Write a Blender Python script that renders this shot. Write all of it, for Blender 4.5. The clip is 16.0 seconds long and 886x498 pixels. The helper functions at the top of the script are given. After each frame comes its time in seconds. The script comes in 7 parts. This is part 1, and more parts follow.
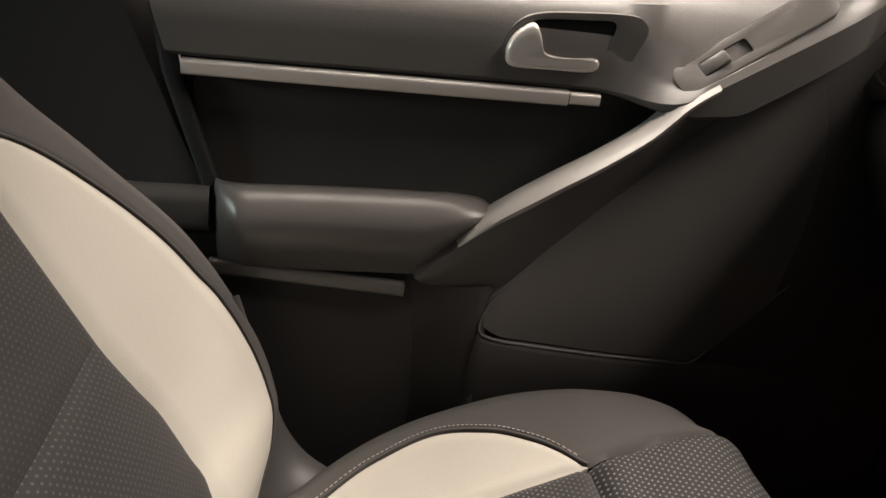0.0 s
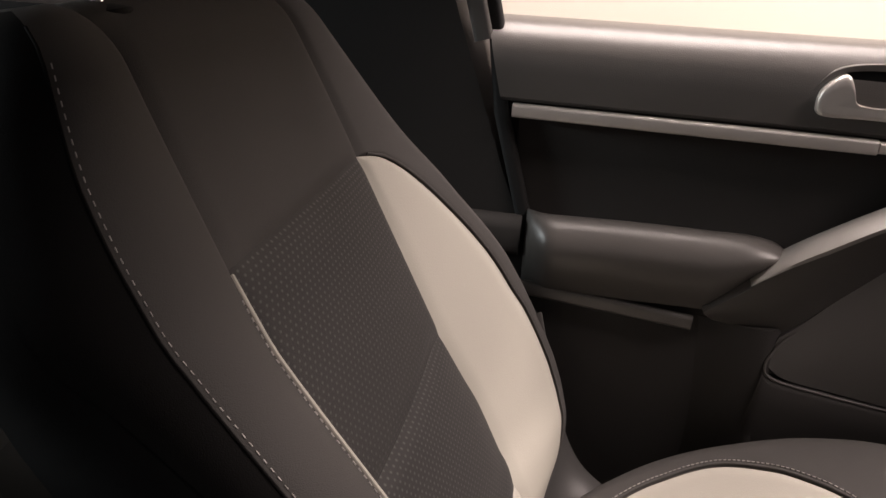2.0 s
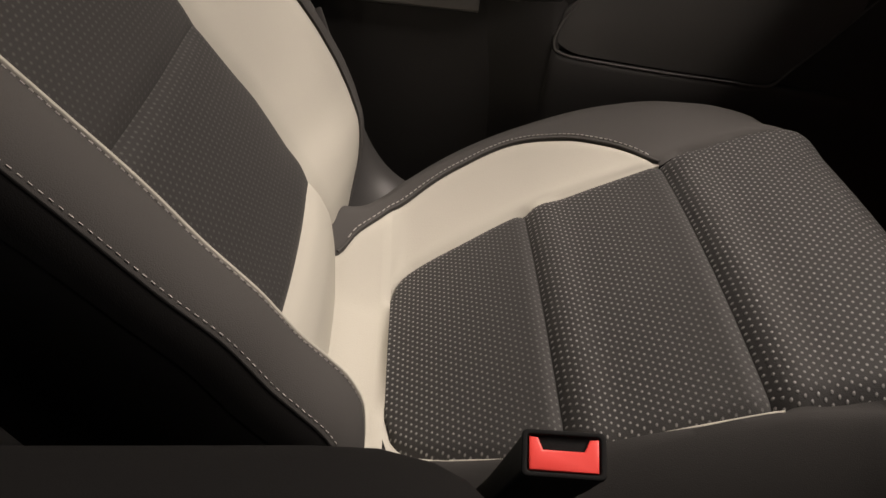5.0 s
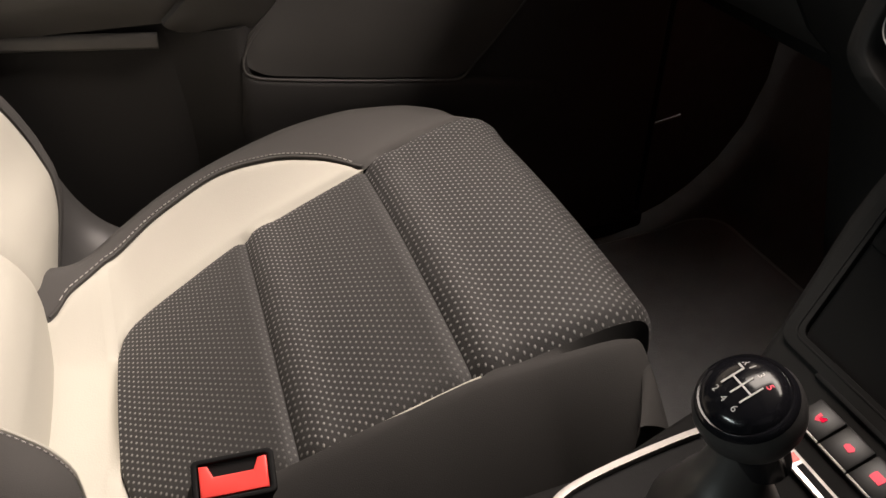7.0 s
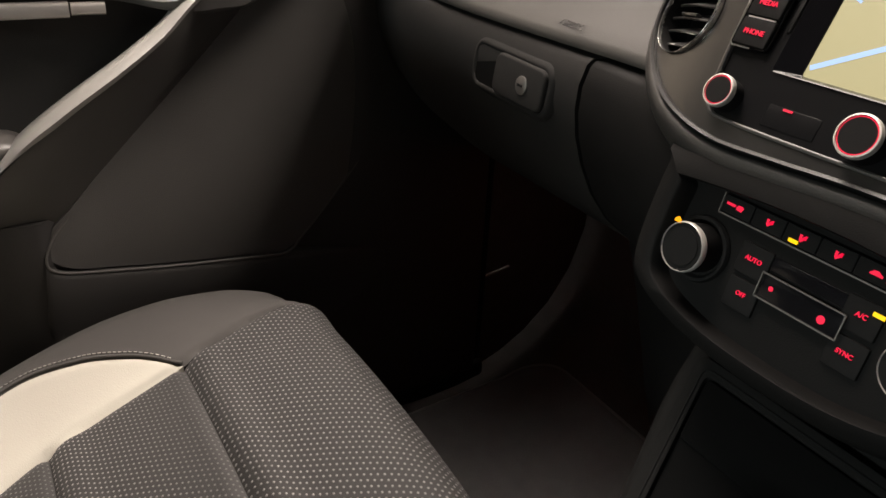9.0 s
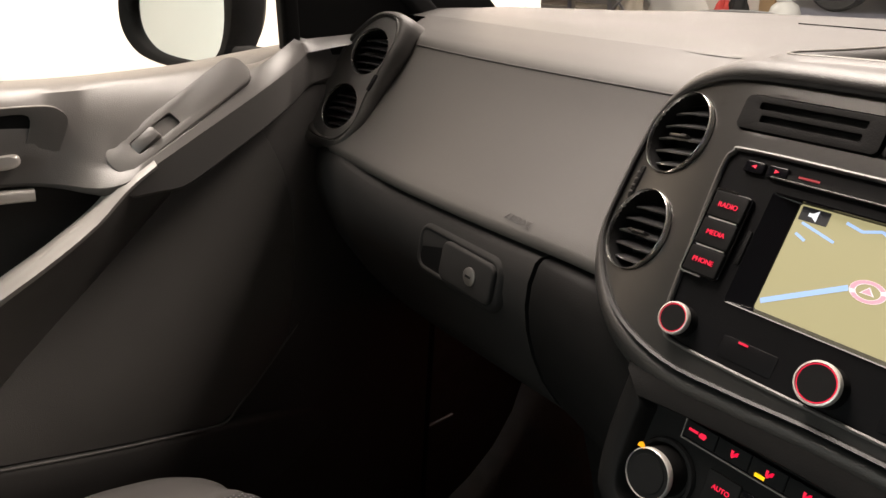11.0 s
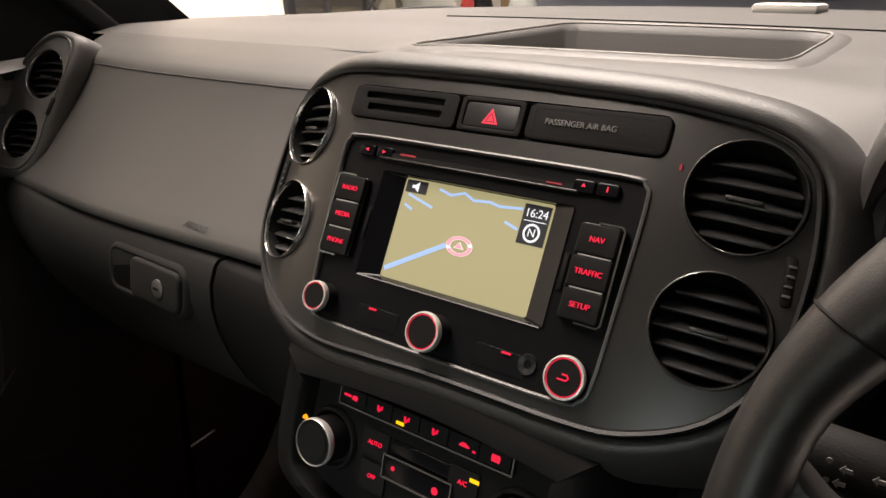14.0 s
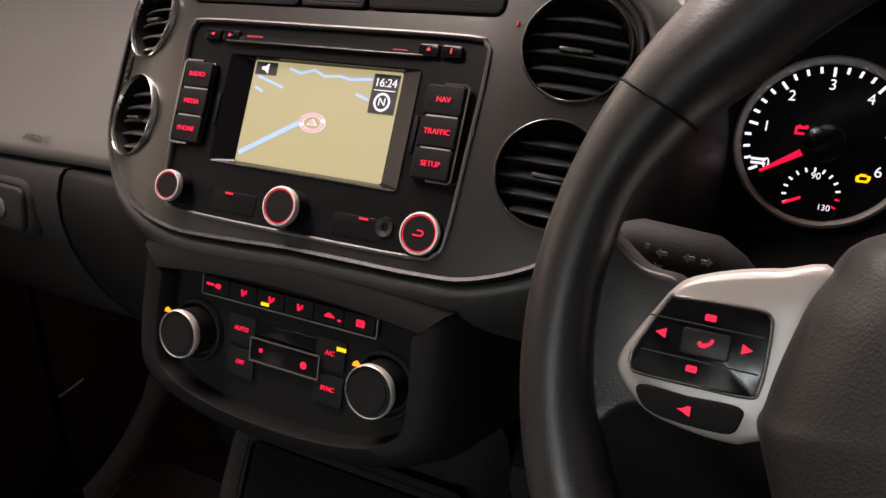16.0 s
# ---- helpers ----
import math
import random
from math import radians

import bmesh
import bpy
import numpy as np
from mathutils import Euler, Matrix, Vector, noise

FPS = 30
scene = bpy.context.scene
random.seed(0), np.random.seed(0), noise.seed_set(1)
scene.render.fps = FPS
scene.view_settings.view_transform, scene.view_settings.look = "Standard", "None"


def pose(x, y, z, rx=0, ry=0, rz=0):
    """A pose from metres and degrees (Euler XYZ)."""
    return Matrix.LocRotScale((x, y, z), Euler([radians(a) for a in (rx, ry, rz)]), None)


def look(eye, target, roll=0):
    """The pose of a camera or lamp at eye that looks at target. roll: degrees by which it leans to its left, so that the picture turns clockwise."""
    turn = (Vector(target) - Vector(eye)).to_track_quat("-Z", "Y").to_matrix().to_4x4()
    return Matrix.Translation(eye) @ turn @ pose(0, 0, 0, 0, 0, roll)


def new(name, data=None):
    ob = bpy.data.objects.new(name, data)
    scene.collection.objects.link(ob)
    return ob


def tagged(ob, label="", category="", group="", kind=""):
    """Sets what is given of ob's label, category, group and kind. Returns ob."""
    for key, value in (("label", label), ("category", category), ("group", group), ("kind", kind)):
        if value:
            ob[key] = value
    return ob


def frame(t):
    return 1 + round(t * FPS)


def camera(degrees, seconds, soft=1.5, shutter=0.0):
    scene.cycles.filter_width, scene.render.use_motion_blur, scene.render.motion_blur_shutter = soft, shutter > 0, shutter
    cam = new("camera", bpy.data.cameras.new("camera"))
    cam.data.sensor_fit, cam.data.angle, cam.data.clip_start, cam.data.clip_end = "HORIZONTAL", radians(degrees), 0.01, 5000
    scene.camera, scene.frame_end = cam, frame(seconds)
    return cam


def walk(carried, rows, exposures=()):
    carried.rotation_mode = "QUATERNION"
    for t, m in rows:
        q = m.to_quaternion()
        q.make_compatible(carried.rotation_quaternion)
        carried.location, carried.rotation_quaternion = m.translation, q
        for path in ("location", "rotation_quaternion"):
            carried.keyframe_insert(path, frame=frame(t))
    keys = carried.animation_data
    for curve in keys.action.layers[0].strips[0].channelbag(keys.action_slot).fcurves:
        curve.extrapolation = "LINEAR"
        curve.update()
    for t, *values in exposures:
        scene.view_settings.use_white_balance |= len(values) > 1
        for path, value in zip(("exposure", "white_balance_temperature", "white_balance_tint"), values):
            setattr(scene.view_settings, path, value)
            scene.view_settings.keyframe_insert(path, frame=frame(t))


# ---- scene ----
cam = camera(59.6, 16.0)
PATH = [
    (0, (0.11, 0.188, 0.754), (-1.677, 0.455, -0.104), 6.1),
    (0.5, (0.15, 0.176, 0.775), (-1.694, 0.145, 0.002), 5.3),
    (1, (0.199, 0.162, 0.793), (-1.657, -0.148, 0.116), 4.6),
    (1.5, (0.201, 0.076, 0.782), (-1.653, -0.219, 0.092), 4.5),
    (2, (0.207, 0.106, 0.751), (-1.617, -0.204, -0.01), 3.2),
    (2.5, (0.21, 0.132, 0.721), (-1.574, -0.139, -0.142), 2.0),
    (3, (0.202, 0.138, 0.703), (-1.543, -0.054, -0.254), 1.6),
    (3.5, (0.211, 0.155, 0.688), (-1.494, 0.007, -0.346), 1.3),
    (3.7, (0.209, 0.157, 0.681), (-1.478, 0.041, -0.386), 1.4),
    (5.8, (0.231, 0.242, 0.642), (-1.319, 0.439, -0.606), 0.4),
    (6, (0.231, 0.252, 0.647), (-1.311, 0.513, -0.6), 0.5),
    (6.5, (0.241, 0.272, 0.651), (-1.289, 0.694, -0.566), 0.8),
    (7, (0.253, 0.283, 0.665), (-1.269, 0.828, -0.514), 0.5),
    (7.5, (0.254, 0.294, 0.671), (-1.264, 0.937, -0.46), 0.3),
    (8, (0.248, 0.304, 0.671), (-1.268, 1.05, -0.4), 0.8),
    (8.5, (0.246, 0.317, 0.683), (-1.243, 1.205, -0.314), 2.8),
    (9, (0.219, 0.328, 0.723), (-1.29, 1.268, -0.193), 3.0),
    (9.5, (0.202, 0.314, 0.757), (-1.321, 1.318, -0.063), 3.4),
    (9.7, (0.199, 0.312, 0.767), (-1.327, 1.332, -0.029), 3.3),
    (11.8, (0.159, 0.353, 0.821), (-1.272, 1.601, 0.192), 2.6),
    (12, (0.17, 0.356, 0.829), (-1.225, 1.642, 0.197), 2.2),
    (12.5, (0.209, 0.371, 0.82), (-1.129, 1.718, 0.192), 1.5),
    (13, (0.224, 0.383, 0.812), (-1.062, 1.777, 0.179), 0.6),
    (13.5, (0.241, 0.389, 0.804), (-0.974, 1.84, 0.158), 0.2),
    (14, (0.268, 0.386, 0.8), (-0.882, 1.887, 0.148), 0.1),
    (14.5, (0.289, 0.376, 0.803), (-0.791, 1.927, 0.148), 0.3),
    (15, (0.292, 0.388, 0.807), (-0.723, 1.978, 0.144), 0.3),
    (15.5, (0.287, 0.371, 0.777), (-0.668, 1.98, 0.07), 0.1),
    (16, (0.295, 0.37, 0.753), (-0.573, 2.007, 0.0), 0.0),
]
EXPOSURES = [(0, 0.25, 6500, 10), (0.5, -0.2, 6450, 10), (1.0, -0.6, 5800, 8), (1.5, -0.72, 5800, 8), (1.8, -0.45, 6200, 14), (2.0, 0.0, 6450, 18), (2.5, 0.2, 6600, 12), (3.0, 0.3, 6500, 10), (3.7, 0.2, 6500, 10), (5.0, -0.15, 6500, 10), (6.0, -0.45, 6500, 10), (6.5, 0.1, 6500, 11), (7.0, 0.38, 6500, 11), (7.6, 0.4, 6500, 10), (8.5, 0.35, 6500, 10), (9.0, 0.45, 6500, 10), (9.6, 0.75, 6500, 10), (10.8, 0.5, 6500, 10), (12, 0.2, 6500, 10), (14.0, 0.25, 6500, 11), (15.0, 0.3, 6500, 12), (15.5, 0.48, 6500, 14), (16, 0.48, 6500, 18)]
# the car stands nose down on its sloping bay: its own axes are turned by TILT about the cross axis
PIVOT = Vector((0, 0.3, -0.12))
TILT = Matrix.Translation(PIVOT) @ Matrix.Rotation(radians(-8), 4, "X") @ Matrix.Translation(-PIVOT)
walk(cam, [(t, TILT @ look(e, a, r)) for t, e, a, r in PATH], EXPOSURES)

# ---- world and lights ----
world = bpy.data.worlds.new("garage_air")
scene.world = world
world.use_nodes = True
world.node_tree.nodes["Background"].inputs[0].default_value = (1.0, 0.90, 0.77, 1)
world.node_tree.nodes["Background"].inputs[1].default_value = 0.02


def area_lamp(name, at, target, sx, sy, watts, colour):
    data = bpy.data.lights.new(name, "AREA")
    data.shape, data.size, data.size_y, data.energy, data.color = "RECTANGLE", sx, sy, watts, colour
    ob = new(name, data)
    ob.matrix_world = look(at, target)
    return ob


WARM = (1.0, 0.865, 0.775)
area_lamp("ceiling_light", (-0.5, 2.9, 2.60), (-0.5, 2.9, 0), 2.4, 1.3, 205, WARM)
area_lamp("ceiling_light", (-1.0, 1.3, 2.60), (-1.0, 1.3, 0), 0.9, 3.0, 195, WARM)
area_lamp("ceiling_light", (0.9, -5.6, 2.60), (0.9, -5.6, 0), 2.2, 0.9, 480, (0.90, 1.0, 0.97))
area_lamp("ceiling_light", (-5.5, 7.0, 2.60), (-5.5, 7.0, 0), 3.0, 1.0, 240, WARM)

# ---- materials ----
def material(name, base, rough=0.5, metal=0.0, bump=0.0, bump_scale=600.0, vary=0.12, vary_scale=9.0, coat=0.0, spec=0.5, voronoi=False):
    m = bpy.data.materials.new(name)
    m.use_nodes = True
    nt = m.node_tree
    n, l = nt.nodes, nt.links
    b = n["Principled BSDF"]
    b.inputs["Roughness"].default_value = rough
    b.inputs["Metallic"].default_value = metal
    b.inputs["Coat Weight"].default_value = coat
    b.inputs["Specular IOR Level"].default_value = spec
    co = n.new("ShaderNodeTexCoord")
    big = n.new("ShaderNodeTexNoise")
    big.inputs["Scale"].default_value, big.inputs["Detail"].default_value = vary_scale, 6
    l.new(co.outputs["Object"], big.inputs["Vector"])
    ramp = n.new("ShaderNodeMapRange")
    ramp.inputs[3].default_value, ramp.inputs[4].default_value = 1 - vary, 1 + vary
    l.new(big.outputs[0], ramp.inputs[0])
    mul = n.new("ShaderNodeMix")
    mul.data_type, mul.blend_type = "RGBA", "MULTIPLY"
    mul.inputs[0].default_value = 1
    mul.inputs[6].default_value = (*base, 1)
    l.new(ramp.outputs[0], mul.inputs[7])
    l.new(mul.outputs[2], b.inputs["Base Color"])
    rr = n.new("ShaderNodeMapRange")
    rr.inputs[3].default_value, rr.inputs[4].default_value = max(0.02, rough - vary * 0.4), min(1, rough + vary * 0.4)
    l.new(big.outputs[0], rr.inputs[0])
    l.new(rr.outputs[0], b.inputs["Roughness"])
    if bump:
        fine = n.new("ShaderNodeTexVoronoi" if voronoi else "ShaderNodeTexNoise")
        fine.inputs["Scale"].default_value = bump_scale
        l.new(co.outputs["Object"], fine.inputs["Vector"])
        bp = n.new("ShaderNodeBump")
        bp.inputs["Strength"].default_value, bp.inputs["Distance"].default_value = bump, 0.0008
        l.new(fine.outputs[0], bp.inputs["Height"])
        l.new(bp.outputs[0], b.inputs["Normal"])
    return m


def glow(name, colour, strength):
    m = bpy.data.materials.new(name)
    m.use_nodes = True
    b = m.node_tree.nodes["Principled BSDF"]
    b.inputs["Base Color"].default_value = (*[c * 0.15 for c in colour], 1)
    b.inputs["Emission Color"].default_value = (*colour, 1)
    b.inputs["Emission Strength"].default_value = strength
    return m


def woven(name, base, thread, pitch):
    """Seat cloth: staggered raised light stitches on a dark ribbed weave."""
    m = material(name, base, 0.7, bump=0.3, bump_scale=900, vary=0.1, spec=0.3)
    nt = m.node_tree
    n, l = nt.nodes, nt.links
    b = n["Principled BSDF"]
    b.inputs["Sheen Weight"].default_value = 0.06
    uv = n.new("ShaderNodeUVMap")
    uv.uv_map = "weave"
    sep = n.new("ShaderNodeSeparateXYZ")
    l.new(uv.outputs[0], sep.inputs[0])

    def op(kind, a, c=None, d=None):
        o = n.new("ShaderNodeMath")
        o.operation = kind
        for k, v in enumerate((a, c, d)):
            if v is None:
                continue
            if isinstance(v, (int, float)):
                o.inputs[k].default_value = v
            else:
                l.new(v, o.inputs[k])
        return o.outputs[0]

    row = op("DIVIDE", sep.outputs[1], pitch * 0.68)
    rown = op("FLOOR", row)
    half = op("MULTIPLY", op("MODULO", rown, 2.0), 0.5)
    col = op("ADD", op("DIVIDE", sep.outputs[0], pitch), half)
    fu = op("SUBTRACT", op("FRACT", col), 0.5)
    fv = op("SUBTRACT", op("FRACT", row), 0.5)
    r2 = op("ADD", op("MULTIPLY", op("MULTIPLY", fu, fu), 19.0), op("MULTIPLY", op("MULTIPLY", fv, fv), 12.0))
    dot = op("MAXIMUM", op("SUBTRACT", 1.0, r2), 0.0)
    # stitches dimmed along each panel in colour, standing in for angle-dependent glints
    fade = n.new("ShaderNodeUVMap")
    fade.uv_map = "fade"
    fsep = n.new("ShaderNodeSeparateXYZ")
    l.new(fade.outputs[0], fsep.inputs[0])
    glint_fade = op("SUBTRACT", 1.05, op("MULTIPLY", fsep.outputs[1], 0.85))
    dot = op("MULTIPLY", dot, glint_fade)
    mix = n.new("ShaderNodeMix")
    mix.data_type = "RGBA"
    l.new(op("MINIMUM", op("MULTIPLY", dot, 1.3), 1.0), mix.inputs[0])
    old = b.inputs["Base Color"].links[0].from_socket
    l.new(old, mix.inputs[6])
    mix.inputs[7].default_value = (*thread, 1)
    l.new(op("SUBTRACT", b.inputs["Roughness"].links[0].from_socket, op("MULTIPLY", dot, 0.38)), b.inputs["Roughness"])
    l.new(op("ADD", op("MULTIPLY", dot, 0.75), 0.25), b.inputs["Specular IOR Level"])
    l.new(mix.outputs[2], b.inputs["Base Color"])
    bp = n.new("ShaderNodeBump")
    bp.inputs["Strength"].default_value, bp.inputs["Distance"].default_value = 0.7, 0.0014
    l.new(dot, bp.inputs["Height"])
    l.new(b.inputs["Normal"].links[0].from_socket, bp.inputs["Normal"])
    l.new(bp.outputs[0], b.inputs["Normal"])
    return m


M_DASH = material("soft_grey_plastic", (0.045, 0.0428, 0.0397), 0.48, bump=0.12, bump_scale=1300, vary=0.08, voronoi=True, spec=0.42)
M_PAD = material("grained_black_padding", (0.031, 0.0296, 0.028), 0.46, bump=0.20, bump_scale=1000, vary=0.08, voronoi=True, spec=0.5)
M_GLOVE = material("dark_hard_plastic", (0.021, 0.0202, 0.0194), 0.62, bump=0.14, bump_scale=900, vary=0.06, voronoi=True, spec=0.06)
M_SPEAK = material("dark_door_plastic", (0.085, 0.0815, 0.0775), 0.5, bump=0.25, bump_scale=900, vary=0.06, voronoi=True, spec=0.3)
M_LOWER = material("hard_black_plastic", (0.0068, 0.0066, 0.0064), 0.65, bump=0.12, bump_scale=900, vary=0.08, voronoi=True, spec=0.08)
M_DOOR = material("door_grey_plastic", (0.100, 0.095, 0.088), 0.34, bump=0.2, bump_scale=1000, vary=0.05, voronoi=True, spec=0.8)
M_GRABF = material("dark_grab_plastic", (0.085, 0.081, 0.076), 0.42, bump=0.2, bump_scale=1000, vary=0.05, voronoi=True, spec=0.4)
# paler grey that carries highlights along upper edges
M_GRAB = material("highlight_grey_plastic", (0.27, 0.26, 0.243), 0.30, vary=0.04)
M_ARM = material("soft_armrest_vinyl", (0.095, 0.090, 0.084), 0.34, bump=0.10, bump_scale=1000, vary=0.05, voronoi=True)
M_TRIM = material("dark_metallic_trim", (0.066, 0.0645, 0.062), 0.30, 0.82, bump=0.05, bump_scale=1500, vary=0.05)
M_POD = material("satin_grey_vent_trim", (0.15, 0.146, 0.14), 0.30, 0.45, vary=0.05)
M_EDGE = material("dark_rolled_edge", (0.09, 0.088, 0.085), 0.42, 0.3, vary=0.05)
M_TUNNEL = material("matt_console_plastic", (0.011, 0.0108, 0.0105), 0.8, bump=0.1, vary=0.1, spec=0.05)
M_SILVER = material("satin_silver", (0.66, 0.63, 0.59), 0.38, 0.55, vary=0.05)
M_SPOKE = material("satin_silver_paint", (0.44, 0.42, 0.395), 0.36, 0.25, vary=0.04)
M_FRAME = material("dull_satin_metal", (0.17, 0.16, 0.15), 0.45, 0.8, vary=0.06)
M_RING = material("satin_chrome", (0.64, 0.63, 0.61), 0.24, 1.0, vary=0.03)
# near-black whose colour holds the shade of recesses modelled too shallow
M_BIN = material("recess_shade_black", (0.0045, 0.0045, 0.0045), 0.75, bump=0.1, vary=0.1, spec=0.04)
M_CHROME = material("polished_chrome", (0.75, 0.74, 0.72), 0.12, 1.0, vary=0.03)
M_GLOSS = material("gloss_black", (0.004, 0.004, 0.005), 0.14, vary=0.02, spec=0.2)
M_RADIO = material("semi_gloss_black", (0.0055, 0.0055, 0.006), 0.32, vary=0.03, spec=0.12)
M_SATIN = material("satin_black", (0.012, 0.012, 0.0122), 0.38, vary=0.04, spec=0.25)
M_BLACK = material("matt_black", (0.0085, 0.0085, 0.0085), 0.65, bump=0.1, vary=0.1, spec=0.08)
M_RUBBER = material("black_rubber", (0.016, 0.016, 0.016), 0.75, bump=0.2, vary=0.1, spec=0.3)
M_LEATHER = material("black_leather", (0.018, 0.0174, 0.017), 0.38, bump=0.09, bump_scale=1300, vary=0.08, voronoi=True, spec=0.5)
M_HUB = material("grained_airbag_skin", (0.011, 0.0106, 0.0101), 0.52, bump=0.16, bump_scale=1000, vary=0.10, voronoi=True, spec=0.5)
M_CREAM = material("cream_suede", (0.42, 0.405, 0.352), 0.9, bump=0.25, bump_scale=700, vary=0.05, spec=0.2)
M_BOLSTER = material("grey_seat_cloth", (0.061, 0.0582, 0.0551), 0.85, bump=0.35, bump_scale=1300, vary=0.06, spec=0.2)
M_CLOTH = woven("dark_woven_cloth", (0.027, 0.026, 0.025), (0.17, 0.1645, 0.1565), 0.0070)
# bolster cloth darkened, so the seat's sides hold their shade in the colour
M_SIDE = material("shaded_side_cloth", (0.034, 0.0325, 0.031), 0.85, bump=0.3, bump_scale=1300, vary=0.08, spec=0.15)
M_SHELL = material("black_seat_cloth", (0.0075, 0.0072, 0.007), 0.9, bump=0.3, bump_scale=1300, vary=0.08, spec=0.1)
M_SLAT = material("black_slat_plastic", (0.022, 0.022, 0.022), 0.28, vary=0.05)
M_THREAD = material("pale_thread", (0.45, 0.43, 0.40), 0.8)
M_POCKET = material("moulded_door_plastic", (0.038, 0.0365, 0.035), 0.55, bump=0.15, bump_scale=900, vary=0.06, voronoi=True, spec=0.2)
M_COVER = material("satin_grey_cover", (0.060, 0.058, 0.056), 0.42, bump=0.1, vary=0.06, spec=0.35)
M_INSERT = material("black_cloth_insert", (0.046, 0.044, 0.042), 0.9, bump=0.4, bump_scale=900, vary=0.1, spec=0.1)
M_CARPET = material("black_carpet", (0.075, 0.074, 0.073), 0.95, bump=1.0, bump_scale=500, vary=0.25, vary_scale=30, spec=0.1)
M_RED = glow("red_backlight", (0.90, 0.008, 0.050), 0.82)
M_REDDIM = glow("dim_red_backlight", (0.80, 0.008, 0.035), 0.22)
M_AMBER = glow("amber_light", (1.0, 0.36, 0.0), 1.0)
M_YELLOW = glow("yellow_light", (1.0, 0.58, 0.0), 1.0)
M_WHITEGLOW = glow("white_backlight", (0.95, 0.95, 1.0), 0.8)
M_MAP = glow("map_ground", (0.40, 0.35, 0.18), 0.85)
M_MAPBLUE = glow("map_road", (0.40, 0.58, 0.95), 0.8)
M_MAPPINK = glow("map_marker", (0.95, 0.35, 0.42), 0.9)
M_MAPDARK = glow("map_box", (0.012, 0.013, 0.016), 0.5)
M_BUCKLE = material("red_buckle_plastic", (0.75, 0.06, 0.05), 0.4, vary=0.04)
M_PRINT = material("grey_print", (0.28, 0.27, 0.26), 0.6, vary=0.02)
M_HEADLINE = material("grey_headlining", (0.42, 0.40, 0.37), 0.95, bump=0.2, vary=0.05)
M_WALL = material("white_painted_wall", (0.74, 0.70, 0.635), 0.8, bump=0.1, bump_scale=60, vary=0.05, vary_scale=2)
M_WALLW = material("beige_painted_wall", (0.76, 0.68, 0.585), 0.8, bump=0.1, bump_scale=60, vary=0.05, vary_scale=2)
M_PILLAR = material("dark_pillar_plastic", (0.040, 0.0385, 0.037), 0.6, bump=0.12, vary=0.06, spec=0.2)
M_CEIL = material("grey_painted_ceiling", (0.34, 0.33, 0.31), 0.85, vary=0.08, vary_scale=2)
M_CONCRETE = material("dark_painted_floor", (0.10, 0.105, 0.13), 0.35, bump=0.1, bump_scale=80, vary=0.2, vary_scale=3)
M_BODY = material("white_car_paint", (0.78, 0.77, 0.74), 0.25, vary=0.02, coat=1.0)
M_DARKPAINT = material("dark_blue_car_paint", (0.012, 0.014, 0.025), 0.2, vary=0.02, coat=1.0)
M_REAR = material("dark_rear_cloth", (0.014, 0.0155, 0.0148), 0.9, bump=0.4, bump_scale=700, vary=0.1, spec=0.1)

glass = bpy.data.materials.new("window_glass")
glass.use_nodes = True
gn = glass.node_tree.nodes
gn.remove(gn["Principled BSDF"])
gt, gg, gm = gn.new("ShaderNodeBsdfTransparent"), gn.new("ShaderNodeBsdfGlossy"), gn.new("ShaderNodeMixShader")
gt.inputs[0].default_value = (0.93, 0.95, 0.93, 1)
gg.inputs["Roughness"].default_value = 0.02
gm.inputs[0].default_value = 0.05
glass.node_tree.links.new(gt.outputs[0], gm.inputs[1])
glass.node_tree.links.new(gg.outputs[0], gm.inputs[2])
glass.node_tree.links.new(gm.outputs[0], gn["Material Output"].inputs[0])
M_GLASS = glass
M_MIRROR = material("mirror_glass", (0.9, 0.9, 0.9), 0.02, 1.0, vary=0.0)


# ---- mesh helpers ----
def thing(name, label, category, at=(0, 0, 0), group="", kind=""):
    ob = new(name)
    ob.empty_display_size = 0.05
    ob.matrix_world = Matrix.Translation(at)
    return tagged(ob, label, category, group, kind)


def part(name, bm, mat, parent=None, label="", sharp=38):
    me = bpy.data.meshes.new(name)
    bm.to_mesh(me)
    bm.free()
    me.materials.append(mat)
    for p in me.polygons:
        p.use_smooth = True
    me.set_sharp_from_angle(angle=radians(sharp))
    ob = new(name, me)
    if parent is not None:
        ob.parent = parent
        m = parent.matrix_basis if parent.parent is None else Matrix()
        ob.matrix_parent_inverse = m.inverted()
    if label:
        tagged(ob, label)
    return ob


def solo(name, bm, mat, label, category, kind="", group="", sharp=38):
    return tagged(part(name, bm, mat, None, "", sharp), label, category, group, kind)


def xf(bm, verts, m):
    for v in verts:
        v.co = m @ v.co


def rbox(bm, size, bevel=0.003, m=Matrix(), seg=2):
    r = bmesh.ops.create_cube(bm, size=1)
    for v in r["verts"]:
        v.co = Vector((v.co.x * size[0], v.co.y * size[1], v.co.z * size[2]))
    vs = r["verts"]
    if bevel:
        es = list({e for v in vs for e in v.link_edges})
        out = bmesh.ops.bevel(bm, geom=es, offset=min(bevel, min(size) * 0.49), segments=seg, affect="EDGES", profile=0.5)
        vs = list({v for f in out["faces"] for v in f.verts} | {v for v in vs if v.is_valid})
        seen, todo = set(vs), list(vs)
        while todo:
            v = todo.pop()
            for e in v.link_edges:
                w = e.other_vert(v)
                if w not in seen:
                    seen.add(w)
                    todo.append(w)
        vs = list(seen)
    xf(bm, vs, m)
    return bm


def box(size, bevel=0.003, m=Matrix(), seg=2):
    return rbox(bmesh.new(), size, bevel, m, seg)


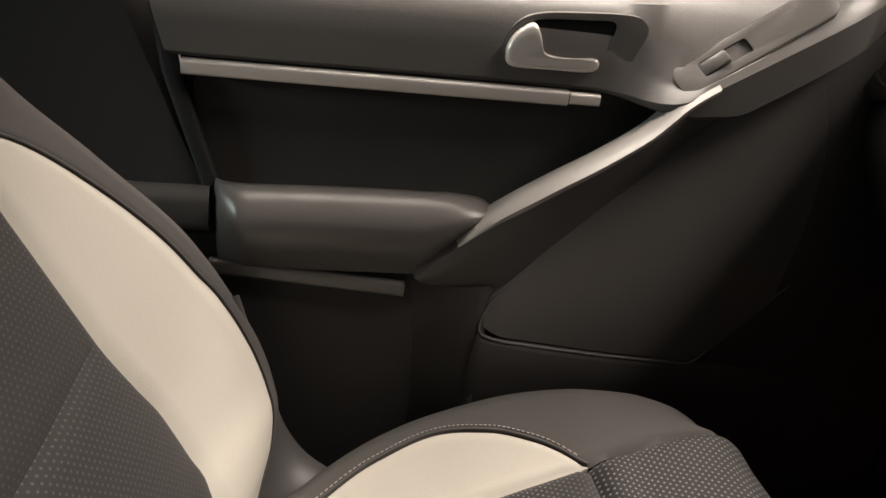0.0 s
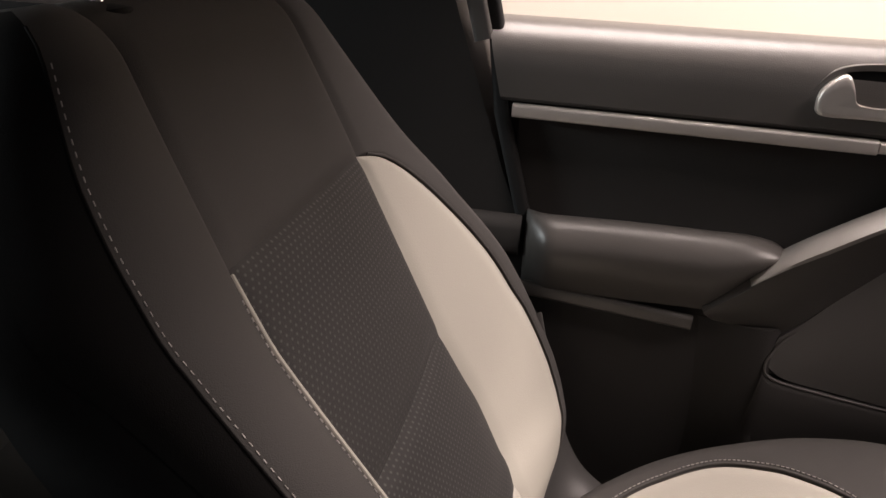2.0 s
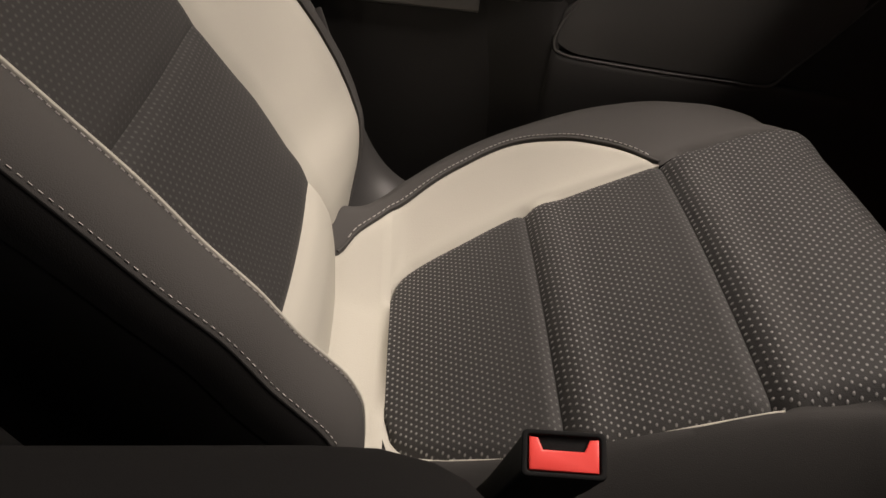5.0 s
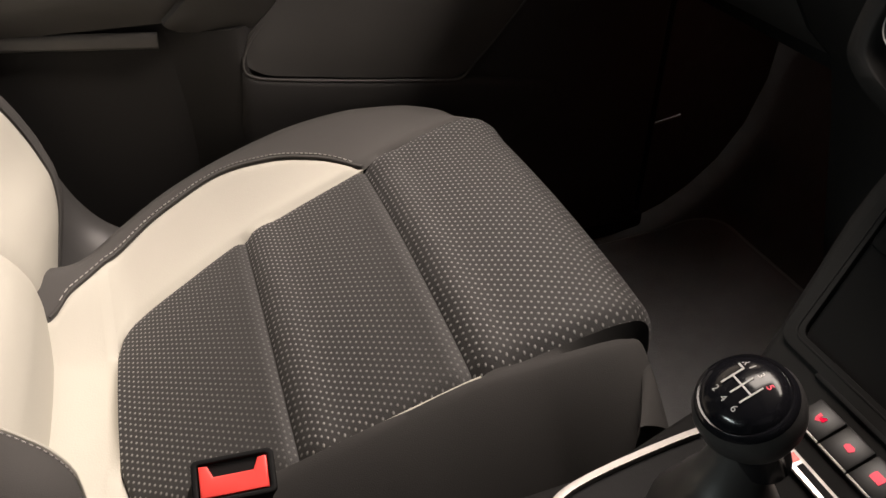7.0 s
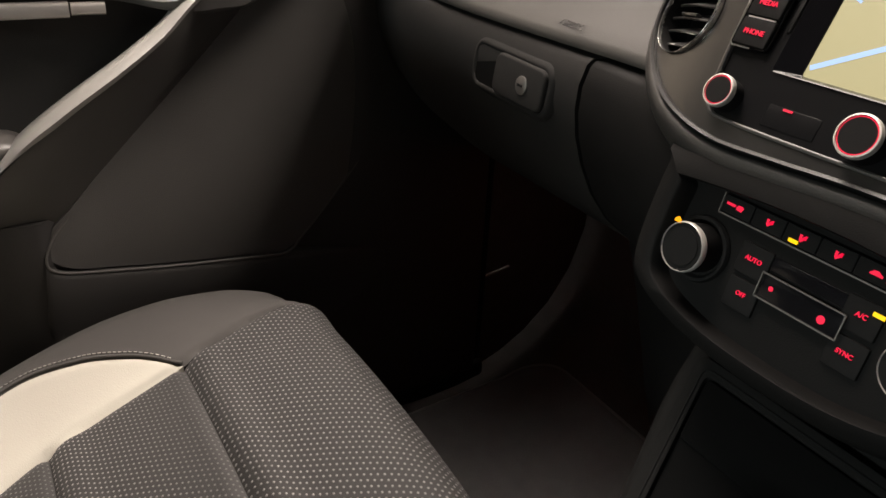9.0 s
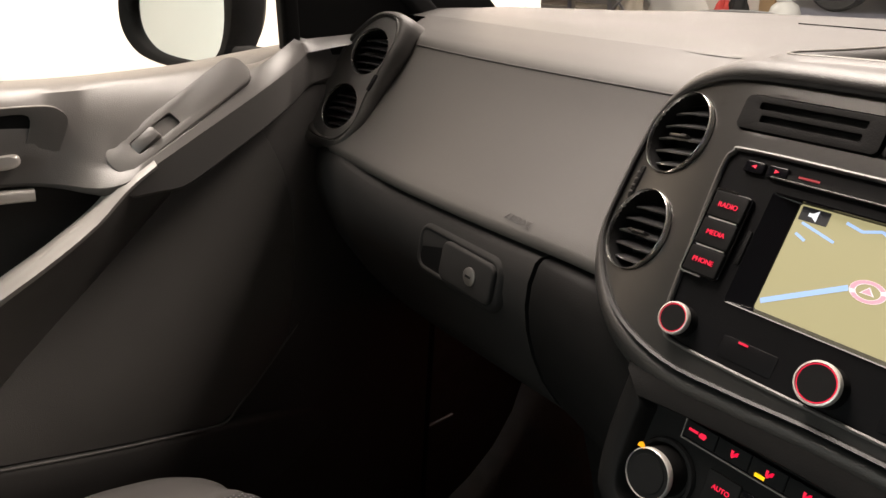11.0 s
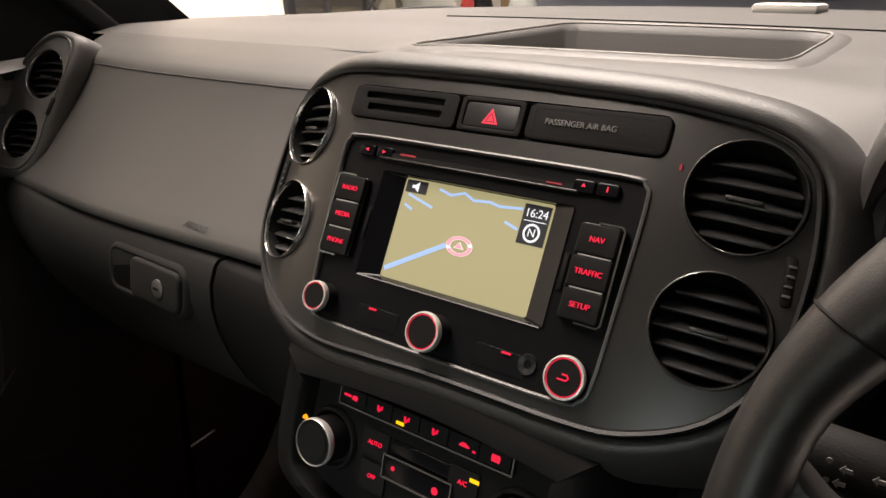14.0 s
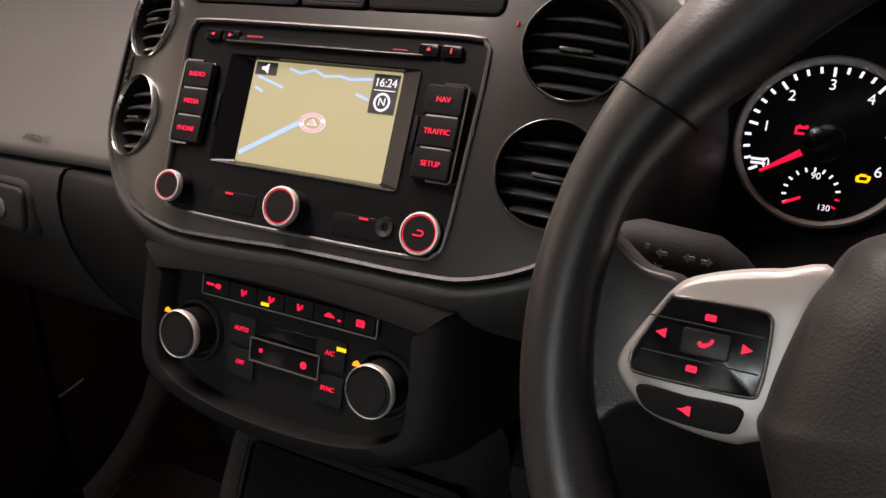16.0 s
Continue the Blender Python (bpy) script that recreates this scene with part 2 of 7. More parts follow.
def boxat(x0, x1, y0, y1, z0, z1, bevel=0.003):
    return box((x1 - x0, y1 - y0, z1 - z0), bevel, Matrix.Translation(((x0 + x1) / 2, (y0 + y1) / 2, (z0 + z1) / 2)))


def rrect(w, h, r, n=5, cx=0.0, cy=0.0):
    pts = []
    for k, (sx, sy) in enumerate(((1, 1), (-1, 1), (-1, -1), (1, -1))):
        for i in range(n + 1):
            a = radians(90 * k + 90 * i / n)
            pts.append((cx + sx * (w / 2 - r) + r * math.cos(a), cy + sy * (h / 2 - r) + r * math.sin(a)))
    return pts


def circle(r, n=40, cx=0.0, cy=0.0):
    return [(cx + r * math.cos(2 * math.pi * i / n), cy + r * math.sin(2 * math.pi * i / n)) for i in range(n)]


def smooth_loop(pts, n=6):
    """A closed smooth curve (Catmull-Rom) through the points."""
    out, k = [], len(pts)
    for i in range(k):
        p0, p1, p2, p3 = [Vector(pts[(i + j - 1) % k]) for j in range(4)]
        for s in range(n):
            t = s / n
            out.append(tuple(0.5 * (2 * p1 + (p2 - p0) * t + (2 * p0 - 5 * p1 + 4 * p2 - p3) * t * t + (3 * p1 - p0 - 3 * p2 + p3) * t ** 3)))
    return out


def smooth_line(pts, n=6):
    out, k = [], len(pts)
    g = lambda i: Vector(pts[max(0, min(k - 1, i))])
    for i in range(k - 1):
        p0, p1, p2, p3 = g(i - 1), g(i), g(i + 1), g(i + 2)
        for s in range(n):
            t = s / n
            out.append(0.5 * (2 * p1 + (p2 - p0) * t + (2 * p0 - 5 * p1 + 4 * p2 - p3) * t * t + (3 * p1 - p0 - 3 * p2 + p3) * t ** 3))
    out.append(Vector(pts[-1]))
    return out


def plate(outline, w0, w1, m=Matrix(), bevel=0.0, holes=(), bm=None):
    """A solid plate over a closed outline, between two heights, with holes; bevel rounds its front edge."""
    bm = bm or bmesh.new()
    loops = [outline, *holes]
    new_verts = []
    if holes:
        edges = []
        for lp in loops:
            vs = [bm.verts.new((x, y, w0)) for x, y in lp]
            new_verts += vs
            edges += [bm.edges.new((vs[i], vs[(i + 1) % len(vs)])) for i in range(len(vs))]
        faces = [g for g in bmesh.ops.triangle_fill(bm, edges=edges, use_beauty=True)["geom"] if isinstance(g, bmesh.types.BMFace)]
    else:
        vs = [bm.verts.new((x, y, w0)) for x, y in outline]
        new_verts += vs
        faces = [bm.faces.new(vs)]
    ext = bmesh.ops.extrude_face_region(bm, geom=faces)
    top = [g for g in ext["geom"] if isinstance(g, bmesh.types.BMVert)]
    for v in top:
        v.co.z = w1
    new_verts += top
    if bevel:
        ts = set(top)
        es = [e for e in bm.edges if e.verts[0] in ts and e.verts[1] in ts and any(f for f in e.link_faces if not all(v in ts for v in f.verts))]
        out = bmesh.ops.bevel(bm, geom=es, offset=bevel, segments=3, affect="EDGES", profile=0.5, clamp_overlap=True)
        new_verts = list({v for v in new_verts if v.is_valid} | {v for v in out["verts"]})
    xf(bm, new_verts, m)
    bmesh.ops.recalc_face_normals(bm, faces=bm.faces)
    return bm


def loft(rows, close=False, caps=False, bm=None):
    bm = bm or bmesh.new()
    vs = [[bm.verts.new(p) for p in r] for r in rows]
    n = len(rows[0])
    for i in range(len(rows) - 1):
        for j in range(n if close else n - 1):
            k = (j + 1) % n
            bm.faces.new((vs[i][j], vs[i][k], vs[i + 1][k], vs[i + 1][j]))
    if caps:
        bm.faces.new(vs[0])
        bm.faces.new(vs[-1][::-1])
    bmesh.ops.recalc_face_normals(bm, faces=bm.faces)
    return bm


def solid_sheet(rows, off):
    """An open sheet given thickness: off is a vector to its back."""
    bm = bmesh.new()
    o = Vector(off)
    a = [[bm.verts.new(p) for p in r] for r in rows]
    b = [[bm.verts.new(Vector(p) + o) for p in r] for r in rows]
    R, C = len(rows), len(rows[0])
    for i in range(R - 1):
        for j in range(C - 1):
            bm.faces.new((a[i][j], a[i][j + 1], a[i + 1][j + 1], a[i + 1][j]))
            bm.faces.new((b[i][j], b[i + 1][j], b[i + 1][j + 1], b[i][j + 1]))
    for i in range(R - 1):
        bm.faces.new((a[i][0], a[i + 1][0], b[i + 1][0], b[i][0]))
        bm.faces.new((a[i][-1], b[i][-1], b[i + 1][-1], a[i + 1][-1]))
    for j in range(C - 1):
        bm.faces.new((a[0][j], b[0][j], b[0][j + 1], a[0][j + 1]))
        bm.faces.new((a[-1][j], a[-1][j + 1], b[-1][j + 1], b[-1][j]))
    bmesh.ops.recalc_face_normals(bm, faces=bm.faces)
    return bm


def sweep(path, section, up=(0, 0, 1), closed=False, caps=True, bm=None, scale=None):
    """A section (list of 2D points: across, along up) drawn along a path."""
    path = [Vector(p) for p in path]
    n = len(path)
    rows = []
    for i, p in enumerate(path):
        a = path[(i - 1) % n] if closed or i else p
        b = path[(i + 1) % n] if closed or i < n - 1 else p
        t = (b - a).normalized()
        s = t.cross(Vector(up)).normalized()
        u = s.cross(t).normalized()
        k = scale[i] if scale else 1
        rows.append([p + s * (x * k) + u * (y * k) for x, y in section])
    if closed:
        rows.append(rows[0])
    bm = loft(rows, True, caps and not closed, bm)
    if closed:
        bmesh.ops.remove_doubles(bm, verts=bm.verts, dist=1e-6)
    return bm


def lathe(profile, n=40, m=Matrix(), bm=None):
    """A profile of (radius, height) turned about the local z axis."""
    bm = bm or bmesh.new()
    made = []
    rows = []
    for r, h in profile:
        if r < 1e-6:
            v = bm.verts.new((0, 0, h))
            rows.append([v] * n)
            made.append(v)
        else:
            ring = [bm.verts.new((r * math.cos(2 * math.pi * i / n), r * math.sin(2 * math.pi * i / n), h)) for i in range(n)]
            rows.append(ring)
            made += ring
    for a, b in zip(rows, rows[1:]):
        for i in range(n):
            k = (i + 1) % n
            q = []
            for v in (a[i], a[k], b[k], b[i]):
                if v not in q:
                    q.append(v)
            if len(q) > 2:
                bm.faces.new(q)
    xf(bm, made, m)
    bmesh.ops.recalc_face_normals(bm, faces=bm.faces)
    return bm


def lerp(table, x):
    xs = [a for a, _ in table]
    return float(np.interp(x, xs, [b for _, b in table]))


def ease(table, x):
    """Smooth monotone interpolation through a table of (x, value)."""
    n = len(table)
    if x <= table[0][0]:
        return table[0][1]
    if x >= table[-1][0]:
        return table[-1][1]
    k = next(i for i in range(n - 1) if x <= table[i + 1][0])

    def slope(i):
        return (table[i + 1][1] - table[i][1]) / (table[i + 1][0] - table[i][0])

    def tangent(i):
        if i in (0, n - 1):
            return slope(min(i, n - 2))
        p, q = slope(i - 1), slope(i)
        return 0.0 if p * q <= 0 else 2 * p * q / (p + q)

    (x0, y0), (x1, y1) = table[k], table[k + 1]
    h = x1 - x0
    t = (x - x0) / h
    return y0 * (1 + 2 * t) * (1 - t) ** 2 + h * tangent(k) * t * (1 - t) ** 2 + y1 * t * t * (3 - 2 * t) - h * tangent(k + 1) * t * t * (1 - t)


def letters(text, height, m, mat, parent, name="lettering", depth=0.0004, align="CENTER", label=""):
    c = bpy.data.curves.new(name, "FONT")
    c.body, c.size, c.align_x, c.align_y, c.extrude = text, height, align, "CENTER", depth
    tmp = bpy.data.objects.new(name, c)
    scene.collection.objects.link(tmp)
    me = bpy.data.meshes.new_from_object(tmp.evaluated_get(bpy.context.evaluated_depsgraph_get()))
    bpy.data.objects.remove(tmp)
    bpy.data.curves.remove(c)
    bm = bmesh.new()
    bm.from_mesh(me)
    bpy.data.meshes.remove(me)
    xf(bm, bm.verts, m)
    return part(name, bm, mat, parent, label)


def basis(o, u, v):
    """A pose whose local x, y lie along u, v."""
    u = Vector(u).normalized()
    w = u.cross(Vector(v)).normalized()
    v = w.cross(u)
    return Matrix(((u.x, v.x, w.x, o[0]), (u.y, v.y, w.y, o[1]), (u.z, v.z, w.z, o[2]), (0, 0, 0, 1)))


def T(x, y, z=0.0):
    return Matrix.Translation((x, y, z))

# ---- garage round the car ----
GZ = -0.52
solo("ground", boxat(-10.0, 6.0, -7.0, 13.0, GZ - 0.1, GZ, 0), M_CONCRETE, "dark painted garage floor with a dull sheen", "floor", "structure")
solo("ceiling", boxat(-10.0, 6.0, -7.0, 13.0, 2.65, 2.75, 0), M_CEIL, "grey painted garage ceiling", "ceiling", "structure")
solo("wall_west", boxat(-2.75, -2.6, -7.0, 2.9, GZ, 2.65, 0), M_WALLW, "warm pale painted garage wall beside the car", "wall", "structure")
solo("wall_far_west", boxat(-10.15, -10.0, -7.1, 13.1, GZ - 0.1, 2.75, 0), M_WALL, "white painted garage wall", "wall", "structure")
# east wall is out of view, added dark to keep bounce light low
solo("unseen_wall_east", boxat(2.4, 2.55, -7.1, 13.1, GZ - 0.1, 2.75, 0), M_CONCRETE, "unseen dark wall added on the driver side against bounce light", "wall", "structure")
solo("wall_north", boxat(-10.0, 6.0, 13.0, 13.15, GZ - 0.1, 2.75, 0), M_WALL, "white painted far garage wall", "wall", "structure")
solo("wall_south", boxat(-10.0, 6.0, -7.15, -7.0, GZ - 0.1, 2.75, 0), M_WALL, "white painted garage wall behind the car", "wall", "structure")
GARAGE = set(scene.objects)

# ---- car body shell ----
car = thing("car", "white car body shell with black pillar trims and grey headlining", "car", (0, 0, GZ))
part("floor_pan", boxat(-0.74, 0.74, -1.7, 1.25, -0.17, -0.13, 0.01), M_LOWER, car)
part("roof", loft([[(x, y, 1.13 + 0.05 * math.cos(x * 1.6) - 0.05 * abs(y + 0.5) ** 2) for x in np.linspace(-0.62, 0.62, 13)] for y in np.linspace(-1.75, 0.36, 12)]), M_HEADLINE, car, "grey cloth headlining")
part("roof_skin", loft([[(x, y, 1.17 + 0.05 * math.cos(x * 1.6) - 0.05 * abs(y + 0.5) ** 2) for x in np.linspace(-0.66, 0.66, 13)] for y in np.linspace(-1.8, 0.40, 12)]), M_BODY, car)
for s in (-1, 1):
    # screen pillar: rises from the dashboard end to the roof
    rows = []
    for t in np.linspace(0, 1, 10):
        x, y, z = s * (0.80 - 0.18 * t), 1.08 - 0.78 * t, 0.70 + 0.45 * t + 0.03 * math.sin(math.pi * t)
        w = 0.075
        rows.append([(x - s * 0.045, y + 0.06, z + 0.02), (x - s * 0.06, y - 0.02, z), (x - s * 0.045, y - 0.075, z - 0.01), (x, y - 0.10, z - 0.01), (x + s * 0.03, y - 0.04, z), (x + s * 0.02, y + 0.05, z + 0.02)])
    part("screen_pillar", loft(rows, True, True), M_LOWER, car, "dark grey plastic pillar trim")
    part("centre_pillar", loft([[(s * (0.715 - 0.09 * max(0, z - 0.6)), y0, z), (s * (0.68 - 0.12 * max(0, z - 0.6)), y0 - 0.012, z), (s * (0.67 - 0.12 * max(0, z - 0.6)), y0 - 0.213, z), (s * (0.76 - 0.09 * max(0, z - 0.6)), y0 - 0.222, z), (s * (0.77 - 0.09 * max(0, z - 0.6)), y0, z)] for z, y0 in ((-0.12, 0.16), (0.15, 0.145), (0.35, 0.09), (0.5, 0.03), (0.66, -0.026), (0.9, -0.095), (1.14, -0.15))], True, True), M_PILLAR, car, "black centre pillar trim")
    part("rear_pillar", loft([[(s * (0.74 - 0.12 * max(0, z - 0.6)), y0, z), (s * (0.68 - 0.12 * max(0, z - 0.6)), y0 - 0.03, z), (s * (0.64 - 0.1 * max(0, z - 0.6)), y0 - 0.22, z), (s * (0.76 - 0.12 * max(0, z - 0.6)), y0 - 0.24, z)] for z, y0 in ((0.0, -0.98), (0.6, -1.0), (0.9, -1.1), (1.14, -1.2))], True, True), M_BLACK, car)
    part("roof_rail", sweep([(s * 0.60, 0.36, 1.13), (s * 0.615, 0.0, 1.14), (s * 0.60, -1.0, 1.13), (s * 0.57, -1.7, 1.06)], rrect(0.08, 0.07, 0.02)), M_BLACK, car)
    part("kick_panel", boxat(min(s * 0.73, s * 0.78), max(s * 0.73, s * 0.78), 0.90, 1.27, -0.16, 0.70, 0.01), M_CARPET, car)
    part("sill_trim", boxat(min(s * 0.70, s * 0.78), max(s * 0.70, s * 0.78), -1.1, 1.0, -0.17, -0.08, 0.01), M_LOWER, car)
    # rear door: plain trim, window opening above
    part("rear_door_trim", boxat(min(s * 0.70, s * 0.76), max(s * 0.70, s * 0.76), -1.05, -0.16, -0.12, 0.645, 0.02), M_LOWER, car)
part("driver_door_trim", boxat(0.70, 0.76, -0.02, 1.0, -0.12, 0.655, 0.02), M_LOWER, car, "dark driver door trim")
part("rear_header", boxat(-0.6, 0.6, -1.78, -1.68, 1.02, 1.12, 0.02), M_BLACK, car)
part("tailgate_trim", boxat(-0.68, 0.68, -1.76, -1.66, -0.12, 0.66, 0.02), M_BLACK, car)
part("screen_header", boxat(-0.6, 0.6, 0.36, 0.47, 1.10, 1.15, 0.02), M_HEADLINE, car)
part("bulkhead", boxat(-0.76, 0.76, 1.22, 1.26, -0.15, 0.70, 0.01), M_LOWER, car)
# outer skin forward of the screen
part("bonnet", loft([[(x, y, 0.765 - 0.05 * x * x - 0.09 * (y - 1.5) - 0.04 * (y - 1.5) ** 2) for x in np.linspace(-0.78, 0.78, 15)] for y in np.linspace(1.5, 2.3, 8)] + [[(x, 2.38, 0.25) for x in np.linspace(-0.76, 0.76, 15)]]), M_BODY, car, "glossy white painted bonnet")
part("cowl", loft([[(x, y, z - 0.05 * x * x) for x in np.linspace(-0.8, 0.8, 15)] for y, z in ((1.36, 0.64), (1.365, 0.748), (1.42, 0.745), (1.51, 0.752), (1.51, 0.70), (1.36, 0.64))]), M_RUBBER, car, "black plastic cowl panel")
wind = part("windscreen", loft([[(x * (1 - 0.22 * t), 1.385 - 0.995 * t - 0.10 * x * x, 0.755 + 0.375 * t - 0.04 * x * x * (1 - t)) for x in np.linspace(-0.74, 0.74, 13)] for t in np.linspace(0, 1, 6)]), M_GLASS, car, "clear laminated glass windscreen")
wind.visible_shadow = False

# rear bench
bench = thing("rear_bench", "dark cloth rear bench seat behind the front seats", "seat", (0, -0.8, -0.13))
part("bench_cushion", loft([[(x, y, z + 0.012 * math.cos(x * 9)) for x in np.linspace(-0.62, 0.62, 21)] for y, z in ((-0.46, -0.1), (-0.47, 0.1), (-0.52, 0.165), (-0.62, 0.175), (-0.8, 0.155), (-0.95, 0.14), (-0.95, -0.1))]), M_REAR, bench)
part("bench_backrest", loft([[(x, y, z) for x in np.linspace(-0.62, 0.62, 21)] for y, z in ((-0.9, 0.1), (-0.93, 0.2), (-1.02, 0.45), (-1.10, 0.62), (-1.14, 0.66), (-1.2, 0.64), (-1.2, 0.1))]), M_REAR, bench)
solo("carpet", boxat(-0.70, 0.70, -1.0, 1.24, -0.132, -0.118, 0.004), M_CARPET, "black car carpet in the footwells", "carpet", "structure")

for x0, x1 in ((-0.73, -0.48), (0.06, 0.24)):
    part("wiper_arm", sweep(smooth_line([(x0, 1.43, 0.740 - 0.03 * x0 * x0), (x0 + 0.07, 1.45, 0.758 - 0.02 * x0 * x0), (x1 - 0.06, 1.46, 0.766 - 0.02 * x0 * x0), (x1, 1.47, 0.750 - 0.02 * x0 * x0)], 5), rrect(0.03, 0.016, 0.006, 3)), M_RUBBER, car, "black wiper arm")
for s in (-1, 1):
    part("pillar_ledge", sweep([(s * 0.672, 0.05, 0.415), (s * 0.668, -0.02, 0.417), (s * 0.672, -0.13, 0.418)], rrect(0.03, 0.05, 0.014, 4)), M_BOLSTER, car, "soft grey ledge on the pillar trim")

foot = bpy.data.lights.new("footwell_light", "AREA")
foot.shape, foot.size, foot.size_y, foot.energy, foot.color = "RECTANGLE", 0.03, 0.02, 0.008, (1.0, 0.20, 0.06)
foot = new("footwell_light", foot)
foot.matrix_world = TILT @ look((-0.46, 1.0, 0.318), (-0.72, 1.02, 0.08))
part("kick_strip", sweep(smooth_line([(-0.722, 0.965, 0.074), (-0.7245, 0.99, 0.077), (-0.7245, 1.02, 0.081), (-0.722, 1.05, 0.088)], 4), rrect(0.006, 0.005, 0.002, 3)), M_FRAME, car, "thin satin strip on the kick panel")
solo("carpet_toe_board", solid_sheet([[(x, y, z) for y, z in ((0.86, -0.122), (0.94, -0.116), (1.00, -0.106), (1.05, -0.088), (1.10, -0.058), (1.15, -0.012), (1.19, 0.05), (1.215, 0.13), (1.225, 0.30))] for x in np.linspace(-0.724, -0.135, 16)], (0, 0.004, -0.012)), M_CARPET, "black carpet rising to the bulkhead", "carpet", "structure", sharp=60)
# floor mat on the passenger side
mat_o = rrect(0.455, 0.56, 0.07, 7, -0.418, 0.80)


def mat_z(y):
    return -0.1165 + 0.058 * max(0.0, min(1.0, (y - 0.90) / 0.18)) ** 1.6


bm = bmesh.new()
rings = [[bm.verts.new((-0.418 + (x + 0.418) * k, 0.80 + (y - 0.80) * k, mat_z(0.80 + (y - 0.80) * k) + h)) for x, y in mat_o] for k, h in ((1.0, 0.0), (1.0, 0.007), (0.985, 0.010), (0.95, 0.008), (0.8, 0.008), (0.6, 0.008), (0.35, 0.008), (0.1, 0.008))]
for a, b in zip(rings, rings[1:]):
    for i in range(len(a)):
        bm.faces.new((a[i], a[(i + 1) % len(a)], b[(i + 1) % len(a)], b[i]))
bm.faces.new(rings[-1])
bmesh.ops.recalc_face_normals(bm, faces=bm.faces)
mat = solo("floor_mat", bm, material("grey_mat_carpet", (0.12, 0.12, 0.122), 0.95, bump=1.0, bump_scale=450, vary=0.2, vary_scale=30, spec=0.1), "dark grey carpet mat in the passenger footwell", "floor mat", sharp=60)
part("mat_binding", sweep([(x, y, mat_z(y) + 0.006) for x, y in mat_o], circle(0.0035, 8), closed=True), material("grey_binding", (0.16, 0.16, 0.16), 0.7), mat, "pale stitched mat edge")

# ---- passenger seat ----
XC = -0.316
seat = thing("passenger_seat", "grey car seat with cream suede inserts and dark woven centre panels", "car seat", (XC, 0.2, -0.12))
B_O, B_UP, B_N = Vector((XC, 0.108, 0.165)), Vector((0, -0.444, 0.896)), Vector((0, 0.896, 0.444))

FAB0 = 0.066
WF_B = [(-0.08, 0.131), (0.06, 0.134), (0.09, 0.148), (0.155, 0.151), (0.20, 0.142), (0.25, 0.135), (0.439, 0.134), (0.53, 0.131), (0.64, 0.115)]
WW_B = [(-0.08, 0.150), (-0.04, 0.176), (-0.010, 0.204), (0.02, 0.232), (0.06, 0.255), (0.10, 0.269), (0.15, 0.273), (0.19, 0.268), (0.227, 0.255), (0.30, 0.228), (0.37, 0.198), (0.41, 0.177), (0.43, 0.158), (0.4385, 0.138), (0.439, 0.1345), (0.64, 0.1155)]
WR_B = [(-0.08, 0.172), (-0.03, 0.205), (0.0, 0.236), (0.05, 0.260), (0.10, 0.280), (0.15, 0.284), (0.20, 0.279), (0.25, 0.264), (0.37, 0.219), (0.44, 0.200), (0.52, 0.180), (0.60, 0.150), (0.64, 0.13)]
WO_B = [(-0.08, 0.240), (-0.03, 0.262), (0.0, 0.276), (0.05, 0.298), (0.10, 0.305), (0.2, 0.304), (0.3, 0.280), (0.40, 0.252), (0.46, 0.236), (0.51, 0.222), (0.56, 0.203), (0.60, 0.180), (0.62, 0.16), (0.64, 0.145)]
HR_B = [(-0.08, -0.016), (-0.03, 0.006), (0.0, 0.021), (0.06, 0.046), (0.12, 0.058), (0.25, 0.058), (0.37, 0.040), (0.44, 0.022), (0.52, 0.010), (0.64, 0.0)]
# the inner bolster is narrower and steeper
WR_I = [(-0.08, 0.168), (0.30, 0.168), (0.40, 0.164), (0.44, 0.160), (0.52, 0.158), (0.60, 0.145), (0.64, 0.13)]
HP_I = [(-0.08, 0.045), (0.06, 0.060), (0.14, 0.058), (0.20, 0.046), (0.25, 0.037), (0.30, 0.027), (0.35, 0.017), (0.40, 0.008), (0.439, 0.003), (0.52, 0.003), (0.64, 0.0)]
WP_I = [(-0.08, 0.150), (0.06, 0.152), (0.155, 0.157), (0.25, 0.150), (0.38, 0.148), (0.42, 0.141), (0.439, 0.1350), (0.64, 0.1155)]
WO_I = [(-0.08, 0.213), (0.0, 0.213), (0.1, 0.213), (0.2, 0.213), (0.3, 0.215), (0.40, 0.222), (0.46, 0.230), (0.51, 0.221), (0.56, 0.205), (0.60, 0.180), (0.62, 0.16), (0.64, 0.145)]
SEAM_I = [(-0.08, 0.203), (0.30, 0.204), (0.46, 0.206), (0.51, 0.202), (0.56, 0.189), (0.60, 0.168), (0.62, 0.150), (0.64, 0.138)]
N0_B = [(-0.08, -0.045), (-0.03, -0.018), (0.0, -0.004), (0.03, 0.006), (0.05, 0.007), (0.075, 0.004), (0.11, 0.0), (0.64, 0.0)]


def b_white(s, b):
    return ease(WW_B if s < 0 else WP_I, b)


def b_ridge(s, b):
    return ease(WR_B if s < 0 else WR_I, b)


def b_out(s, b):
    return ease(WO_B if s < 0 else WO_I, b)


def b_seam(s, b):
    """Where the bolster cloth is sewn to the side panel."""
    r, o = b_ridge(s, b), b_out(s, b)
    return r + 0.72 * (o - r) if s < 0 else ease(SEAM_I, b)


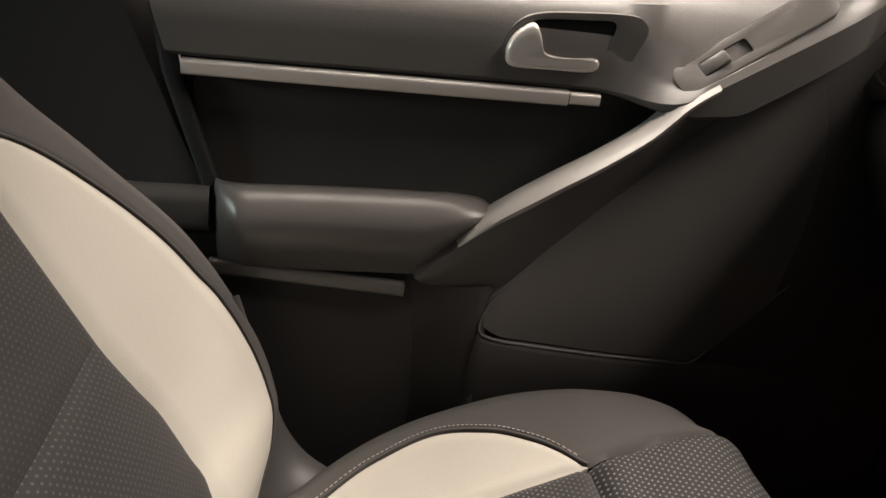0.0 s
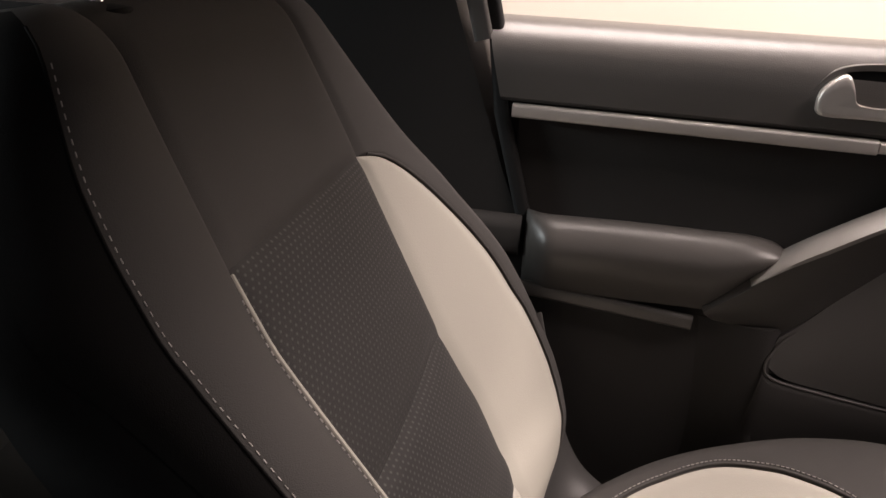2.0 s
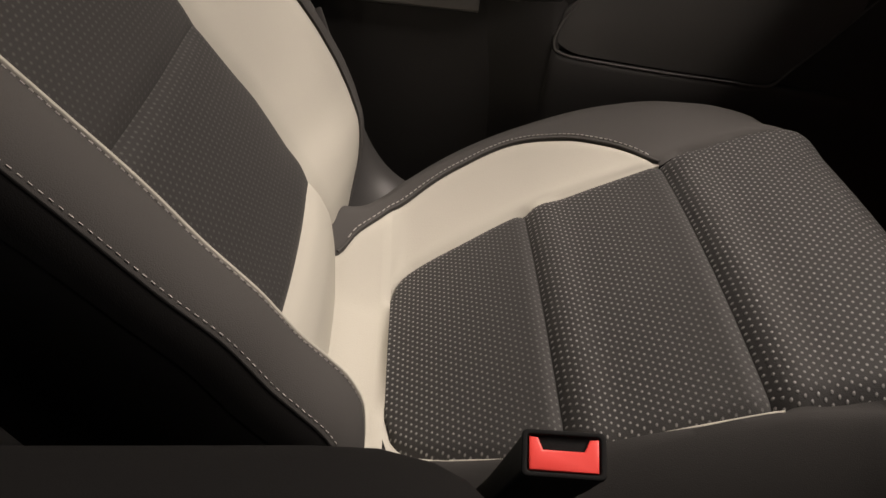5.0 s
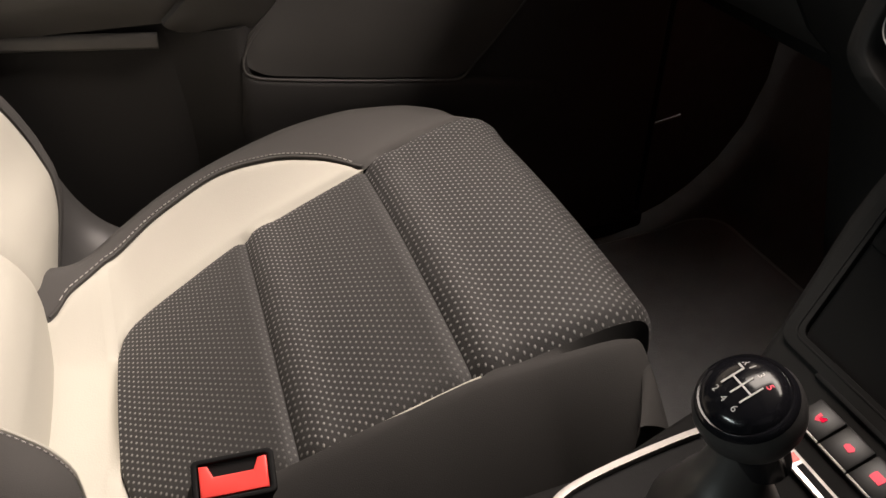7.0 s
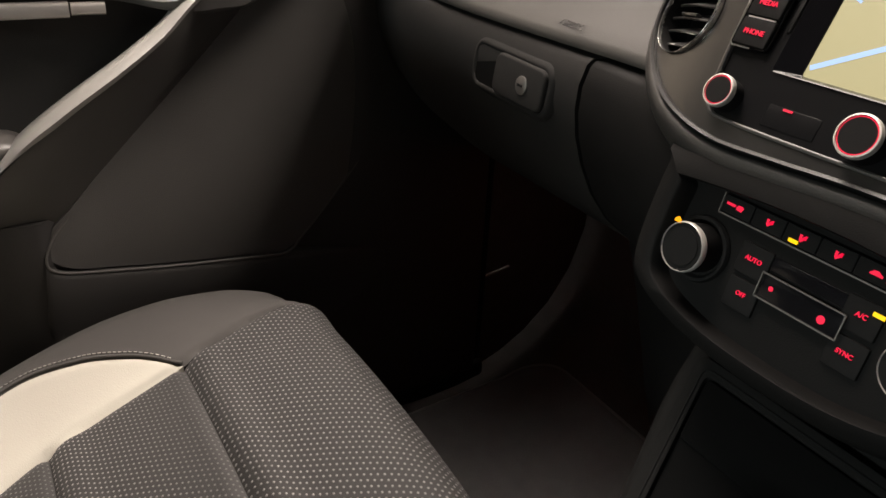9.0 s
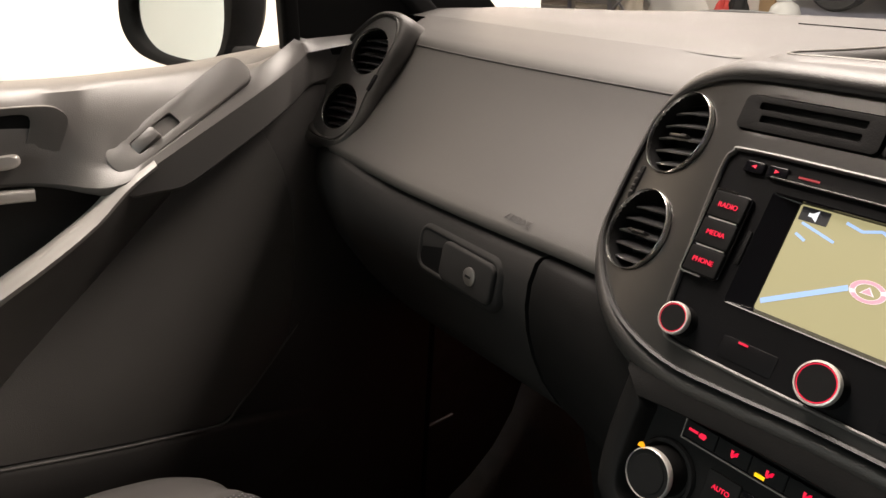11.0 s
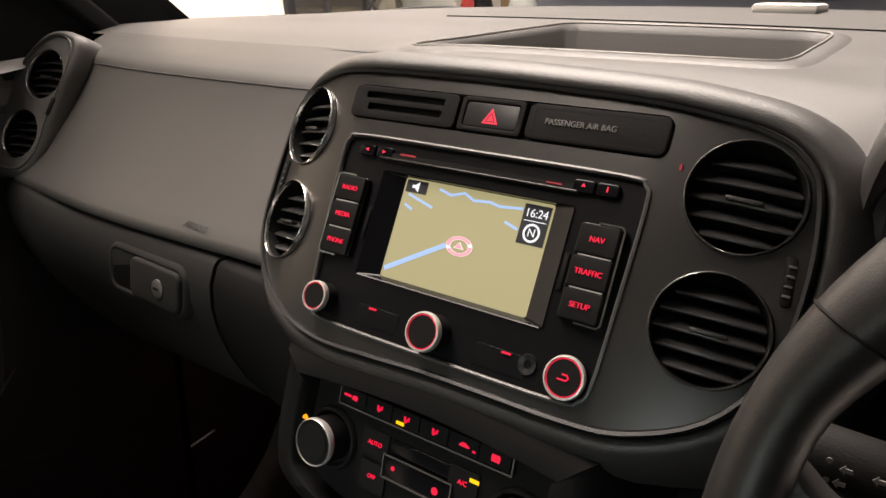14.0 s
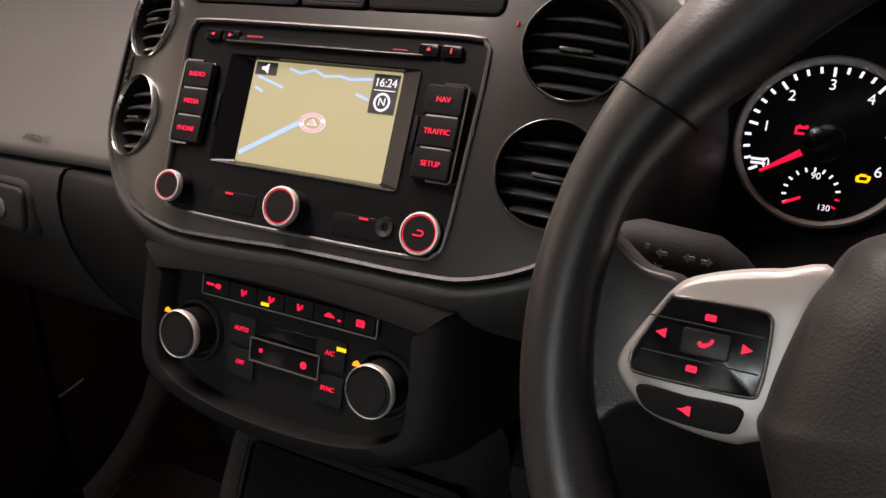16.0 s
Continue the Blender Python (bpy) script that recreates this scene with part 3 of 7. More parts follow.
def back_n(d, b, s=-1):
    wf, wr, wo, hr = ease(WF_B, b), b_ridge(s, b), b_out(s, b), ease(HR_B, b)
    if d <= wf:
        n = 0.007 * (1 - (d / wf) ** 2) + 0.006 * math.sin(max(0, min(1, b / 0.25)) * math.pi) * (1 - (d / wf) ** 4)
        for q in (FAB0, 0.2504, 0.439):
            n -= 0.006 * math.exp(-(((b - q) / 0.007) ** 2)) * (1 - (d / wf) ** 6)
    elif s > 0:
        hp, wp = ease(HP_I, b), ease(WP_I, b)
        if d <= wp:
            n = hp * ((d - wf) / max(1e-4, wp - wf)) ** 0.7
        elif d <= wr:
            n = hp + 0.003 * math.sin(math.pi / 2 * (d - wp) / max(1e-4, wr - wp))
        else:
            t = min(1, (d - wr) / (wo - wr))
            n = hp + 0.003 - (wo - wr) * 0.9 * (1 - math.sqrt(max(0, 1 - t * t)))
    elif d <= wr:
        t = (d - wf) / (wr - wf)
        n = hr * (t ** 1.15) * (1 + 0.25 * (1 - t))
    else:
        t = min(1, (d - wr) / (wo - wr))
        n = hr - (wo - wr) * 1.1 * (1 - math.sqrt(max(0, 1 - t * t)))
    n -= 0.004 * math.exp(-(((d - wf) / 0.005) ** 2))
    if b < 0.439 and s < 0:
        n -= 0.0025 * math.exp(-(((d - ease(WW_B, b)) / 0.003) ** 2))
    if b > 0.565:
        n -= 0.055 - math.sqrt(max(0, 0.055 ** 2 - min(0.055, b - 0.565) ** 2))
    return n + ease(N0_B, b)


def back_p(s, d, b, n=None):
    return B_O + Vector((s * d, 0, 0)) + B_UP * b + B_N * (back_n(d, b, s) if n is None else n)


def patch(rows, ncol, left, right, place, flip=False):
    """A grid between two edge curves; uv in metres."""
    bm = bmesh.new()
    uvl = bm.loops.layers.uv.new("weave")
    uvf = bm.loops.layers.uv.new("fade")
    span = max(1e-6, rows[-1] - rows[0])
    grid = [[(left(r) + (right(r) - left(r)) * j / ncol, r) for j in range(ncol + 1)] for r in rows]
    vs = [[bm.verts.new(place(d, r)) for d, r in g] for g in grid]
    for i in range(len(rows) - 1):
        for j in range(ncol):
            f = bm.faces.new((vs[i][j], vs[i][j + 1], vs[i + 1][j + 1], vs[i + 1][j]))
            for lp, (a, c) in zip(f.loops, ((i, j), (i, j + 1), (i + 1, j + 1), (i + 1, j))):
                lp[uvl].uv = (grid[a][c][0], grid[a][c][1])
                # fade painted per row: cushion glints die away from the seam, backrest stays dim
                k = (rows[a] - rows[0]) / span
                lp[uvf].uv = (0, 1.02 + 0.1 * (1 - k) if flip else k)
    bmesh.ops.recalc_face_normals(bm, faces=bm.faces)
    return bm


def steps(a, b, h):
    n = max(2, int(round((b - a) / h)))
    return [a + (b - a) * i / n for i in range(n + 1)]


def back_patch(name, b0, b1, lo, hi, s, mat, label="", h=0.008, nc=16):
    def place(d, b):
        return back_p(s, d, b) if s else back_p(1 if d >= 0 else -1, abs(d), b)
    ob = part(name, patch(steps(b0, b1, h), nc, lo, hi, place, True), mat, backrest, label, 60)
    return ob


def shell_ring(b):
    o1, o2 = b_out(-1, b), b_out(1, b)
    n1, n2, lo = back_n(o1, b, -1), back_n(o2, b, 1), ease(N0_B, b)
    e = 0.035 * max(0.0, min(1.0, (0.60 - b) / 0.2))
    return [back_p(q, d, b, n) for q, d, n in ((-1, o1, n1), (-1, o1 + 0.004, n1 - 0.02), (-1, o1 - 0.004, -0.085 - e), (-1, o1 - 0.03, -0.11 - e), (-1, 0.08, -0.118 - e), (1, 0.08, -0.118 - e), (1, o2 - 0.03, -0.11 - e), (1, o2 - 0.004, -0.085 - e), (1, o2 + 0.004, n2 - 0.02), (1, o2, n2))]


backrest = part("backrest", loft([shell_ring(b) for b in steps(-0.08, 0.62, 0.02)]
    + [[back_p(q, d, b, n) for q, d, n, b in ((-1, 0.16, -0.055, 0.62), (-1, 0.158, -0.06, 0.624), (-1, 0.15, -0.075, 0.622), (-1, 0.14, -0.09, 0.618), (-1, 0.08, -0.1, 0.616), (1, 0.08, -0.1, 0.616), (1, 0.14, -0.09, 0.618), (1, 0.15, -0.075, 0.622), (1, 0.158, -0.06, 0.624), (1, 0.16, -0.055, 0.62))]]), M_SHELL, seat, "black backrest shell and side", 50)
wfb = lambda b: ease(WF_B, b)
back_patch("cream_band", -0.08, FAB0, lambda b: -wfb(b), wfb, 0, M_CREAM, "cream suede lower band", nc=40)
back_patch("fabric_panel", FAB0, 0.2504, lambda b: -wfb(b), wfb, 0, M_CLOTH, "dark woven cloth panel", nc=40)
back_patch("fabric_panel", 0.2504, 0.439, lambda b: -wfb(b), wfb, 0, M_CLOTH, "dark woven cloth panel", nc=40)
back_patch("upper_panel", 0.439, 0.62, lambda b: -wfb(b), wfb, 0, M_BOLSTER, "plain grey cloth upper panel", nc=30)
for s in (-1, 1):
    back_patch("cream_insert", -0.08, 0.439, wfb, lambda b: b_white(s, b), s, M_CREAM, "cream suede side insert", nc=14)
    back_patch("bolster", -0.08, 0.439, lambda b: b_white(s, b), lambda b: b_seam(s, b), s, M_BOLSTER, "grey cloth side bolster", nc=22)
    back_patch("shoulder_bolster", 0.439, 0.62, lambda b: wfb(b), lambda b: b_seam(s, b), s, M_BOLSTER, "grey cloth shoulder", nc=24)
    # the inner side panel gets black cloth as shade, the outer keeps bolster grey
    back_patch("side_panel", -0.08, 0.62, lambda b: b_seam(s, b), lambda b: b_out(s, b) + 0.0005, s, M_BOLSTER if s < 0 else M_SHELL, "cloth side panel, inner one blackened for shade", nc=8)
    # stitched seam round the bolster's outer edge
    bm = bmesh.new()
    for b in steps(0.02, 0.575, 0.0062):
        p, q = back_p(s, b_seam(s, b) - 0.003, b), back_p(s, b_seam(s, b + 0.0032) - 0.003, b + 0.0032)
        nrm = (B_N * 0.6 + Vector((s * 0.8, 0, 0))) * 0.0004
        rbox(bm, (0.0005, 0.0030, 0.0005), 0, basis(tuple((p + q) / 2 + nrm), B_N.cross(q - p), q - p))
    tagged(part("seam_stitches", bm, M_THREAD, backrest, "pale thread seam"), kind="stuff")
    part("seam_fold", sweep([back_p(s, b_seam(s, b), b) + B_N * 0.0002 for b in steps(0.0, 0.60, 0.012)], circle(0.0009, 6), up=(0, 1, 0)), M_SHELL, backrest)
    part("seam_piping", sweep([back_p(s, b_white(s, b) + 0.002, b) + B_N * 0.0008 for b in steps(-0.04, 0.437, 0.01)], circle(0.0016, 8), up=(0, 1, 0)), M_BOLSTER if s < 0 else M_CREAM, backrest)
bm = bmesh.new()
for b in steps(0.02, 0.42, 0.0055):
    p, q = back_p(1, b_white(1, b) + 0.006, b), back_p(1, b_white(1, b + 0.003) + 0.006, b + 0.003)
    rbox(bm, (0.0006, 0.0030, 0.0006), 0, basis(tuple((p + q) / 2 + B_N * 0.0005), B_N.cross(q - p), q - p))
tagged(part("seam_stitches", bm, M_THREAD, backrest, "pale thread seam"), kind="stuff")
# top closing strip, post guides, posts, head restraint
part("top_panel", loft([[back_p(1 if d >= 0 else -1, abs(d), 0.62 + 0.004 * math.sin(math.pi * t) * 2, -0.055 - 0.052 * t) for d in np.linspace(-0.155, 0.155, 21)] for t in np.linspace(0, 1, 5)]), M_BOLSTER, backrest)
P_UP = Vector((0, -0.27, 0.963))
for x in (-0.226, -0.374):
    base = B_O + B_UP * 0.600 + B_N * -0.028
    base.x = x
    m = basis(tuple(base), (1, 0, 0), (0, 0.963, 0.27))
    part("post_guide", lathe([(0, 0.008), (0.012, 0.008), (0.021, 0.004), (0.024, -0.010), (0, -0.010)], 24, m), M_BLACK, backrest, "black plastic post guide")
    part("post", lathe([(0, -0.02), (0.0068, -0.02), (0.0068, 0.10), (0, 0.10)], 20, m), M_CHROME, backrest, "chrome head restraint post")
hm = basis(tuple(B_O + B_UP * 0.600 + B_N * -0.028 + P_UP * 0.062 + Vector((0.016, 0, 0))), (1, 0, 0), (0, 0.963, 0.27))
bm = bmesh.new()
rows = []
for t in np.linspace(0, 1, 13):
    hz = 0.18 * t
    k = math.sqrt(max(0.0, 1 - (2 * t - 1) ** 6)) * 0.85 + 0.15
    rows.append([hm @ Vector((0.135 * k * (1 - 0.15 * t) * np.sign(math.cos(a)) * abs(math.cos(a)) ** 0.6, 0.05 * k * np.sign(math.sin(a)) * abs(math.sin(a)) ** 0.7, hz + 0.008 * math.cos(a) ** 2)) for a in np.linspace(0, 2 * math.pi, 32, endpoint=False)])
part("head_restraint", loft(rows, True, True), M_BLACK, seat, "black padded head restraint")
part("airbag_tag", box((0.020, 0.030, 0.002), 0.0008, basis(tuple(back_p(-1, 0.238, 0.463, -0.012)), (-0.9, 0.35, 0.1), tuple(B_UP))), M_PRINT, seat, "small pale woven tag")

# cushion
C_PROF = [(0.03, 0.152), (0.07, 0.145), (0.105, 0.132), (0.135, 0.117), (0.155, 0.111), (0.173, 0.113), (0.235, 0.138), (0.311, 0.170), (0.38, 0.200), (0.45, 0.228), (0.52, 0.253), (0.565, 0.265), (0.590, 0.264), (0.605, 0.253), (0.613, 0.233), (0.615, 0.200), (0.611, 0.14), (0.60, 0.07)]
C_ARC = [0.0]
for (a, p), (b, q) in zip(C_PROF, C_PROF[1:]):
    C_ARC.append(C_ARC[-1] + math.hypot(b - a, q - p))
arc_of_y = lambda y: float(np.interp(y, [p[0] for p in C_PROF[:16]], C_ARC[:16]))


def prof(s):
    """Smoothed centre profile (y, z) at an arc length."""
    ys, zs = [p[0] for p in C_PROF], [p[1] for p in C_PROF]
    k = [-0.018, -0.009, 0, 0.009, 0.018]
    w = [0.12, 0.23, 0.30, 0.23, 0.12]
    return sum(a * float(np.interp(s + d, C_ARC, ys)) for a, d in zip(w, k)), sum(a * float(np.interp(s + d, C_ARC, zs)) for a, d in zip(w, k))


A = arc_of_y
S_END = C_ARC[-1]
S_FAB, S1, S2 = A(0.166), A(0.311), A(0.452)
WF_C = [(0, 0.0005), (S_FAB - 0.0005, 0.0005), (S_FAB, 0.080), (S_FAB + 0.003, 0.097), (S_FAB + 0.010, 0.113), (S_FAB + 0.022, 0.124), (A(0.24), 0.145), (S1, 0.164), (S2, 0.172), (A(0.57), 0.181), (S_END, 0.178)]
WW_C = [(0, 0.08), (A(0.11), 0.108), (A(0.13), 0.140), (A(0.175), 0.186), (A(0.24), 0.226), (A(0.304), 0.242), (A(0.357), 0.233), (A(0.405), 0.212), (A(0.43), 0.194), (A(0.447), 0.176), (S2, 0.1725), (S_END, 0.1785)]
WR_C = [(0, 0.14), (A(0.12), 0.16), (A(0.18), 0.212), (A(0.25), 0.247), (A(0.31), 0.259), (A(0.38), 0.263), (A(0.45), 0.257), (A(0.52), 0.250), (A(0.57), 0.230), (A(0.605), 0.212), (S_END, 0.20)]
HR_C = [(0, 0.035), (A(0.13), 0.046), (A(0.18), 0.055), (A(0.25), 0.052), (A(0.31), 0.047), (A(0.38), 0.038), (A(0.45), 0.025), (A(0.52), 0.001), (A(0.565), -0.014), (A(0.60), -0.026), (S_END, -0.03)]
WR_CI = [(0, 0.18), (S_FAB, 0.160), (S1, 0.172), (S2, 0.179), (S_END, 0.185)]
HI_C = [(0, 0.02), (A(0.31), 0.014), (A(0.45), 0.004), (A(0.52), -0.006), (A(0.57), -0.014), (A(0.605), -0.025), (S_END, -0.03)]


def cush_p(s, d, a):
    y, z = prof(a)
    wf = max(0.001, ease(WF_C, a)) if a >= S_FAB else 0.001
    wr, h = (ease(WR_C, a), ease(HR_C, a)) if s < 0 else (ease(WR_CI, a), ease(HI_C, a))
    wo = wr + 0.04 if s < 0 else 0.262
    base = wf if a >= S_FAB else 0.06
    if d <= base:
        k = 0.008 * (1 - (d / max(base, 0.05)) ** 2) if a >= S_FAB else 0.0
        for q in (S1, S2):
            k -= 0.007 * math.exp(-(((a - q) / 0.006) ** 2))
            k += 0.004 * math.exp(-(((a - q - 0.02) / 0.015) ** 2))
    elif d <= wr:
        t = (d - base) / (wr - base)
        k = h * t * t * (3 - 2 * t) * 0.6 + h * t * 0.4
    else:
        t = min(1, (d - wr) / (wo - wr))
        k = h - (wo - wr) * 1.2 * (1 - math.sqrt(max(0, 1 - t * t))) if s < 0 else h - 0.10 * t ** 1.45 * (1 - 0.6 * max(0.0, min(1.0, (a - A(0.50)) / 0.10)))
    if a >= S_FAB:
        front = max(0.0, min(1.0, (a - S2) / 0.03))
        k -= (0.005 + 0.004 * front) * math.exp(-(((d - wf) / (0.005 + 0.002 * front)) ** 2))
        if d < wf and s < 0:
            k += 0.005 * front * max(0.0, min(1.0, (d - wf + 0.05) / 0.04))
    if a < S2 and s < 0:
        k -= 0.0025 * math.exp(-(((d - ease(WW_C, a)) / 0.003) ** 2))
    ny = max(0.0, min(1.0, (a - A(0.58)) / 0.05))
    return Vector((XC + s * d, y + k * ny, z + k * (1 - ny)))


cushion = part("cushion", loft([[cush_p(-1, ease(WR_C, a) + 0.04, a)] + [Vector((XC - ease(WR_C, a) - 0.042, prof(a)[0] - 0.02 * k, prof(a)[1] * (1 - k) + 0.02 * k)) for k in (0.25, 0.6, 1.0)] + [Vector((XC + 0.263, cush_p(1, 0.262, a).y - 0.02 * k, cush_p(1, 0.262, a).z * (1 - k) + 0.02 * k)) for k in (1.0, 0.6, 0.25)] + [cush_p(1, 0.262, a)] for a in steps(0, S_END, 0.012)], False, True), M_SIDE, seat, "cushion base and sides, cloth darkened for shade", 50)


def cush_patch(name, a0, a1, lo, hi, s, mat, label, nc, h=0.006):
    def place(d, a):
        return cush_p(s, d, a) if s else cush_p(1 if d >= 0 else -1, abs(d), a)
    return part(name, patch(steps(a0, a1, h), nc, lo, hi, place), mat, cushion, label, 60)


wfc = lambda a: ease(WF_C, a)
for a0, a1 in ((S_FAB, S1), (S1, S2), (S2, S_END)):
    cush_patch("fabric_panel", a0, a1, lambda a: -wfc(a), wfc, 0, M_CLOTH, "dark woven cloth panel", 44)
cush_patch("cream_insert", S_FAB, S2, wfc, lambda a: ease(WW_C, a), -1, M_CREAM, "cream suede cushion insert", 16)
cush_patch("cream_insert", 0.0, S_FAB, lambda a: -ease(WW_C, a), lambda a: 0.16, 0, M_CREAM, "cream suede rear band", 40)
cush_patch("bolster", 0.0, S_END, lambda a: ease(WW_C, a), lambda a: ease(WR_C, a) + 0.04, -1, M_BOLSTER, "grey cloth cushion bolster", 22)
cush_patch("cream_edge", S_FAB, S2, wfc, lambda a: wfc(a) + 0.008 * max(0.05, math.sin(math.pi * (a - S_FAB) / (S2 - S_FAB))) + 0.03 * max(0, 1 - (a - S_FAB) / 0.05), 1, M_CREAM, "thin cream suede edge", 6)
# inner flank in the darkened cloth, shade included in its colour
cush_patch("bolster", 0.0, S_END, lambda a: (wfc(a) + (0.008 * max(0.05, math.sin(math.pi * (a - S_FAB) / (S2 - S_FAB))) if a < S2 else 0) + 0.03 * max(0, 1 - (a - S_FAB) / 0.05)) if a >= S_FAB else 0.16, lambda a: 0.262, 1, M_SIDE, "inner cushion side, cloth darkened for shade", 18)
bm = bmesh.new()
for a in steps(A(0.12), A(0.44), 0.0052):
    d = ease(WW_C, a) + 0.006
    p, q = cush_p(-1, d, a), cush_p(-1, ease(WW_C, a + 0.0032) + 0.006, a + 0.0032)
    rbox(bm, (0.0008, (q - p).length, 0.0008), 0, basis(tuple((p + q) / 2 + Vector((0, 0, 0.0007))), (q - p).cross(Vector((0, 0, 1))), q - p))
tagged(part("seam_stitches", bm, M_THREAD, cushion, "pale thread seam"), kind="stuff")
part("seam_piping", sweep([cush_p(-1, ease(WW_C, a) + 0.0025, a) + Vector((0, 0, 0.001)) for a in steps(A(0.11), S2, 0.008)], circle(0.0018, 8)), M_BOLSTER, cushion)
part("seam_piping", sweep([cush_p(1, wfc(a) + 0.004, a) + Vector((0.001, 0, 0.0012)) for a in steps(S_FAB + 0.06, S2 + 0.004, 0.008)], circle(0.0013, 8)), M_CREAM, cushion, "thin cream piping")
part("seat_base", boxat(XC - 0.22, XC + 0.22, 0.06, 0.58, -0.118, 0.04, 0.02), M_BLACK, seat, "black plastic seat base")
cover_o = smooth_line([(-0.606, 0.088, 0.345), (-0.606, 0.104, 0.285), (-0.604, 0.122, 0.225), (-0.602, 0.138, 0.180), (-0.598, 0.162, 0.146), (-0.590, 0.200, 0.122)], 4)
cover_i = smooth_line([(-0.592, 0.055, 0.335), (-0.590, 0.070, 0.275), (-0.575, 0.078, 0.205), (-0.555, 0.082, 0.160), (-0.535, 0.105, 0.118), (-0.515, 0.150, 0.095)], 4)
part("side_cover", solid_sheet([[p.lerp(q, t) + Vector((0, 0.012, 0.010)) * math.sin(math.pi * t) for t in np.linspace(0, 1, 8)] for p, q in zip(cover_o, cover_i)], (0.0, -0.03, -0.02)), M_COVER, seat, "dark grey plastic recliner cover", 60)

# ---- front passenger door ----
door = thing("front_door", "closed grey car door with silver strip, armrest and grab handle", "car door", (-0.72, 0.4, -0.1))
part("backing_panel", boxat(-0.745, -0.70, 0.02, 0.98, -0.10, 0.655, 0.008), M_INSERT, door, "dark door backing panel")

EDGE = [(-0.02, 0.583, -0.668), (0.30, 0.580, -0.668), (0.44, 0.577, -0.668), (0.475, 0.574, -0.660), (0.50, 0.572, -0.640), (0.527, 0.577, -0.624), (0.56, 0.593, -0.625), (0.60, 0.615, -0.629), (0.683, 0.660, -0.641), (0.715, 0.676, -0.652), (0.745, 0.688, -0.672), (0.775, 0.698, -0.696), (0.86, 0.712, -0.704)]
DEEP = [(-0.02, 0.007), (0.45, 0.007), (0.50, 0.010), (0.56, 0.034), (0.60, 0.050), (0.74, 0.047), (0.86, 0.04)]
SILL = [(-0.02, 0.663), (0.45, 0.664), (0.60, 0.674), (0.70, 0.690), (0.80, 0.706), (0.86, 0.715)]


def edge(y):
    return ease([(a, b) for a, b, _ in EDGE], y), ease([(a, c) for a, _, c in EDGE], y)


rows = []
for y in steps(-0.008, 0.90, 0.012):
    ez, ex = edge(y)
    dp, sz = ease(DEEP, y), ease(SILL, y)
    so = -0.70
    w = max(0.0, min(1.0, (y - 0.46) / 0.08))
    lift = lerp([(0.5, 0.001), (0.53, 0.003), (0.60, 0.010), (0.69, 0.018), (0.9, 0.018)], y)
    p3 = Vector((ex - 0.006, y, ez + 0.003 + lift * 0.4)).lerp(Vector((-0.667, y, ez + 0.028)), 1 - w)
    p4 = Vector((ex - 0.017, y, ez + 0.002 + lift)).lerp(Vector((-0.669, y, ez + 0.050)), 1 - w)
    rows.append([Vector((-0.705, y, ez - dp - 0.004)), Vector((ex - 0.006, y, ez - dp)), Vector((ex - 0.001, y, ez - dp + 0.004)), Vector((ex, y, ez - 0.002)), p3, p4, p4.lerp(Vector((so + 0.012, y, sz - 0.008)), 0.5) + Vector((0.003, 0, 0.003)), Vector((so + 0.012, y, sz - 0.006)), Vector((so, y, sz)), Vector((so - 0.03, y, sz + 0.002)), Vector((-0.745, y, sz - 0.02)), Vector((-0.745, y, ez - dp - 0.004))])
for r in rows:
    for p in r:
        p.y += 0.25 * (0.665 - p.z) * max(0.0, min(1.0, (0.10 - p.y) / 0.10))
part("upper_trim", loft([r[3:] for r in rows], True, True), M_DOOR, door, "soft grey upper door trim", 30)
part("ledge_face", loft([r[:4] + [Vector((-0.72, r[3].y, r[3].z - 0.002))] for r in rows], True, True), M_SPEAK, door, "dark underside of the door ledge", 40)


def bar(name, p0, p1, w, h, mat, label, r=0.004):
    """A rounded bar along y from p0 to p1."""
    d = Vector(p1) - Vector(p0)
    return part(name, sweep([Vector(p0) + d * t for t in np.linspace(0, 1, 9)], rrect(w, h, min(r, w * 0.45, h * 0.45), 4)), mat, door, label)


bar("silver_strip", (-0.672, 0.028, 0.566), (-0.669, 0.418, 0.5615), 0.013, 0.016, M_SILVER, "satin silver trim strip")
bar("strip_cap", (-0.6705, 0.420, 0.5614), (-0.671, 0.453, 0.561), 0.011, 0.013, M_SILVER, "silver strip end")
bar("lower_strip", (-0.655, 0.05, 0.356), (-0.648, 0.262, 0.339), 0.012, 0.018, M_DOOR, "grey lower trim strip", 0.005)
part("cloth_insert", solid_sheet([[(-0.690 - 0.004 * math.sin(math.pi * (z - 0.42) / 0.16), y, z) for z in np.linspace(0.42, 0.575, 8)] for y in np.linspace(0.035, 0.56, 14)], (-0.02, 0, 0)), M_INSERT, door, "black cloth door insert")
# armrest
rows = []
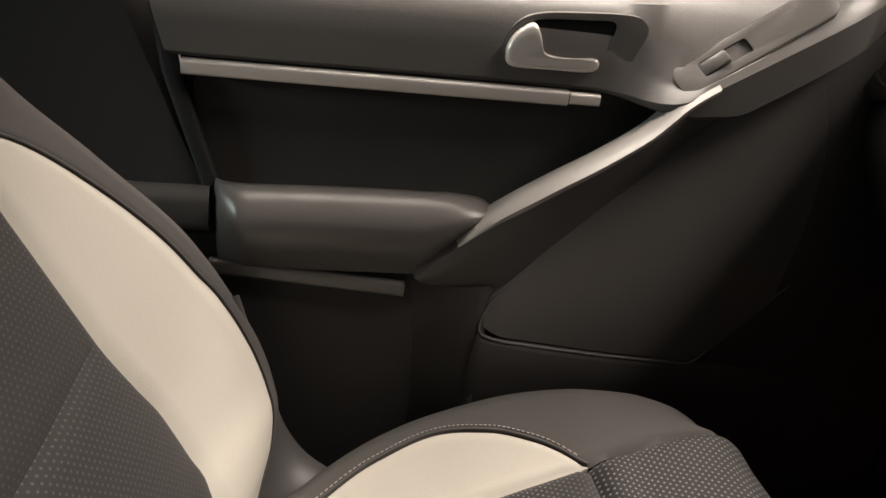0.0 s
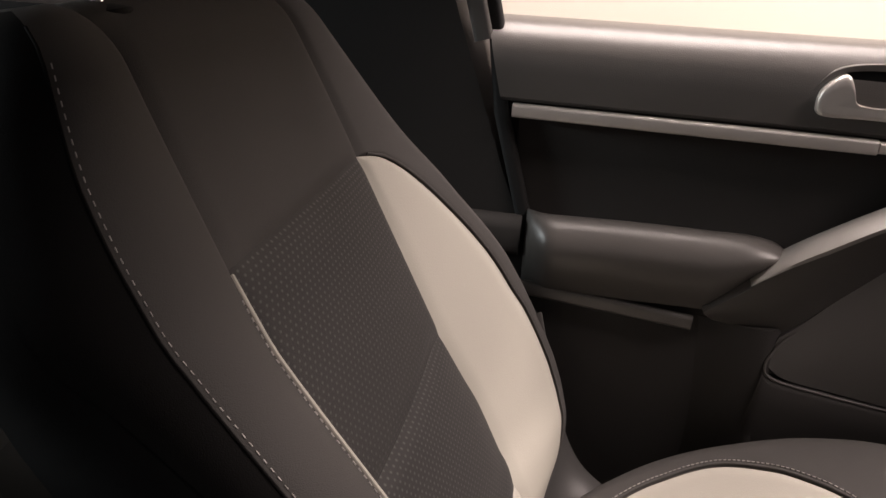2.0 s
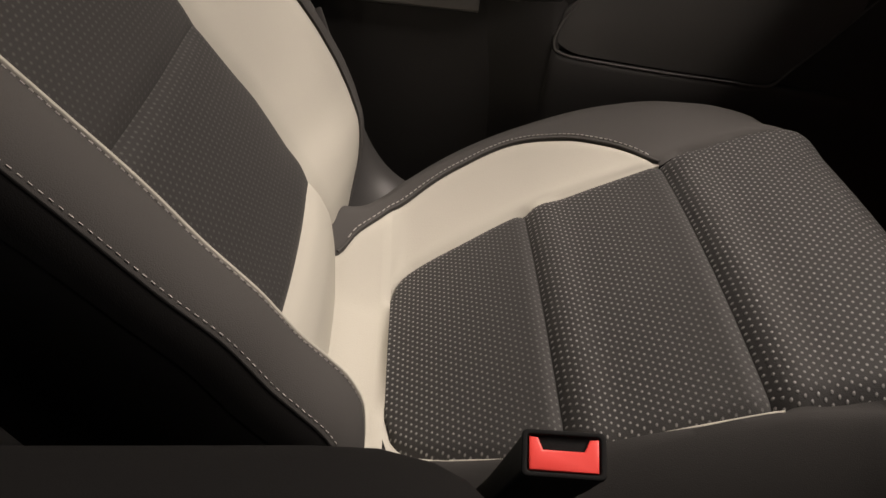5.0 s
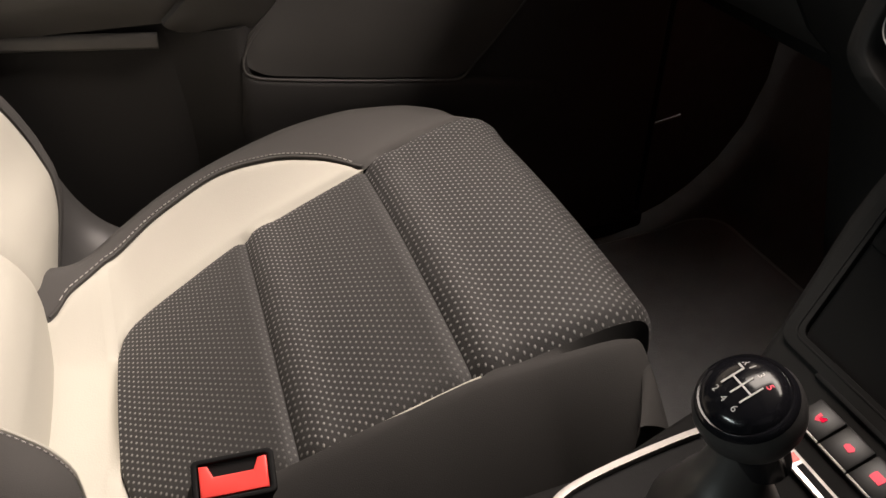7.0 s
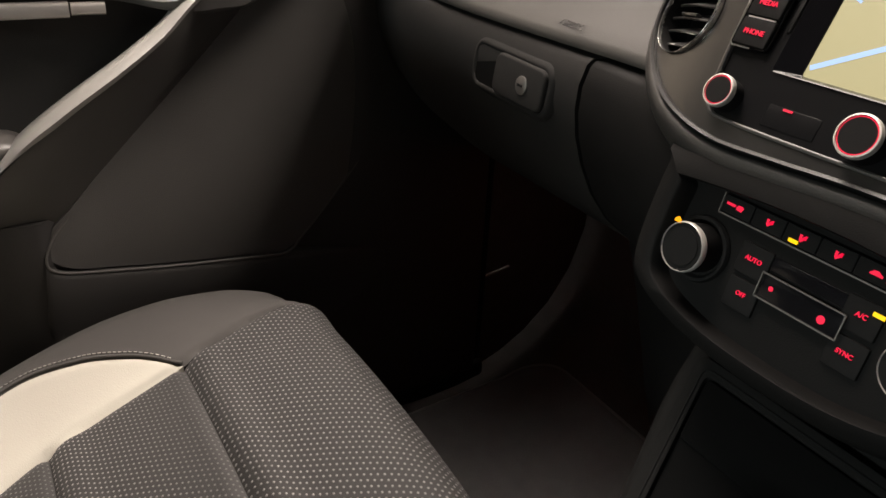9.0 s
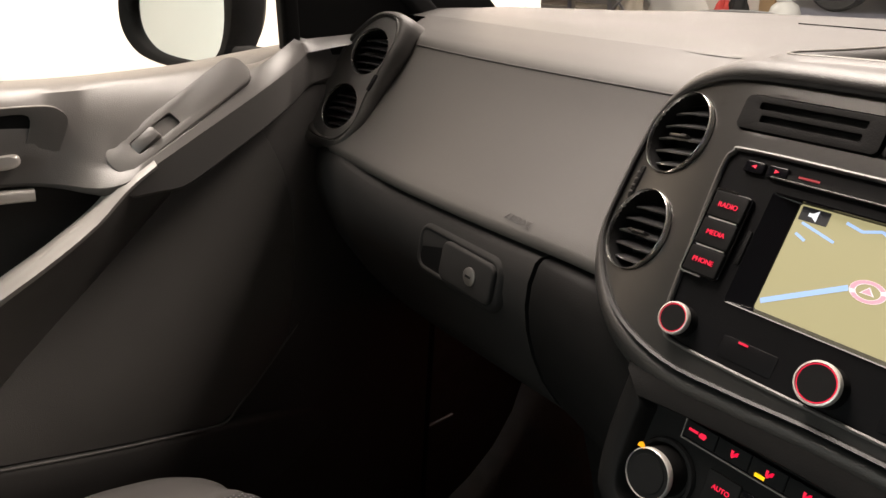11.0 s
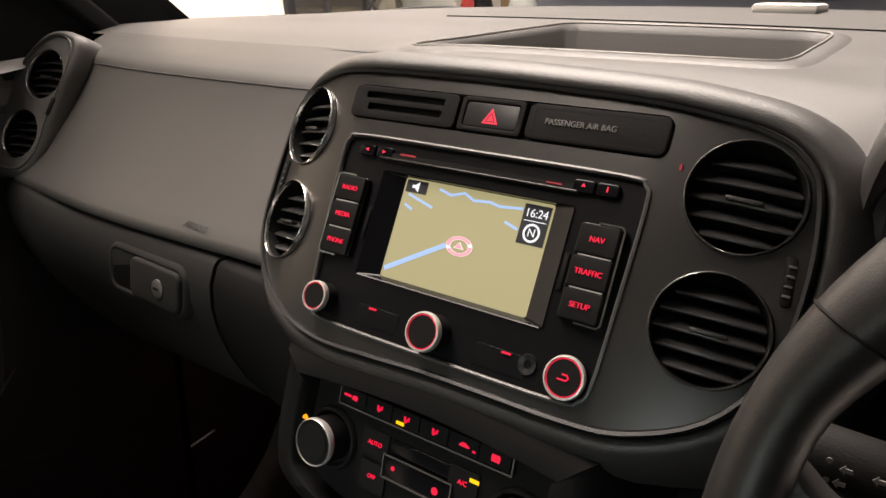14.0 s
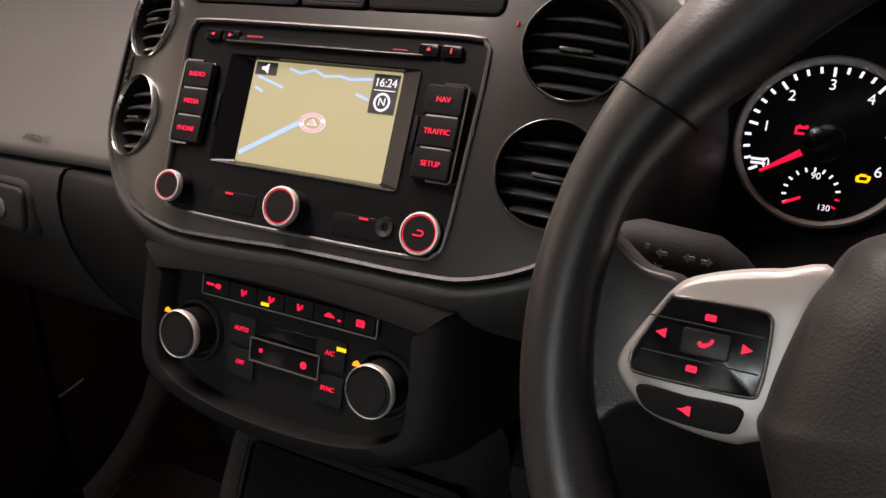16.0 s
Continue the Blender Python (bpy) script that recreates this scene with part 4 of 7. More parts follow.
for y in steps(0.056, 0.372, 0.008):
    e = max(0.0, min(1.0, (y - 0.25) / 0.12))
    zb = 0.357 + max(0.0, (y - 0.278)) * 0.95
    k = math.sqrt(max(0.02, 1 - e ** 4))
    k *= math.sqrt(max(0.15, min(1.0, (y - 0.05) / 0.035)))
    zt = 0.452 + 0.004 * math.sin((y - 0.04) * 9)
    zt -= 0.035 * e ** 4
    zb = min(zb, zt - 0.02)
    f = lambda z: zb + (z - 0.357) / (0.452 - 0.357) * (zt - zb)
    rows.append([(-0.69 + p * k if p > 0 else -0.71, y, f(h)) for p, h in ((-1, 0.424), (0.004, 0.434), (0.016, 0.4435), (0.030, 0.4475), (0.043, 0.4450), (0.054, 0.437), (0.0615, 0.426), (0.0645, 0.414), (0.0630, 0.402), (0.057, 0.388), (0.048, 0.371), (0.040, 0.357), (-1, 0.350))])
part("armrest", loft(rows, True, True), M_ARM, door, "padded grey armrest", 50)
# grab handle
UP = smooth_line([(-0.640, 0.270, 0.360), (-0.632, 0.305, 0.396), (-0.620, 0.350, 0.441), (-0.614, 0.400, 0.478), (-0.612, 0.450, 0.510), (-0.615, 0.495, 0.541), (-0.622, 0.530, 0.572), (-0.626, 0.56, 0.592)], 5)
LO = smooth_line([(-0.650, 0.285, 0.345), (-0.654, 0.33, 0.338), (-0.658, 0.370, 0.337), (-0.664, 0.415, 0.377), (-0.671, 0.465, 0.423), (-0.678, 0.515, 0.468), (-0.684, 0.560, 0.510), (-0.688, 0.600, 0.548)], 5)
rows = []
for i, (u, w) in enumerate(zip(UP, LO)):
    d = (w - u)
    n = Vector((1, 0, 0))
    rows.append([u + Vector((-0.045, 0.004, 0.0)), u + Vector((-0.018, 0.002, 0.004)), u + Vector((-0.006, 0, 0.002)), u + d * 0.06 + n * 0.004, u + d * 0.20 + n * 0.006, u + d * 0.5 + n * 0.005, u + d * 0.8 + n * 0.002, w, w + Vector((-0.03, 0, -0.002))])
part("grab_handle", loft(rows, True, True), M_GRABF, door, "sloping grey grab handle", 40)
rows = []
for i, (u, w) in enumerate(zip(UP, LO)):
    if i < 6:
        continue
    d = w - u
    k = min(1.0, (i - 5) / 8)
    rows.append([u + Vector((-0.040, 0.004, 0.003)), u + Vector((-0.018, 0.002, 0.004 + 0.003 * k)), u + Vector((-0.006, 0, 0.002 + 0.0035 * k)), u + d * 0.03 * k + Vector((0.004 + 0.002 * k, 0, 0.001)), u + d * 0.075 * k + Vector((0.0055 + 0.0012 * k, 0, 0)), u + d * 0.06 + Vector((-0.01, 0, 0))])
# highlight along the handle's upper edge, painted as a paler strip
part("grab_top", loft(rows, True, True), M_GRAB, door, "grab handle top, paled as its highlight", 60)
# lower panel, speaker panel, map pocket
part("lower_panel", solid_sheet([[(-0.657 - 0.02 * ((z - 0.2) / 0.2) ** 2 * 0.5, y, z) for z in np.linspace(-0.06, 0.352, 14)] for y in np.linspace(0.03, 0.37, 12)], (-0.04, 0, 0)), M_POCKET, door, "black lower door panel")
SP_LO = smooth_line([(-0.638, 0.352, 0.302), (-0.637, 0.374, 0.287), (-0.645, 0.42, 0.275), (-0.656, 0.50, 0.258), (-0.672, 0.58, 0.241), (-0.685, 0.64, 0.230), (-0.693, 0.69, 0.268), (-0.703, 0.76, 0.34), (-0.71, 0.82, 0.42)], 4)
SP_HI = smooth_line([(-0.650, 0.362, 0.333), (-0.654, 0.385, 0.352), (-0.664, 0.425, 0.389), (-0.672, 0.475, 0.435), (-0.680, 0.53, 0.485), (-0.688, 0.585, 0.537), (-0.694, 0.64, 0.585), (-0.702, 0.72, 0.625), (-0.71, 0.82, 0.665)], 4)
part("speaker_panel", solid_sheet([[p.lerp(q, t) + Vector((0.010 * math.sin(math.pi * i / 32) * math.sin(math.pi * t), 0, 0)) for t in np.linspace(0, 1, 12)] for i, (p, q) in enumerate(zip(SP_LO, SP_HI))], (-0.03, 0, 0)), M_SPEAK, door, "dark grey speaker panel", 60)
part("front_panel", boxat(-0.745, -0.712, 0.70, 1.0, -0.1, 0.66, 0.01), M_LOWER, door)
RIDGE = smooth_line([(-0.653, 0.384, 0.345), (-0.644, 0.362, 0.326), (-0.634, 0.350, 0.303), (-0.632, 0.361, 0.287), (-0.640, 0.42, 0.272), (-0.652, 0.50, 0.255), (-0.668, 0.58, 0.238), (-0.680, 0.630, 0.227), (-0.685, 0.648, 0.229), (-0.689, 0.665, 0.244), (-0.695, 0.70, 0.276), (-0.702, 0.76, 0.34)], 5)
part("pocket_rim", sweep(RIDGE, circle(0.0016, 8)), M_GRABF, door, "rounded pale rim round the speaker panel")
POCK = smooth_line([(-0.634, 0.350, 0.303), (-0.632, 0.361, 0.287), (-0.640, 0.42, 0.272), (-0.652, 0.50, 0.255), (-0.668, 0.58, 0.238), (-0.682, 0.64, 0.226), (-0.695, 0.72, 0.210), (-0.708, 0.85, 0.19)], 5)
part("map_pocket", loft([[p + Vector(o) for o in ((-0.03, 0, 0.002), (-0.004, 0, 0.0005), (0.0, 0, -0.001), (0.003, -0.002, -0.008), (0.004, -0.006, -0.035), (0.0, -0.012, -0.08), (-0.010, -0.016, -0.16), (-0.03, -0.02, -0.28))] for p in POCK]), M_POCKET, door, "moulded black map pocket", 50)
rows = []
for y in np.linspace(0.256, 0.352, 14):
    t = (y - 0.256) / 0.096
    x = -0.662 + 0.030 * (t * t * (3 - 2 * t))
    rows.append([(x - 0.012 * max(0.0, (z - 0.29) / 0.05) * t, y, z) for z in np.linspace(0.02, 0.343, 14)])
part("pocket_shoulder", solid_sheet(rows, (-0.02, 0.02, 0)), M_POCKET, door, "curved pocket shoulder", 60)

# release handle in its recess
hm = basis((-0.6705, 0.425, 0.622), (0, 1, -0.012), (0.04, 0.0, 1))
REC = smooth_loop([(0.031, 0.018), (0.0, 0.0195), (-0.052, 0.015), (-0.074, 0.0), (-0.080, -0.018), (-0.073, -0.033), (-0.03, -0.0335), (0.013, -0.031), (0.024, -0.012)], 5)
part("handle_bezel", plate(smooth_loop([(0.0655, 0.012), (0.060, 0.023), (0.045, 0.028), (0.0, 0.0265), (-0.048, 0.022), (-0.072, 0.010), (-0.086, -0.015), (-0.085, -0.032), (-0.070, -0.042), (-0.02, -0.0425), (0.028, -0.0415), (0.046, -0.036), (0.058, -0.010)], 5), -0.004, 0.003, hm, 0.0015, [REC]), M_DOOR, door, "grey handle surround")
part("handle_recess", plate(REC, -0.003, 0.0006, hm), M_BLACK, door, "dark handle recess")
LEV = smooth_loop([(0.017, -0.018), (-0.006, -0.0188), (-0.026, -0.0185), (-0.040, -0.0140), (-0.046, 0.002), (-0.053, 0.0125), (-0.064, 0.0085), (-0.0755, -0.004), (-0.0785, -0.019), (-0.0715, -0.0315), (-0.03, -0.0318), (0.013, -0.0305)], 5)
cx, cy = -0.04, -0.018
part("release_lever", loft([[hm @ Vector((cx + (x - cx) * k, cy + (y - cy) * k2, h)) for x, y in LEV] for k, k2, h in ((1.0, 1.0, 0.0015), (1.0, 1.0, 0.008), (0.985, 0.96, 0.0105), (0.95, 0.85, 0.0122), (0.85, 0.6, 0.0125), (0.6, 0.3, 0.0122))], True, True), M_SILVER, door, "satin silver release lever", 60)
# window switch panel
sm = basis((-0.6535, 0.597, 0.6335), (-0.08, 0.83, 0.545), (-0.66, 0.0, 0.75)) @ T(0.002, 0.0, 0.003)
part("switch_panel", plate(rrect(0.178, 0.036, 0.014, 6, 0.0, 0.0), -0.012, 0.0030, sm, 0.0008, [rrect(0.054, 0.017, 0.003, 3, -0.034, 0.0)]), M_DOOR, door, "grey window switch panel")
part("switch_well", plate(rrect(0.054, 0.017, 0.003), -0.014, -0.010, sm @ T(-0.034, 0.0)), M_BLACK, door)
part("window_switch", box((0.030, 0.015, 0.010), 0.003, sm @ T(-0.046, 0, 0.0015) @ Matrix.Rotation(radians(-10), 4, "Y")), M_DOOR, door, "grey rocker window switch")
part("panel_groove", plate(rrect(0.1800, 0.0380, 0.0150, 6, 0.0, 0.0), -0.012, 0.0020, sm, 0.0, [rrect(0.054, 0.017, 0.003, 3, -0.034, 0.0)]), M_GRABF, door)
# seal, window frame, glass
part("door_seal", sweep([(-0.680, 0.165, 0.05), (-0.681, 0.100, 0.27), (-0.682, 0.062, 0.40), (-0.684, 0.015, 0.56), (-0.690, 0.000, 0.66), (-0.688, -0.016, 0.724), (-0.672, -0.054, 0.88), (-0.632, -0.10, 1.10)], rrect(0.016, 0.018, 0.006), up=(0, 1, 0)), M_RUBBER, door, "black rubber door seal")
part("frame_edge", sweep([(-0.680, -0.011, 0.640), (-0.680, -0.034, 0.723), (-0.668, -0.076, 0.88), (-0.630, -0.125, 1.09)], rrect(0.012, 0.022, 0.005), up=(0, 1, 0)), M_DOOR, door, "grey frame edging")
part("front_frame", sweep([(-0.705, 0.99, 0.70), (-0.69, 0.83, 0.83), (-0.655, 0.66, 0.98), (-0.62, 0.48, 1.09), (-0.615, 0.2, 1.12), (-0.62, -0.06, 1.11)], rrect(0.03, 0.03, 0.008)), M_BLACK, door)
g = part("window_glass", loft([[(-0.712 + 0.14 * max(0, z - 0.66) * -1 * -1, y, z) for y in np.linspace(-0.10, 1.0, 12)] for z in np.linspace(0.645, 1.11, 6)]), M_GLASS, door, "clear side window glass")
g.visible_shadow = False
part("mirror_sail", loft([[(-0.712, 0.757, 0.69), (-0.700, 0.757, 0.69), (-0.700, 1.10, 0.69), (-0.712, 1.10, 0.69)], [(-0.705, 0.745, 0.80), (-0.693, 0.745, 0.80), (-0.690, 0.98, 0.80), (-0.702, 0.98, 0.80)], [(-0.680, 0.725, 0.93), (-0.668, 0.725, 0.93), (-0.668, 0.80, 0.93), (-0.680, 0.80, 0.93)]], True, True), M_BLACK, door, "black mirror sail panel")
part("quarter_bar", sweep([(-0.706, 0.752, 0.68), (-0.700, 0.740, 0.80), (-0.672, 0.720, 0.95)], rrect(0.022, 0.022, 0.006), up=(0, 1, 0)), M_LOWER, door, "dark grey quarter bar")

mir = thing("wing_mirror", "black-framed wing mirror reflecting a pale wall", "mirror", (-0.95, 0.8, 0.66))
mm = basis((-1.045, 0.76, 0.705), (0.92, 0.39, 0.0), (0, -0.05, 1)) @ T(-0.044, 0.006) @ Matrix.Diagonal((1.15, 1, 1, 1))
M_OUT = [(0.108, 0.075), (0.06, 0.093), (0.0, 0.098), (-0.06, 0.088), (-0.102, 0.052), (-0.119, 0.0), (-0.112, -0.045), (-0.075, -0.077), (0.0, -0.087), (0.065, -0.080), (0.096, -0.045), (0.112, 0.015)]
M_IN = [(0.081, 0.068), (0.05, 0.078), (0.0, 0.081), (-0.045, 0.073), (-0.079, 0.042), (-0.091, 0.0), (-0.085, -0.038), (-0.055, -0.064), (0.0, -0.072), (0.05, -0.068), (0.076, -0.040), (0.087, 0.012)]
hous = loft([[mm @ Vector((x * k, y * k, h)) for x, y in smooth_loop(lp, 5)] for lp, k, h in ((M_IN, 1.0, -0.012), (M_IN, 1.01, 0.0), (M_IN, 1.06, 0.006), (M_OUT, 0.96, 0.008), (M_OUT, 1.0, 0.0), (M_OUT, 1.02, -0.02), (M_OUT, 0.95, -0.06), (M_OUT, 0.7, -0.10), (M_OUT, 0.1, -0.115))], True)
part("mirror_housing", hous, M_LOWER, mir, "dark plastic mirror housing", 60)
part("mirror_glass", plate(smooth_loop([(x * 1.02, y * 1.02) for x, y in M_IN], 5), -0.012, -0.006, mm), M_MIRROR, mir, "silvered mirror glass")
part("mirror_arm", sweep([(-0.97, 0.80, 0.655), (-0.86, 0.84, 0.655), (-0.72, 0.86, 0.66)], rrect(0.05, 0.035, 0.012)), M_LOWER, mir)

# ---- dashboard ----
dash = thing("dashboard", "dark grey soft plastic dashboard with round vents and glovebox", "dashboard", (0, 1.0, 0.0))


def top_z(x, y):
    z = ease([(0.80, 0.694), (0.82, 0.703), (0.84, 0.713), (0.86, 0.722), (0.90, 0.738), (0.96, 0.751), (1.03, 0.759), (1.09, 0.766), (1.20, 0.772), (1.30, 0.774), (1.38, 0.770)], y)
    z -= 0.045 * x * x * max(0.0, min(1.0, (y - 0.95) / 0.25))
    z += max(0.0, 1 - (abs(x) / 0.215) ** 4) * ease([(0.80, 0.023), (0.84, 0.024), (0.88, 0.016), (0.92, 0.006), (0.96, 0.0), (1.3, 0.0)], y)
    return z - 0.03 * max(0.0, abs(x) - 0.55) ** 1.5


def inside(poly, x, y):
    hit = False
    for (x0, y0), (x1, y1) in zip(poly, poly[1:] + poly[:1]):
        if (y0 > y) != (y1 > y) and x < x0 + (y - y0) / (y1 - y0) * (x1 - x0):
            hit = not hit
    return hit


TRAY = smooth_loop([(-0.170, 0.916), (-0.138, 0.978), (-0.106, 1.038), (-0.090, 1.052), (-0.06, 1.055), (0.09, 1.055), (0.122, 1.052), (0.134, 1.038), (0.134, 0.98), (0.130, 0.938), (0.118, 0.925), (0.06, 0.920), (-0.10, 0.915)], 4)
xs = [float(v) for v in np.linspace(-0.70, 0.72, 130)]
ys = [float(v) for v in np.linspace(0.812, 1.38, 70)]
bm = bmesh.new()
vs = [[bm.verts.new((x, y, top_z(x, y))) for x in xs] for y in ys]
for i in range(len(ys) - 1):
    for j in range(len(xs) - 1):
        cx, cy = (xs[j] + xs[j + 1]) / 2, (ys[i] + ys[i + 1]) / 2
        if not any(inside(TRAY, cx + a, cy + b) for a, b in ((0, 0), (0.0075, 0), (-0.0075, 0), (0, 0.0065), (0, -0.0065))) and not (cx < -0.20 and cy < 0.908) and not (0.216 < cx < 0.528 and cy < 0.90):
            bm.faces.new((vs[i][j], vs[i][j + 1], vs[i + 1][j + 1], vs[i + 1][j]))
part("dash_top", bm, M_DASH, dash, "soft grey dashboard top", 60)


def tray_ring(off, dz, floor=None):
    out = []
    for i, (x, y) in enumerate(TRAY):
        a, b = TRAY[i - 1], TRAY[(i + 1) % len(TRAY)]
        n = Vector((b[1] - a[1], a[0] - b[0])).normalized()
        n = -n if (b[0] - a[0]) * (y - 0.985) - (b[1] - a[1]) * (x + 0.01) > 0 and n.dot(Vector((x + 0.01, y - 0.985))) < 0 else n
        if n.dot(Vector((x + 0.01, y - 0.985))) < 0:
            n = -n
        px, py = x + n.x * off, y + n.y * off
        out.append((px, py, (top_z(px, py) + dz) if floor is None else floor))
    return out


part("tray_rim", loft([tray_ring(0.020, -0.003), tray_ring(0.012, 0.0012), tray_ring(0.003, 0.003), tray_ring(-0.001, 0.002), tray_ring(-0.004, -0.004)], True), M_DASH, dash, "raised soft tray edge", 50)
bm = loft([tray_ring(-0.004, -0.004), tray_ring(-0.012, -0.022), tray_ring(-0.018, 0, 0.7225), tray_ring(-0.030, 0, 0.721)], True)
bm.verts.ensure_lookup_table()
bm.faces.new([bm.verts[len(bm.verts) - len(TRAY) + k] for k in range(len(TRAY))])
bmesh.ops.recalc_face_normals(bm, faces=bm.faces)
part("storage_tray", bm, material("tray_rubber_mat", (0.060, 0.057, 0.054), 0.6, bump=0.2, vary=0.1, spec=0.2), dash, "dark open storage tray", 50)
for x0, x1 in ((-0.115, -0.046), (-0.043, 0.026), (0.029, 0.078), (0.081, 0.112)):
    part("tray_pad", boxat(x0, x1, 0.942, 1.000, 0.7205, 0.7245, 0.0015), M_DASH, dash, "pale ribbed tray pad")
# rim highlight of the tray, added as a thin pale bead
part("tray_lip", sweep(tray_ring(0.0005, 0.0032), circle(0.0009, 6), closed=True), M_GRAB, dash, "thin tray edge, paled as a rim highlight")
# closing groove, sensor and driver's side front of the dash top
part("top_groove", sweep([(x, 1.088 - 0.03 * x, top_z(x, 1.088 - 0.03 * x) + 0.0004) for x in np.linspace(-0.27, 0.62, 40)], [(-0.0016, -0.002), (0.0016, -0.002), (0.0016, 0.0006), (-0.0016, 0.0006)]), M_BLACK, dash, "dark joint line")
part("sun_sensor", box((0.062, 0.05, 0.010), 0.004, T(0.052, 1.235, top_z(0.052, 1.235) + 0.003)), M_HEADLINE, dash, "pale grey sensor cover")
for x0, x1 in ((0.10, 0.218), (0.526, 0.72)):
    part("driver_pad", loft([[(x, 0.835 - dy, min(top_z(x, 0.835), 0.735) - dz) for dy, dz in ((-0.012, -0.003), (0.0, 0.001), (0.012, 0.006), (0.020, 0.016), (0.022, 0.030), (0.018, 0.055), (0.008, 0.09), (0.0, 0.13))] for x in np.linspace(x0, x1, 12)]), M_PAD, dash, "grained padding beside the instruments", 60)
# passenger side face above the glovebox
FACE = [(0.915, 0.742), (0.890, 0.731), (0.872, 0.7215), (0.864, 0.7150), (0.8615, 0.7105), (0.853, 0.695), (0.838, 0.671), (0.818, 0.645), (0.795, 0.617), (0.778, 0.600), (0.769, 0.591), (0.7645, 0.585), (0.766, 0.5805), (0.80, 0.578)]
rows = []
for x in np.linspace(-0.655, -0.165, 34):
    k = (x + 0.24) / 0.35
    sh = 0.03 * max(0.0, -k - 0.55) ** 2
    lift = 0.006 * max(0.0, 1 - (abs(x) / 0.215) ** 4)
    rows.append([(x, y + sh * 0.9 * min(1.0, i / 4) - 0.006 * math.sin(math.pi * min(1, max(0, -k))), z + 0.012 * sh + lift * max(0.0, 1 - i / 3)) for i, (y, z) in enumerate(FACE)])
part("airbag_panel", loft(rows), M_DASH, dash, "smooth grey airbag panel", 60)
part("panel_joint", sweep([Vector(r[4]) + Vector((0, -0.0004, 0.0002)) for r in rows[2:]], circle(0.0009, 6)), M_PAD, dash, "joint line over the airbag panel")
letters("AIRBAG", 0.0095, basis((-0.301, 0.7702, 0.5955), (1, -0.02, 0), (0, 0.72, 0.69)) @ T(0, 0, 0.001), M_PAD, dash, "airbag_mark", 0.0002, label="embossed dark lettering")
# glovebox lid
GLOVE = [(0.80, 0.576), (0.762, 0.576), (0.757, 0.572), (0.751, 0.556), (0.750, 0.535), (0.754, 0.512), (0.764, 0.485), (0.780, 0.455), (0.803, 0.425), (0.835, 0.398), (0.88, 0.38), (0.95, 0.37)]
rows = []
for x in np.linspace(-0.700, -0.262, 30):
    k = max(0.0, (-x - 0.50) / 0.20)
    rows.append([(x, y + 0.03 * k * k, z + 0.010 * k) for y, z in GLOVE])
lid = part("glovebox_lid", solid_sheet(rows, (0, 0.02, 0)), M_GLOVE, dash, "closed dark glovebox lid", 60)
gm = basis((-0.366, 0.7530, 0.550), (1, -0.02, -0.02), (0, 0.12, 1))
gl = gm @ T(0.010, -0.0105)
# no hollow here: a black plate inside the raised rim gives the recess shade
part("latch_well", plate(rrect(0.118, 0.040, 0.011, 6), -0.004, 0.0024, gl), M_BIN, lid, "black plate painting the shade of a finger well")
part("latch_rim", loft([[gl @ Vector((x, y, h)) for x, y in rrect(0.121 + w, 0.042 + w, 0.012 + w / 2, 6)] for w, h in ((-0.006, 0.0022), (-0.0045, 0.0034), (-0.001, 0.0042), (0.003, 0.0036), (0.008, 0.0010), (0.012, -0.003))], True), M_GLOVE, lid, "rounded rim of the latch well", 60)
part("latch_handle", plate(rrect(0.078, 0.0385, 0.009, 6, 0.0195, 0.0), 0.0, 0.0082, gl, 0.0030), M_GLOVE, lid, "dark glovebox latch handle")
part("lock_barrel", lathe([(0, 0.0105), (0.0065, 0.0105), (0.0085, 0.0095), (0.0088, 0.007), (0.0088, 0.004)], 26, gm @ T(0.0380, -0.0112, -0.0002)), M_FRAME, lid, "dull metal lock barrel")
part("key_slot", box((0.0075, 0.002, 0.0008), 0, gm @ T(0.0380, -0.0112, 0.0105)), M_BLACK, lid)
# panel between glovebox and centre stack
rows = []
for x in np.linspace(-0.257, -0.10, 14):
    t = (x + 0.257) / 0.157
    rows.append([(x, y - 0.012 * t - 0.03 * t * max(0, (0.58 - z)) / 0.15, z) for y, z in [(0.80, 0.576)] + GLOVE[1:10] + [(0.86, 0.33), (0.90, 0.2), (0.95, 0.05)]])
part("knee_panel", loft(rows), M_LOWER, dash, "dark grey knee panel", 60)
part("footwell_lamp", box((0.03, 0.02, 0.008), 0.002, T(-0.46, 1.0, 0.326)), glow("footwell_glow", (1.0, 0.08, 0.03), 3.0), dash, "small red footwell light")
part("under_dash", boxat(-0.70, 0.72, 0.93, 1.20, 0.33, 0.60, 0.02), M_BLACK, dash)


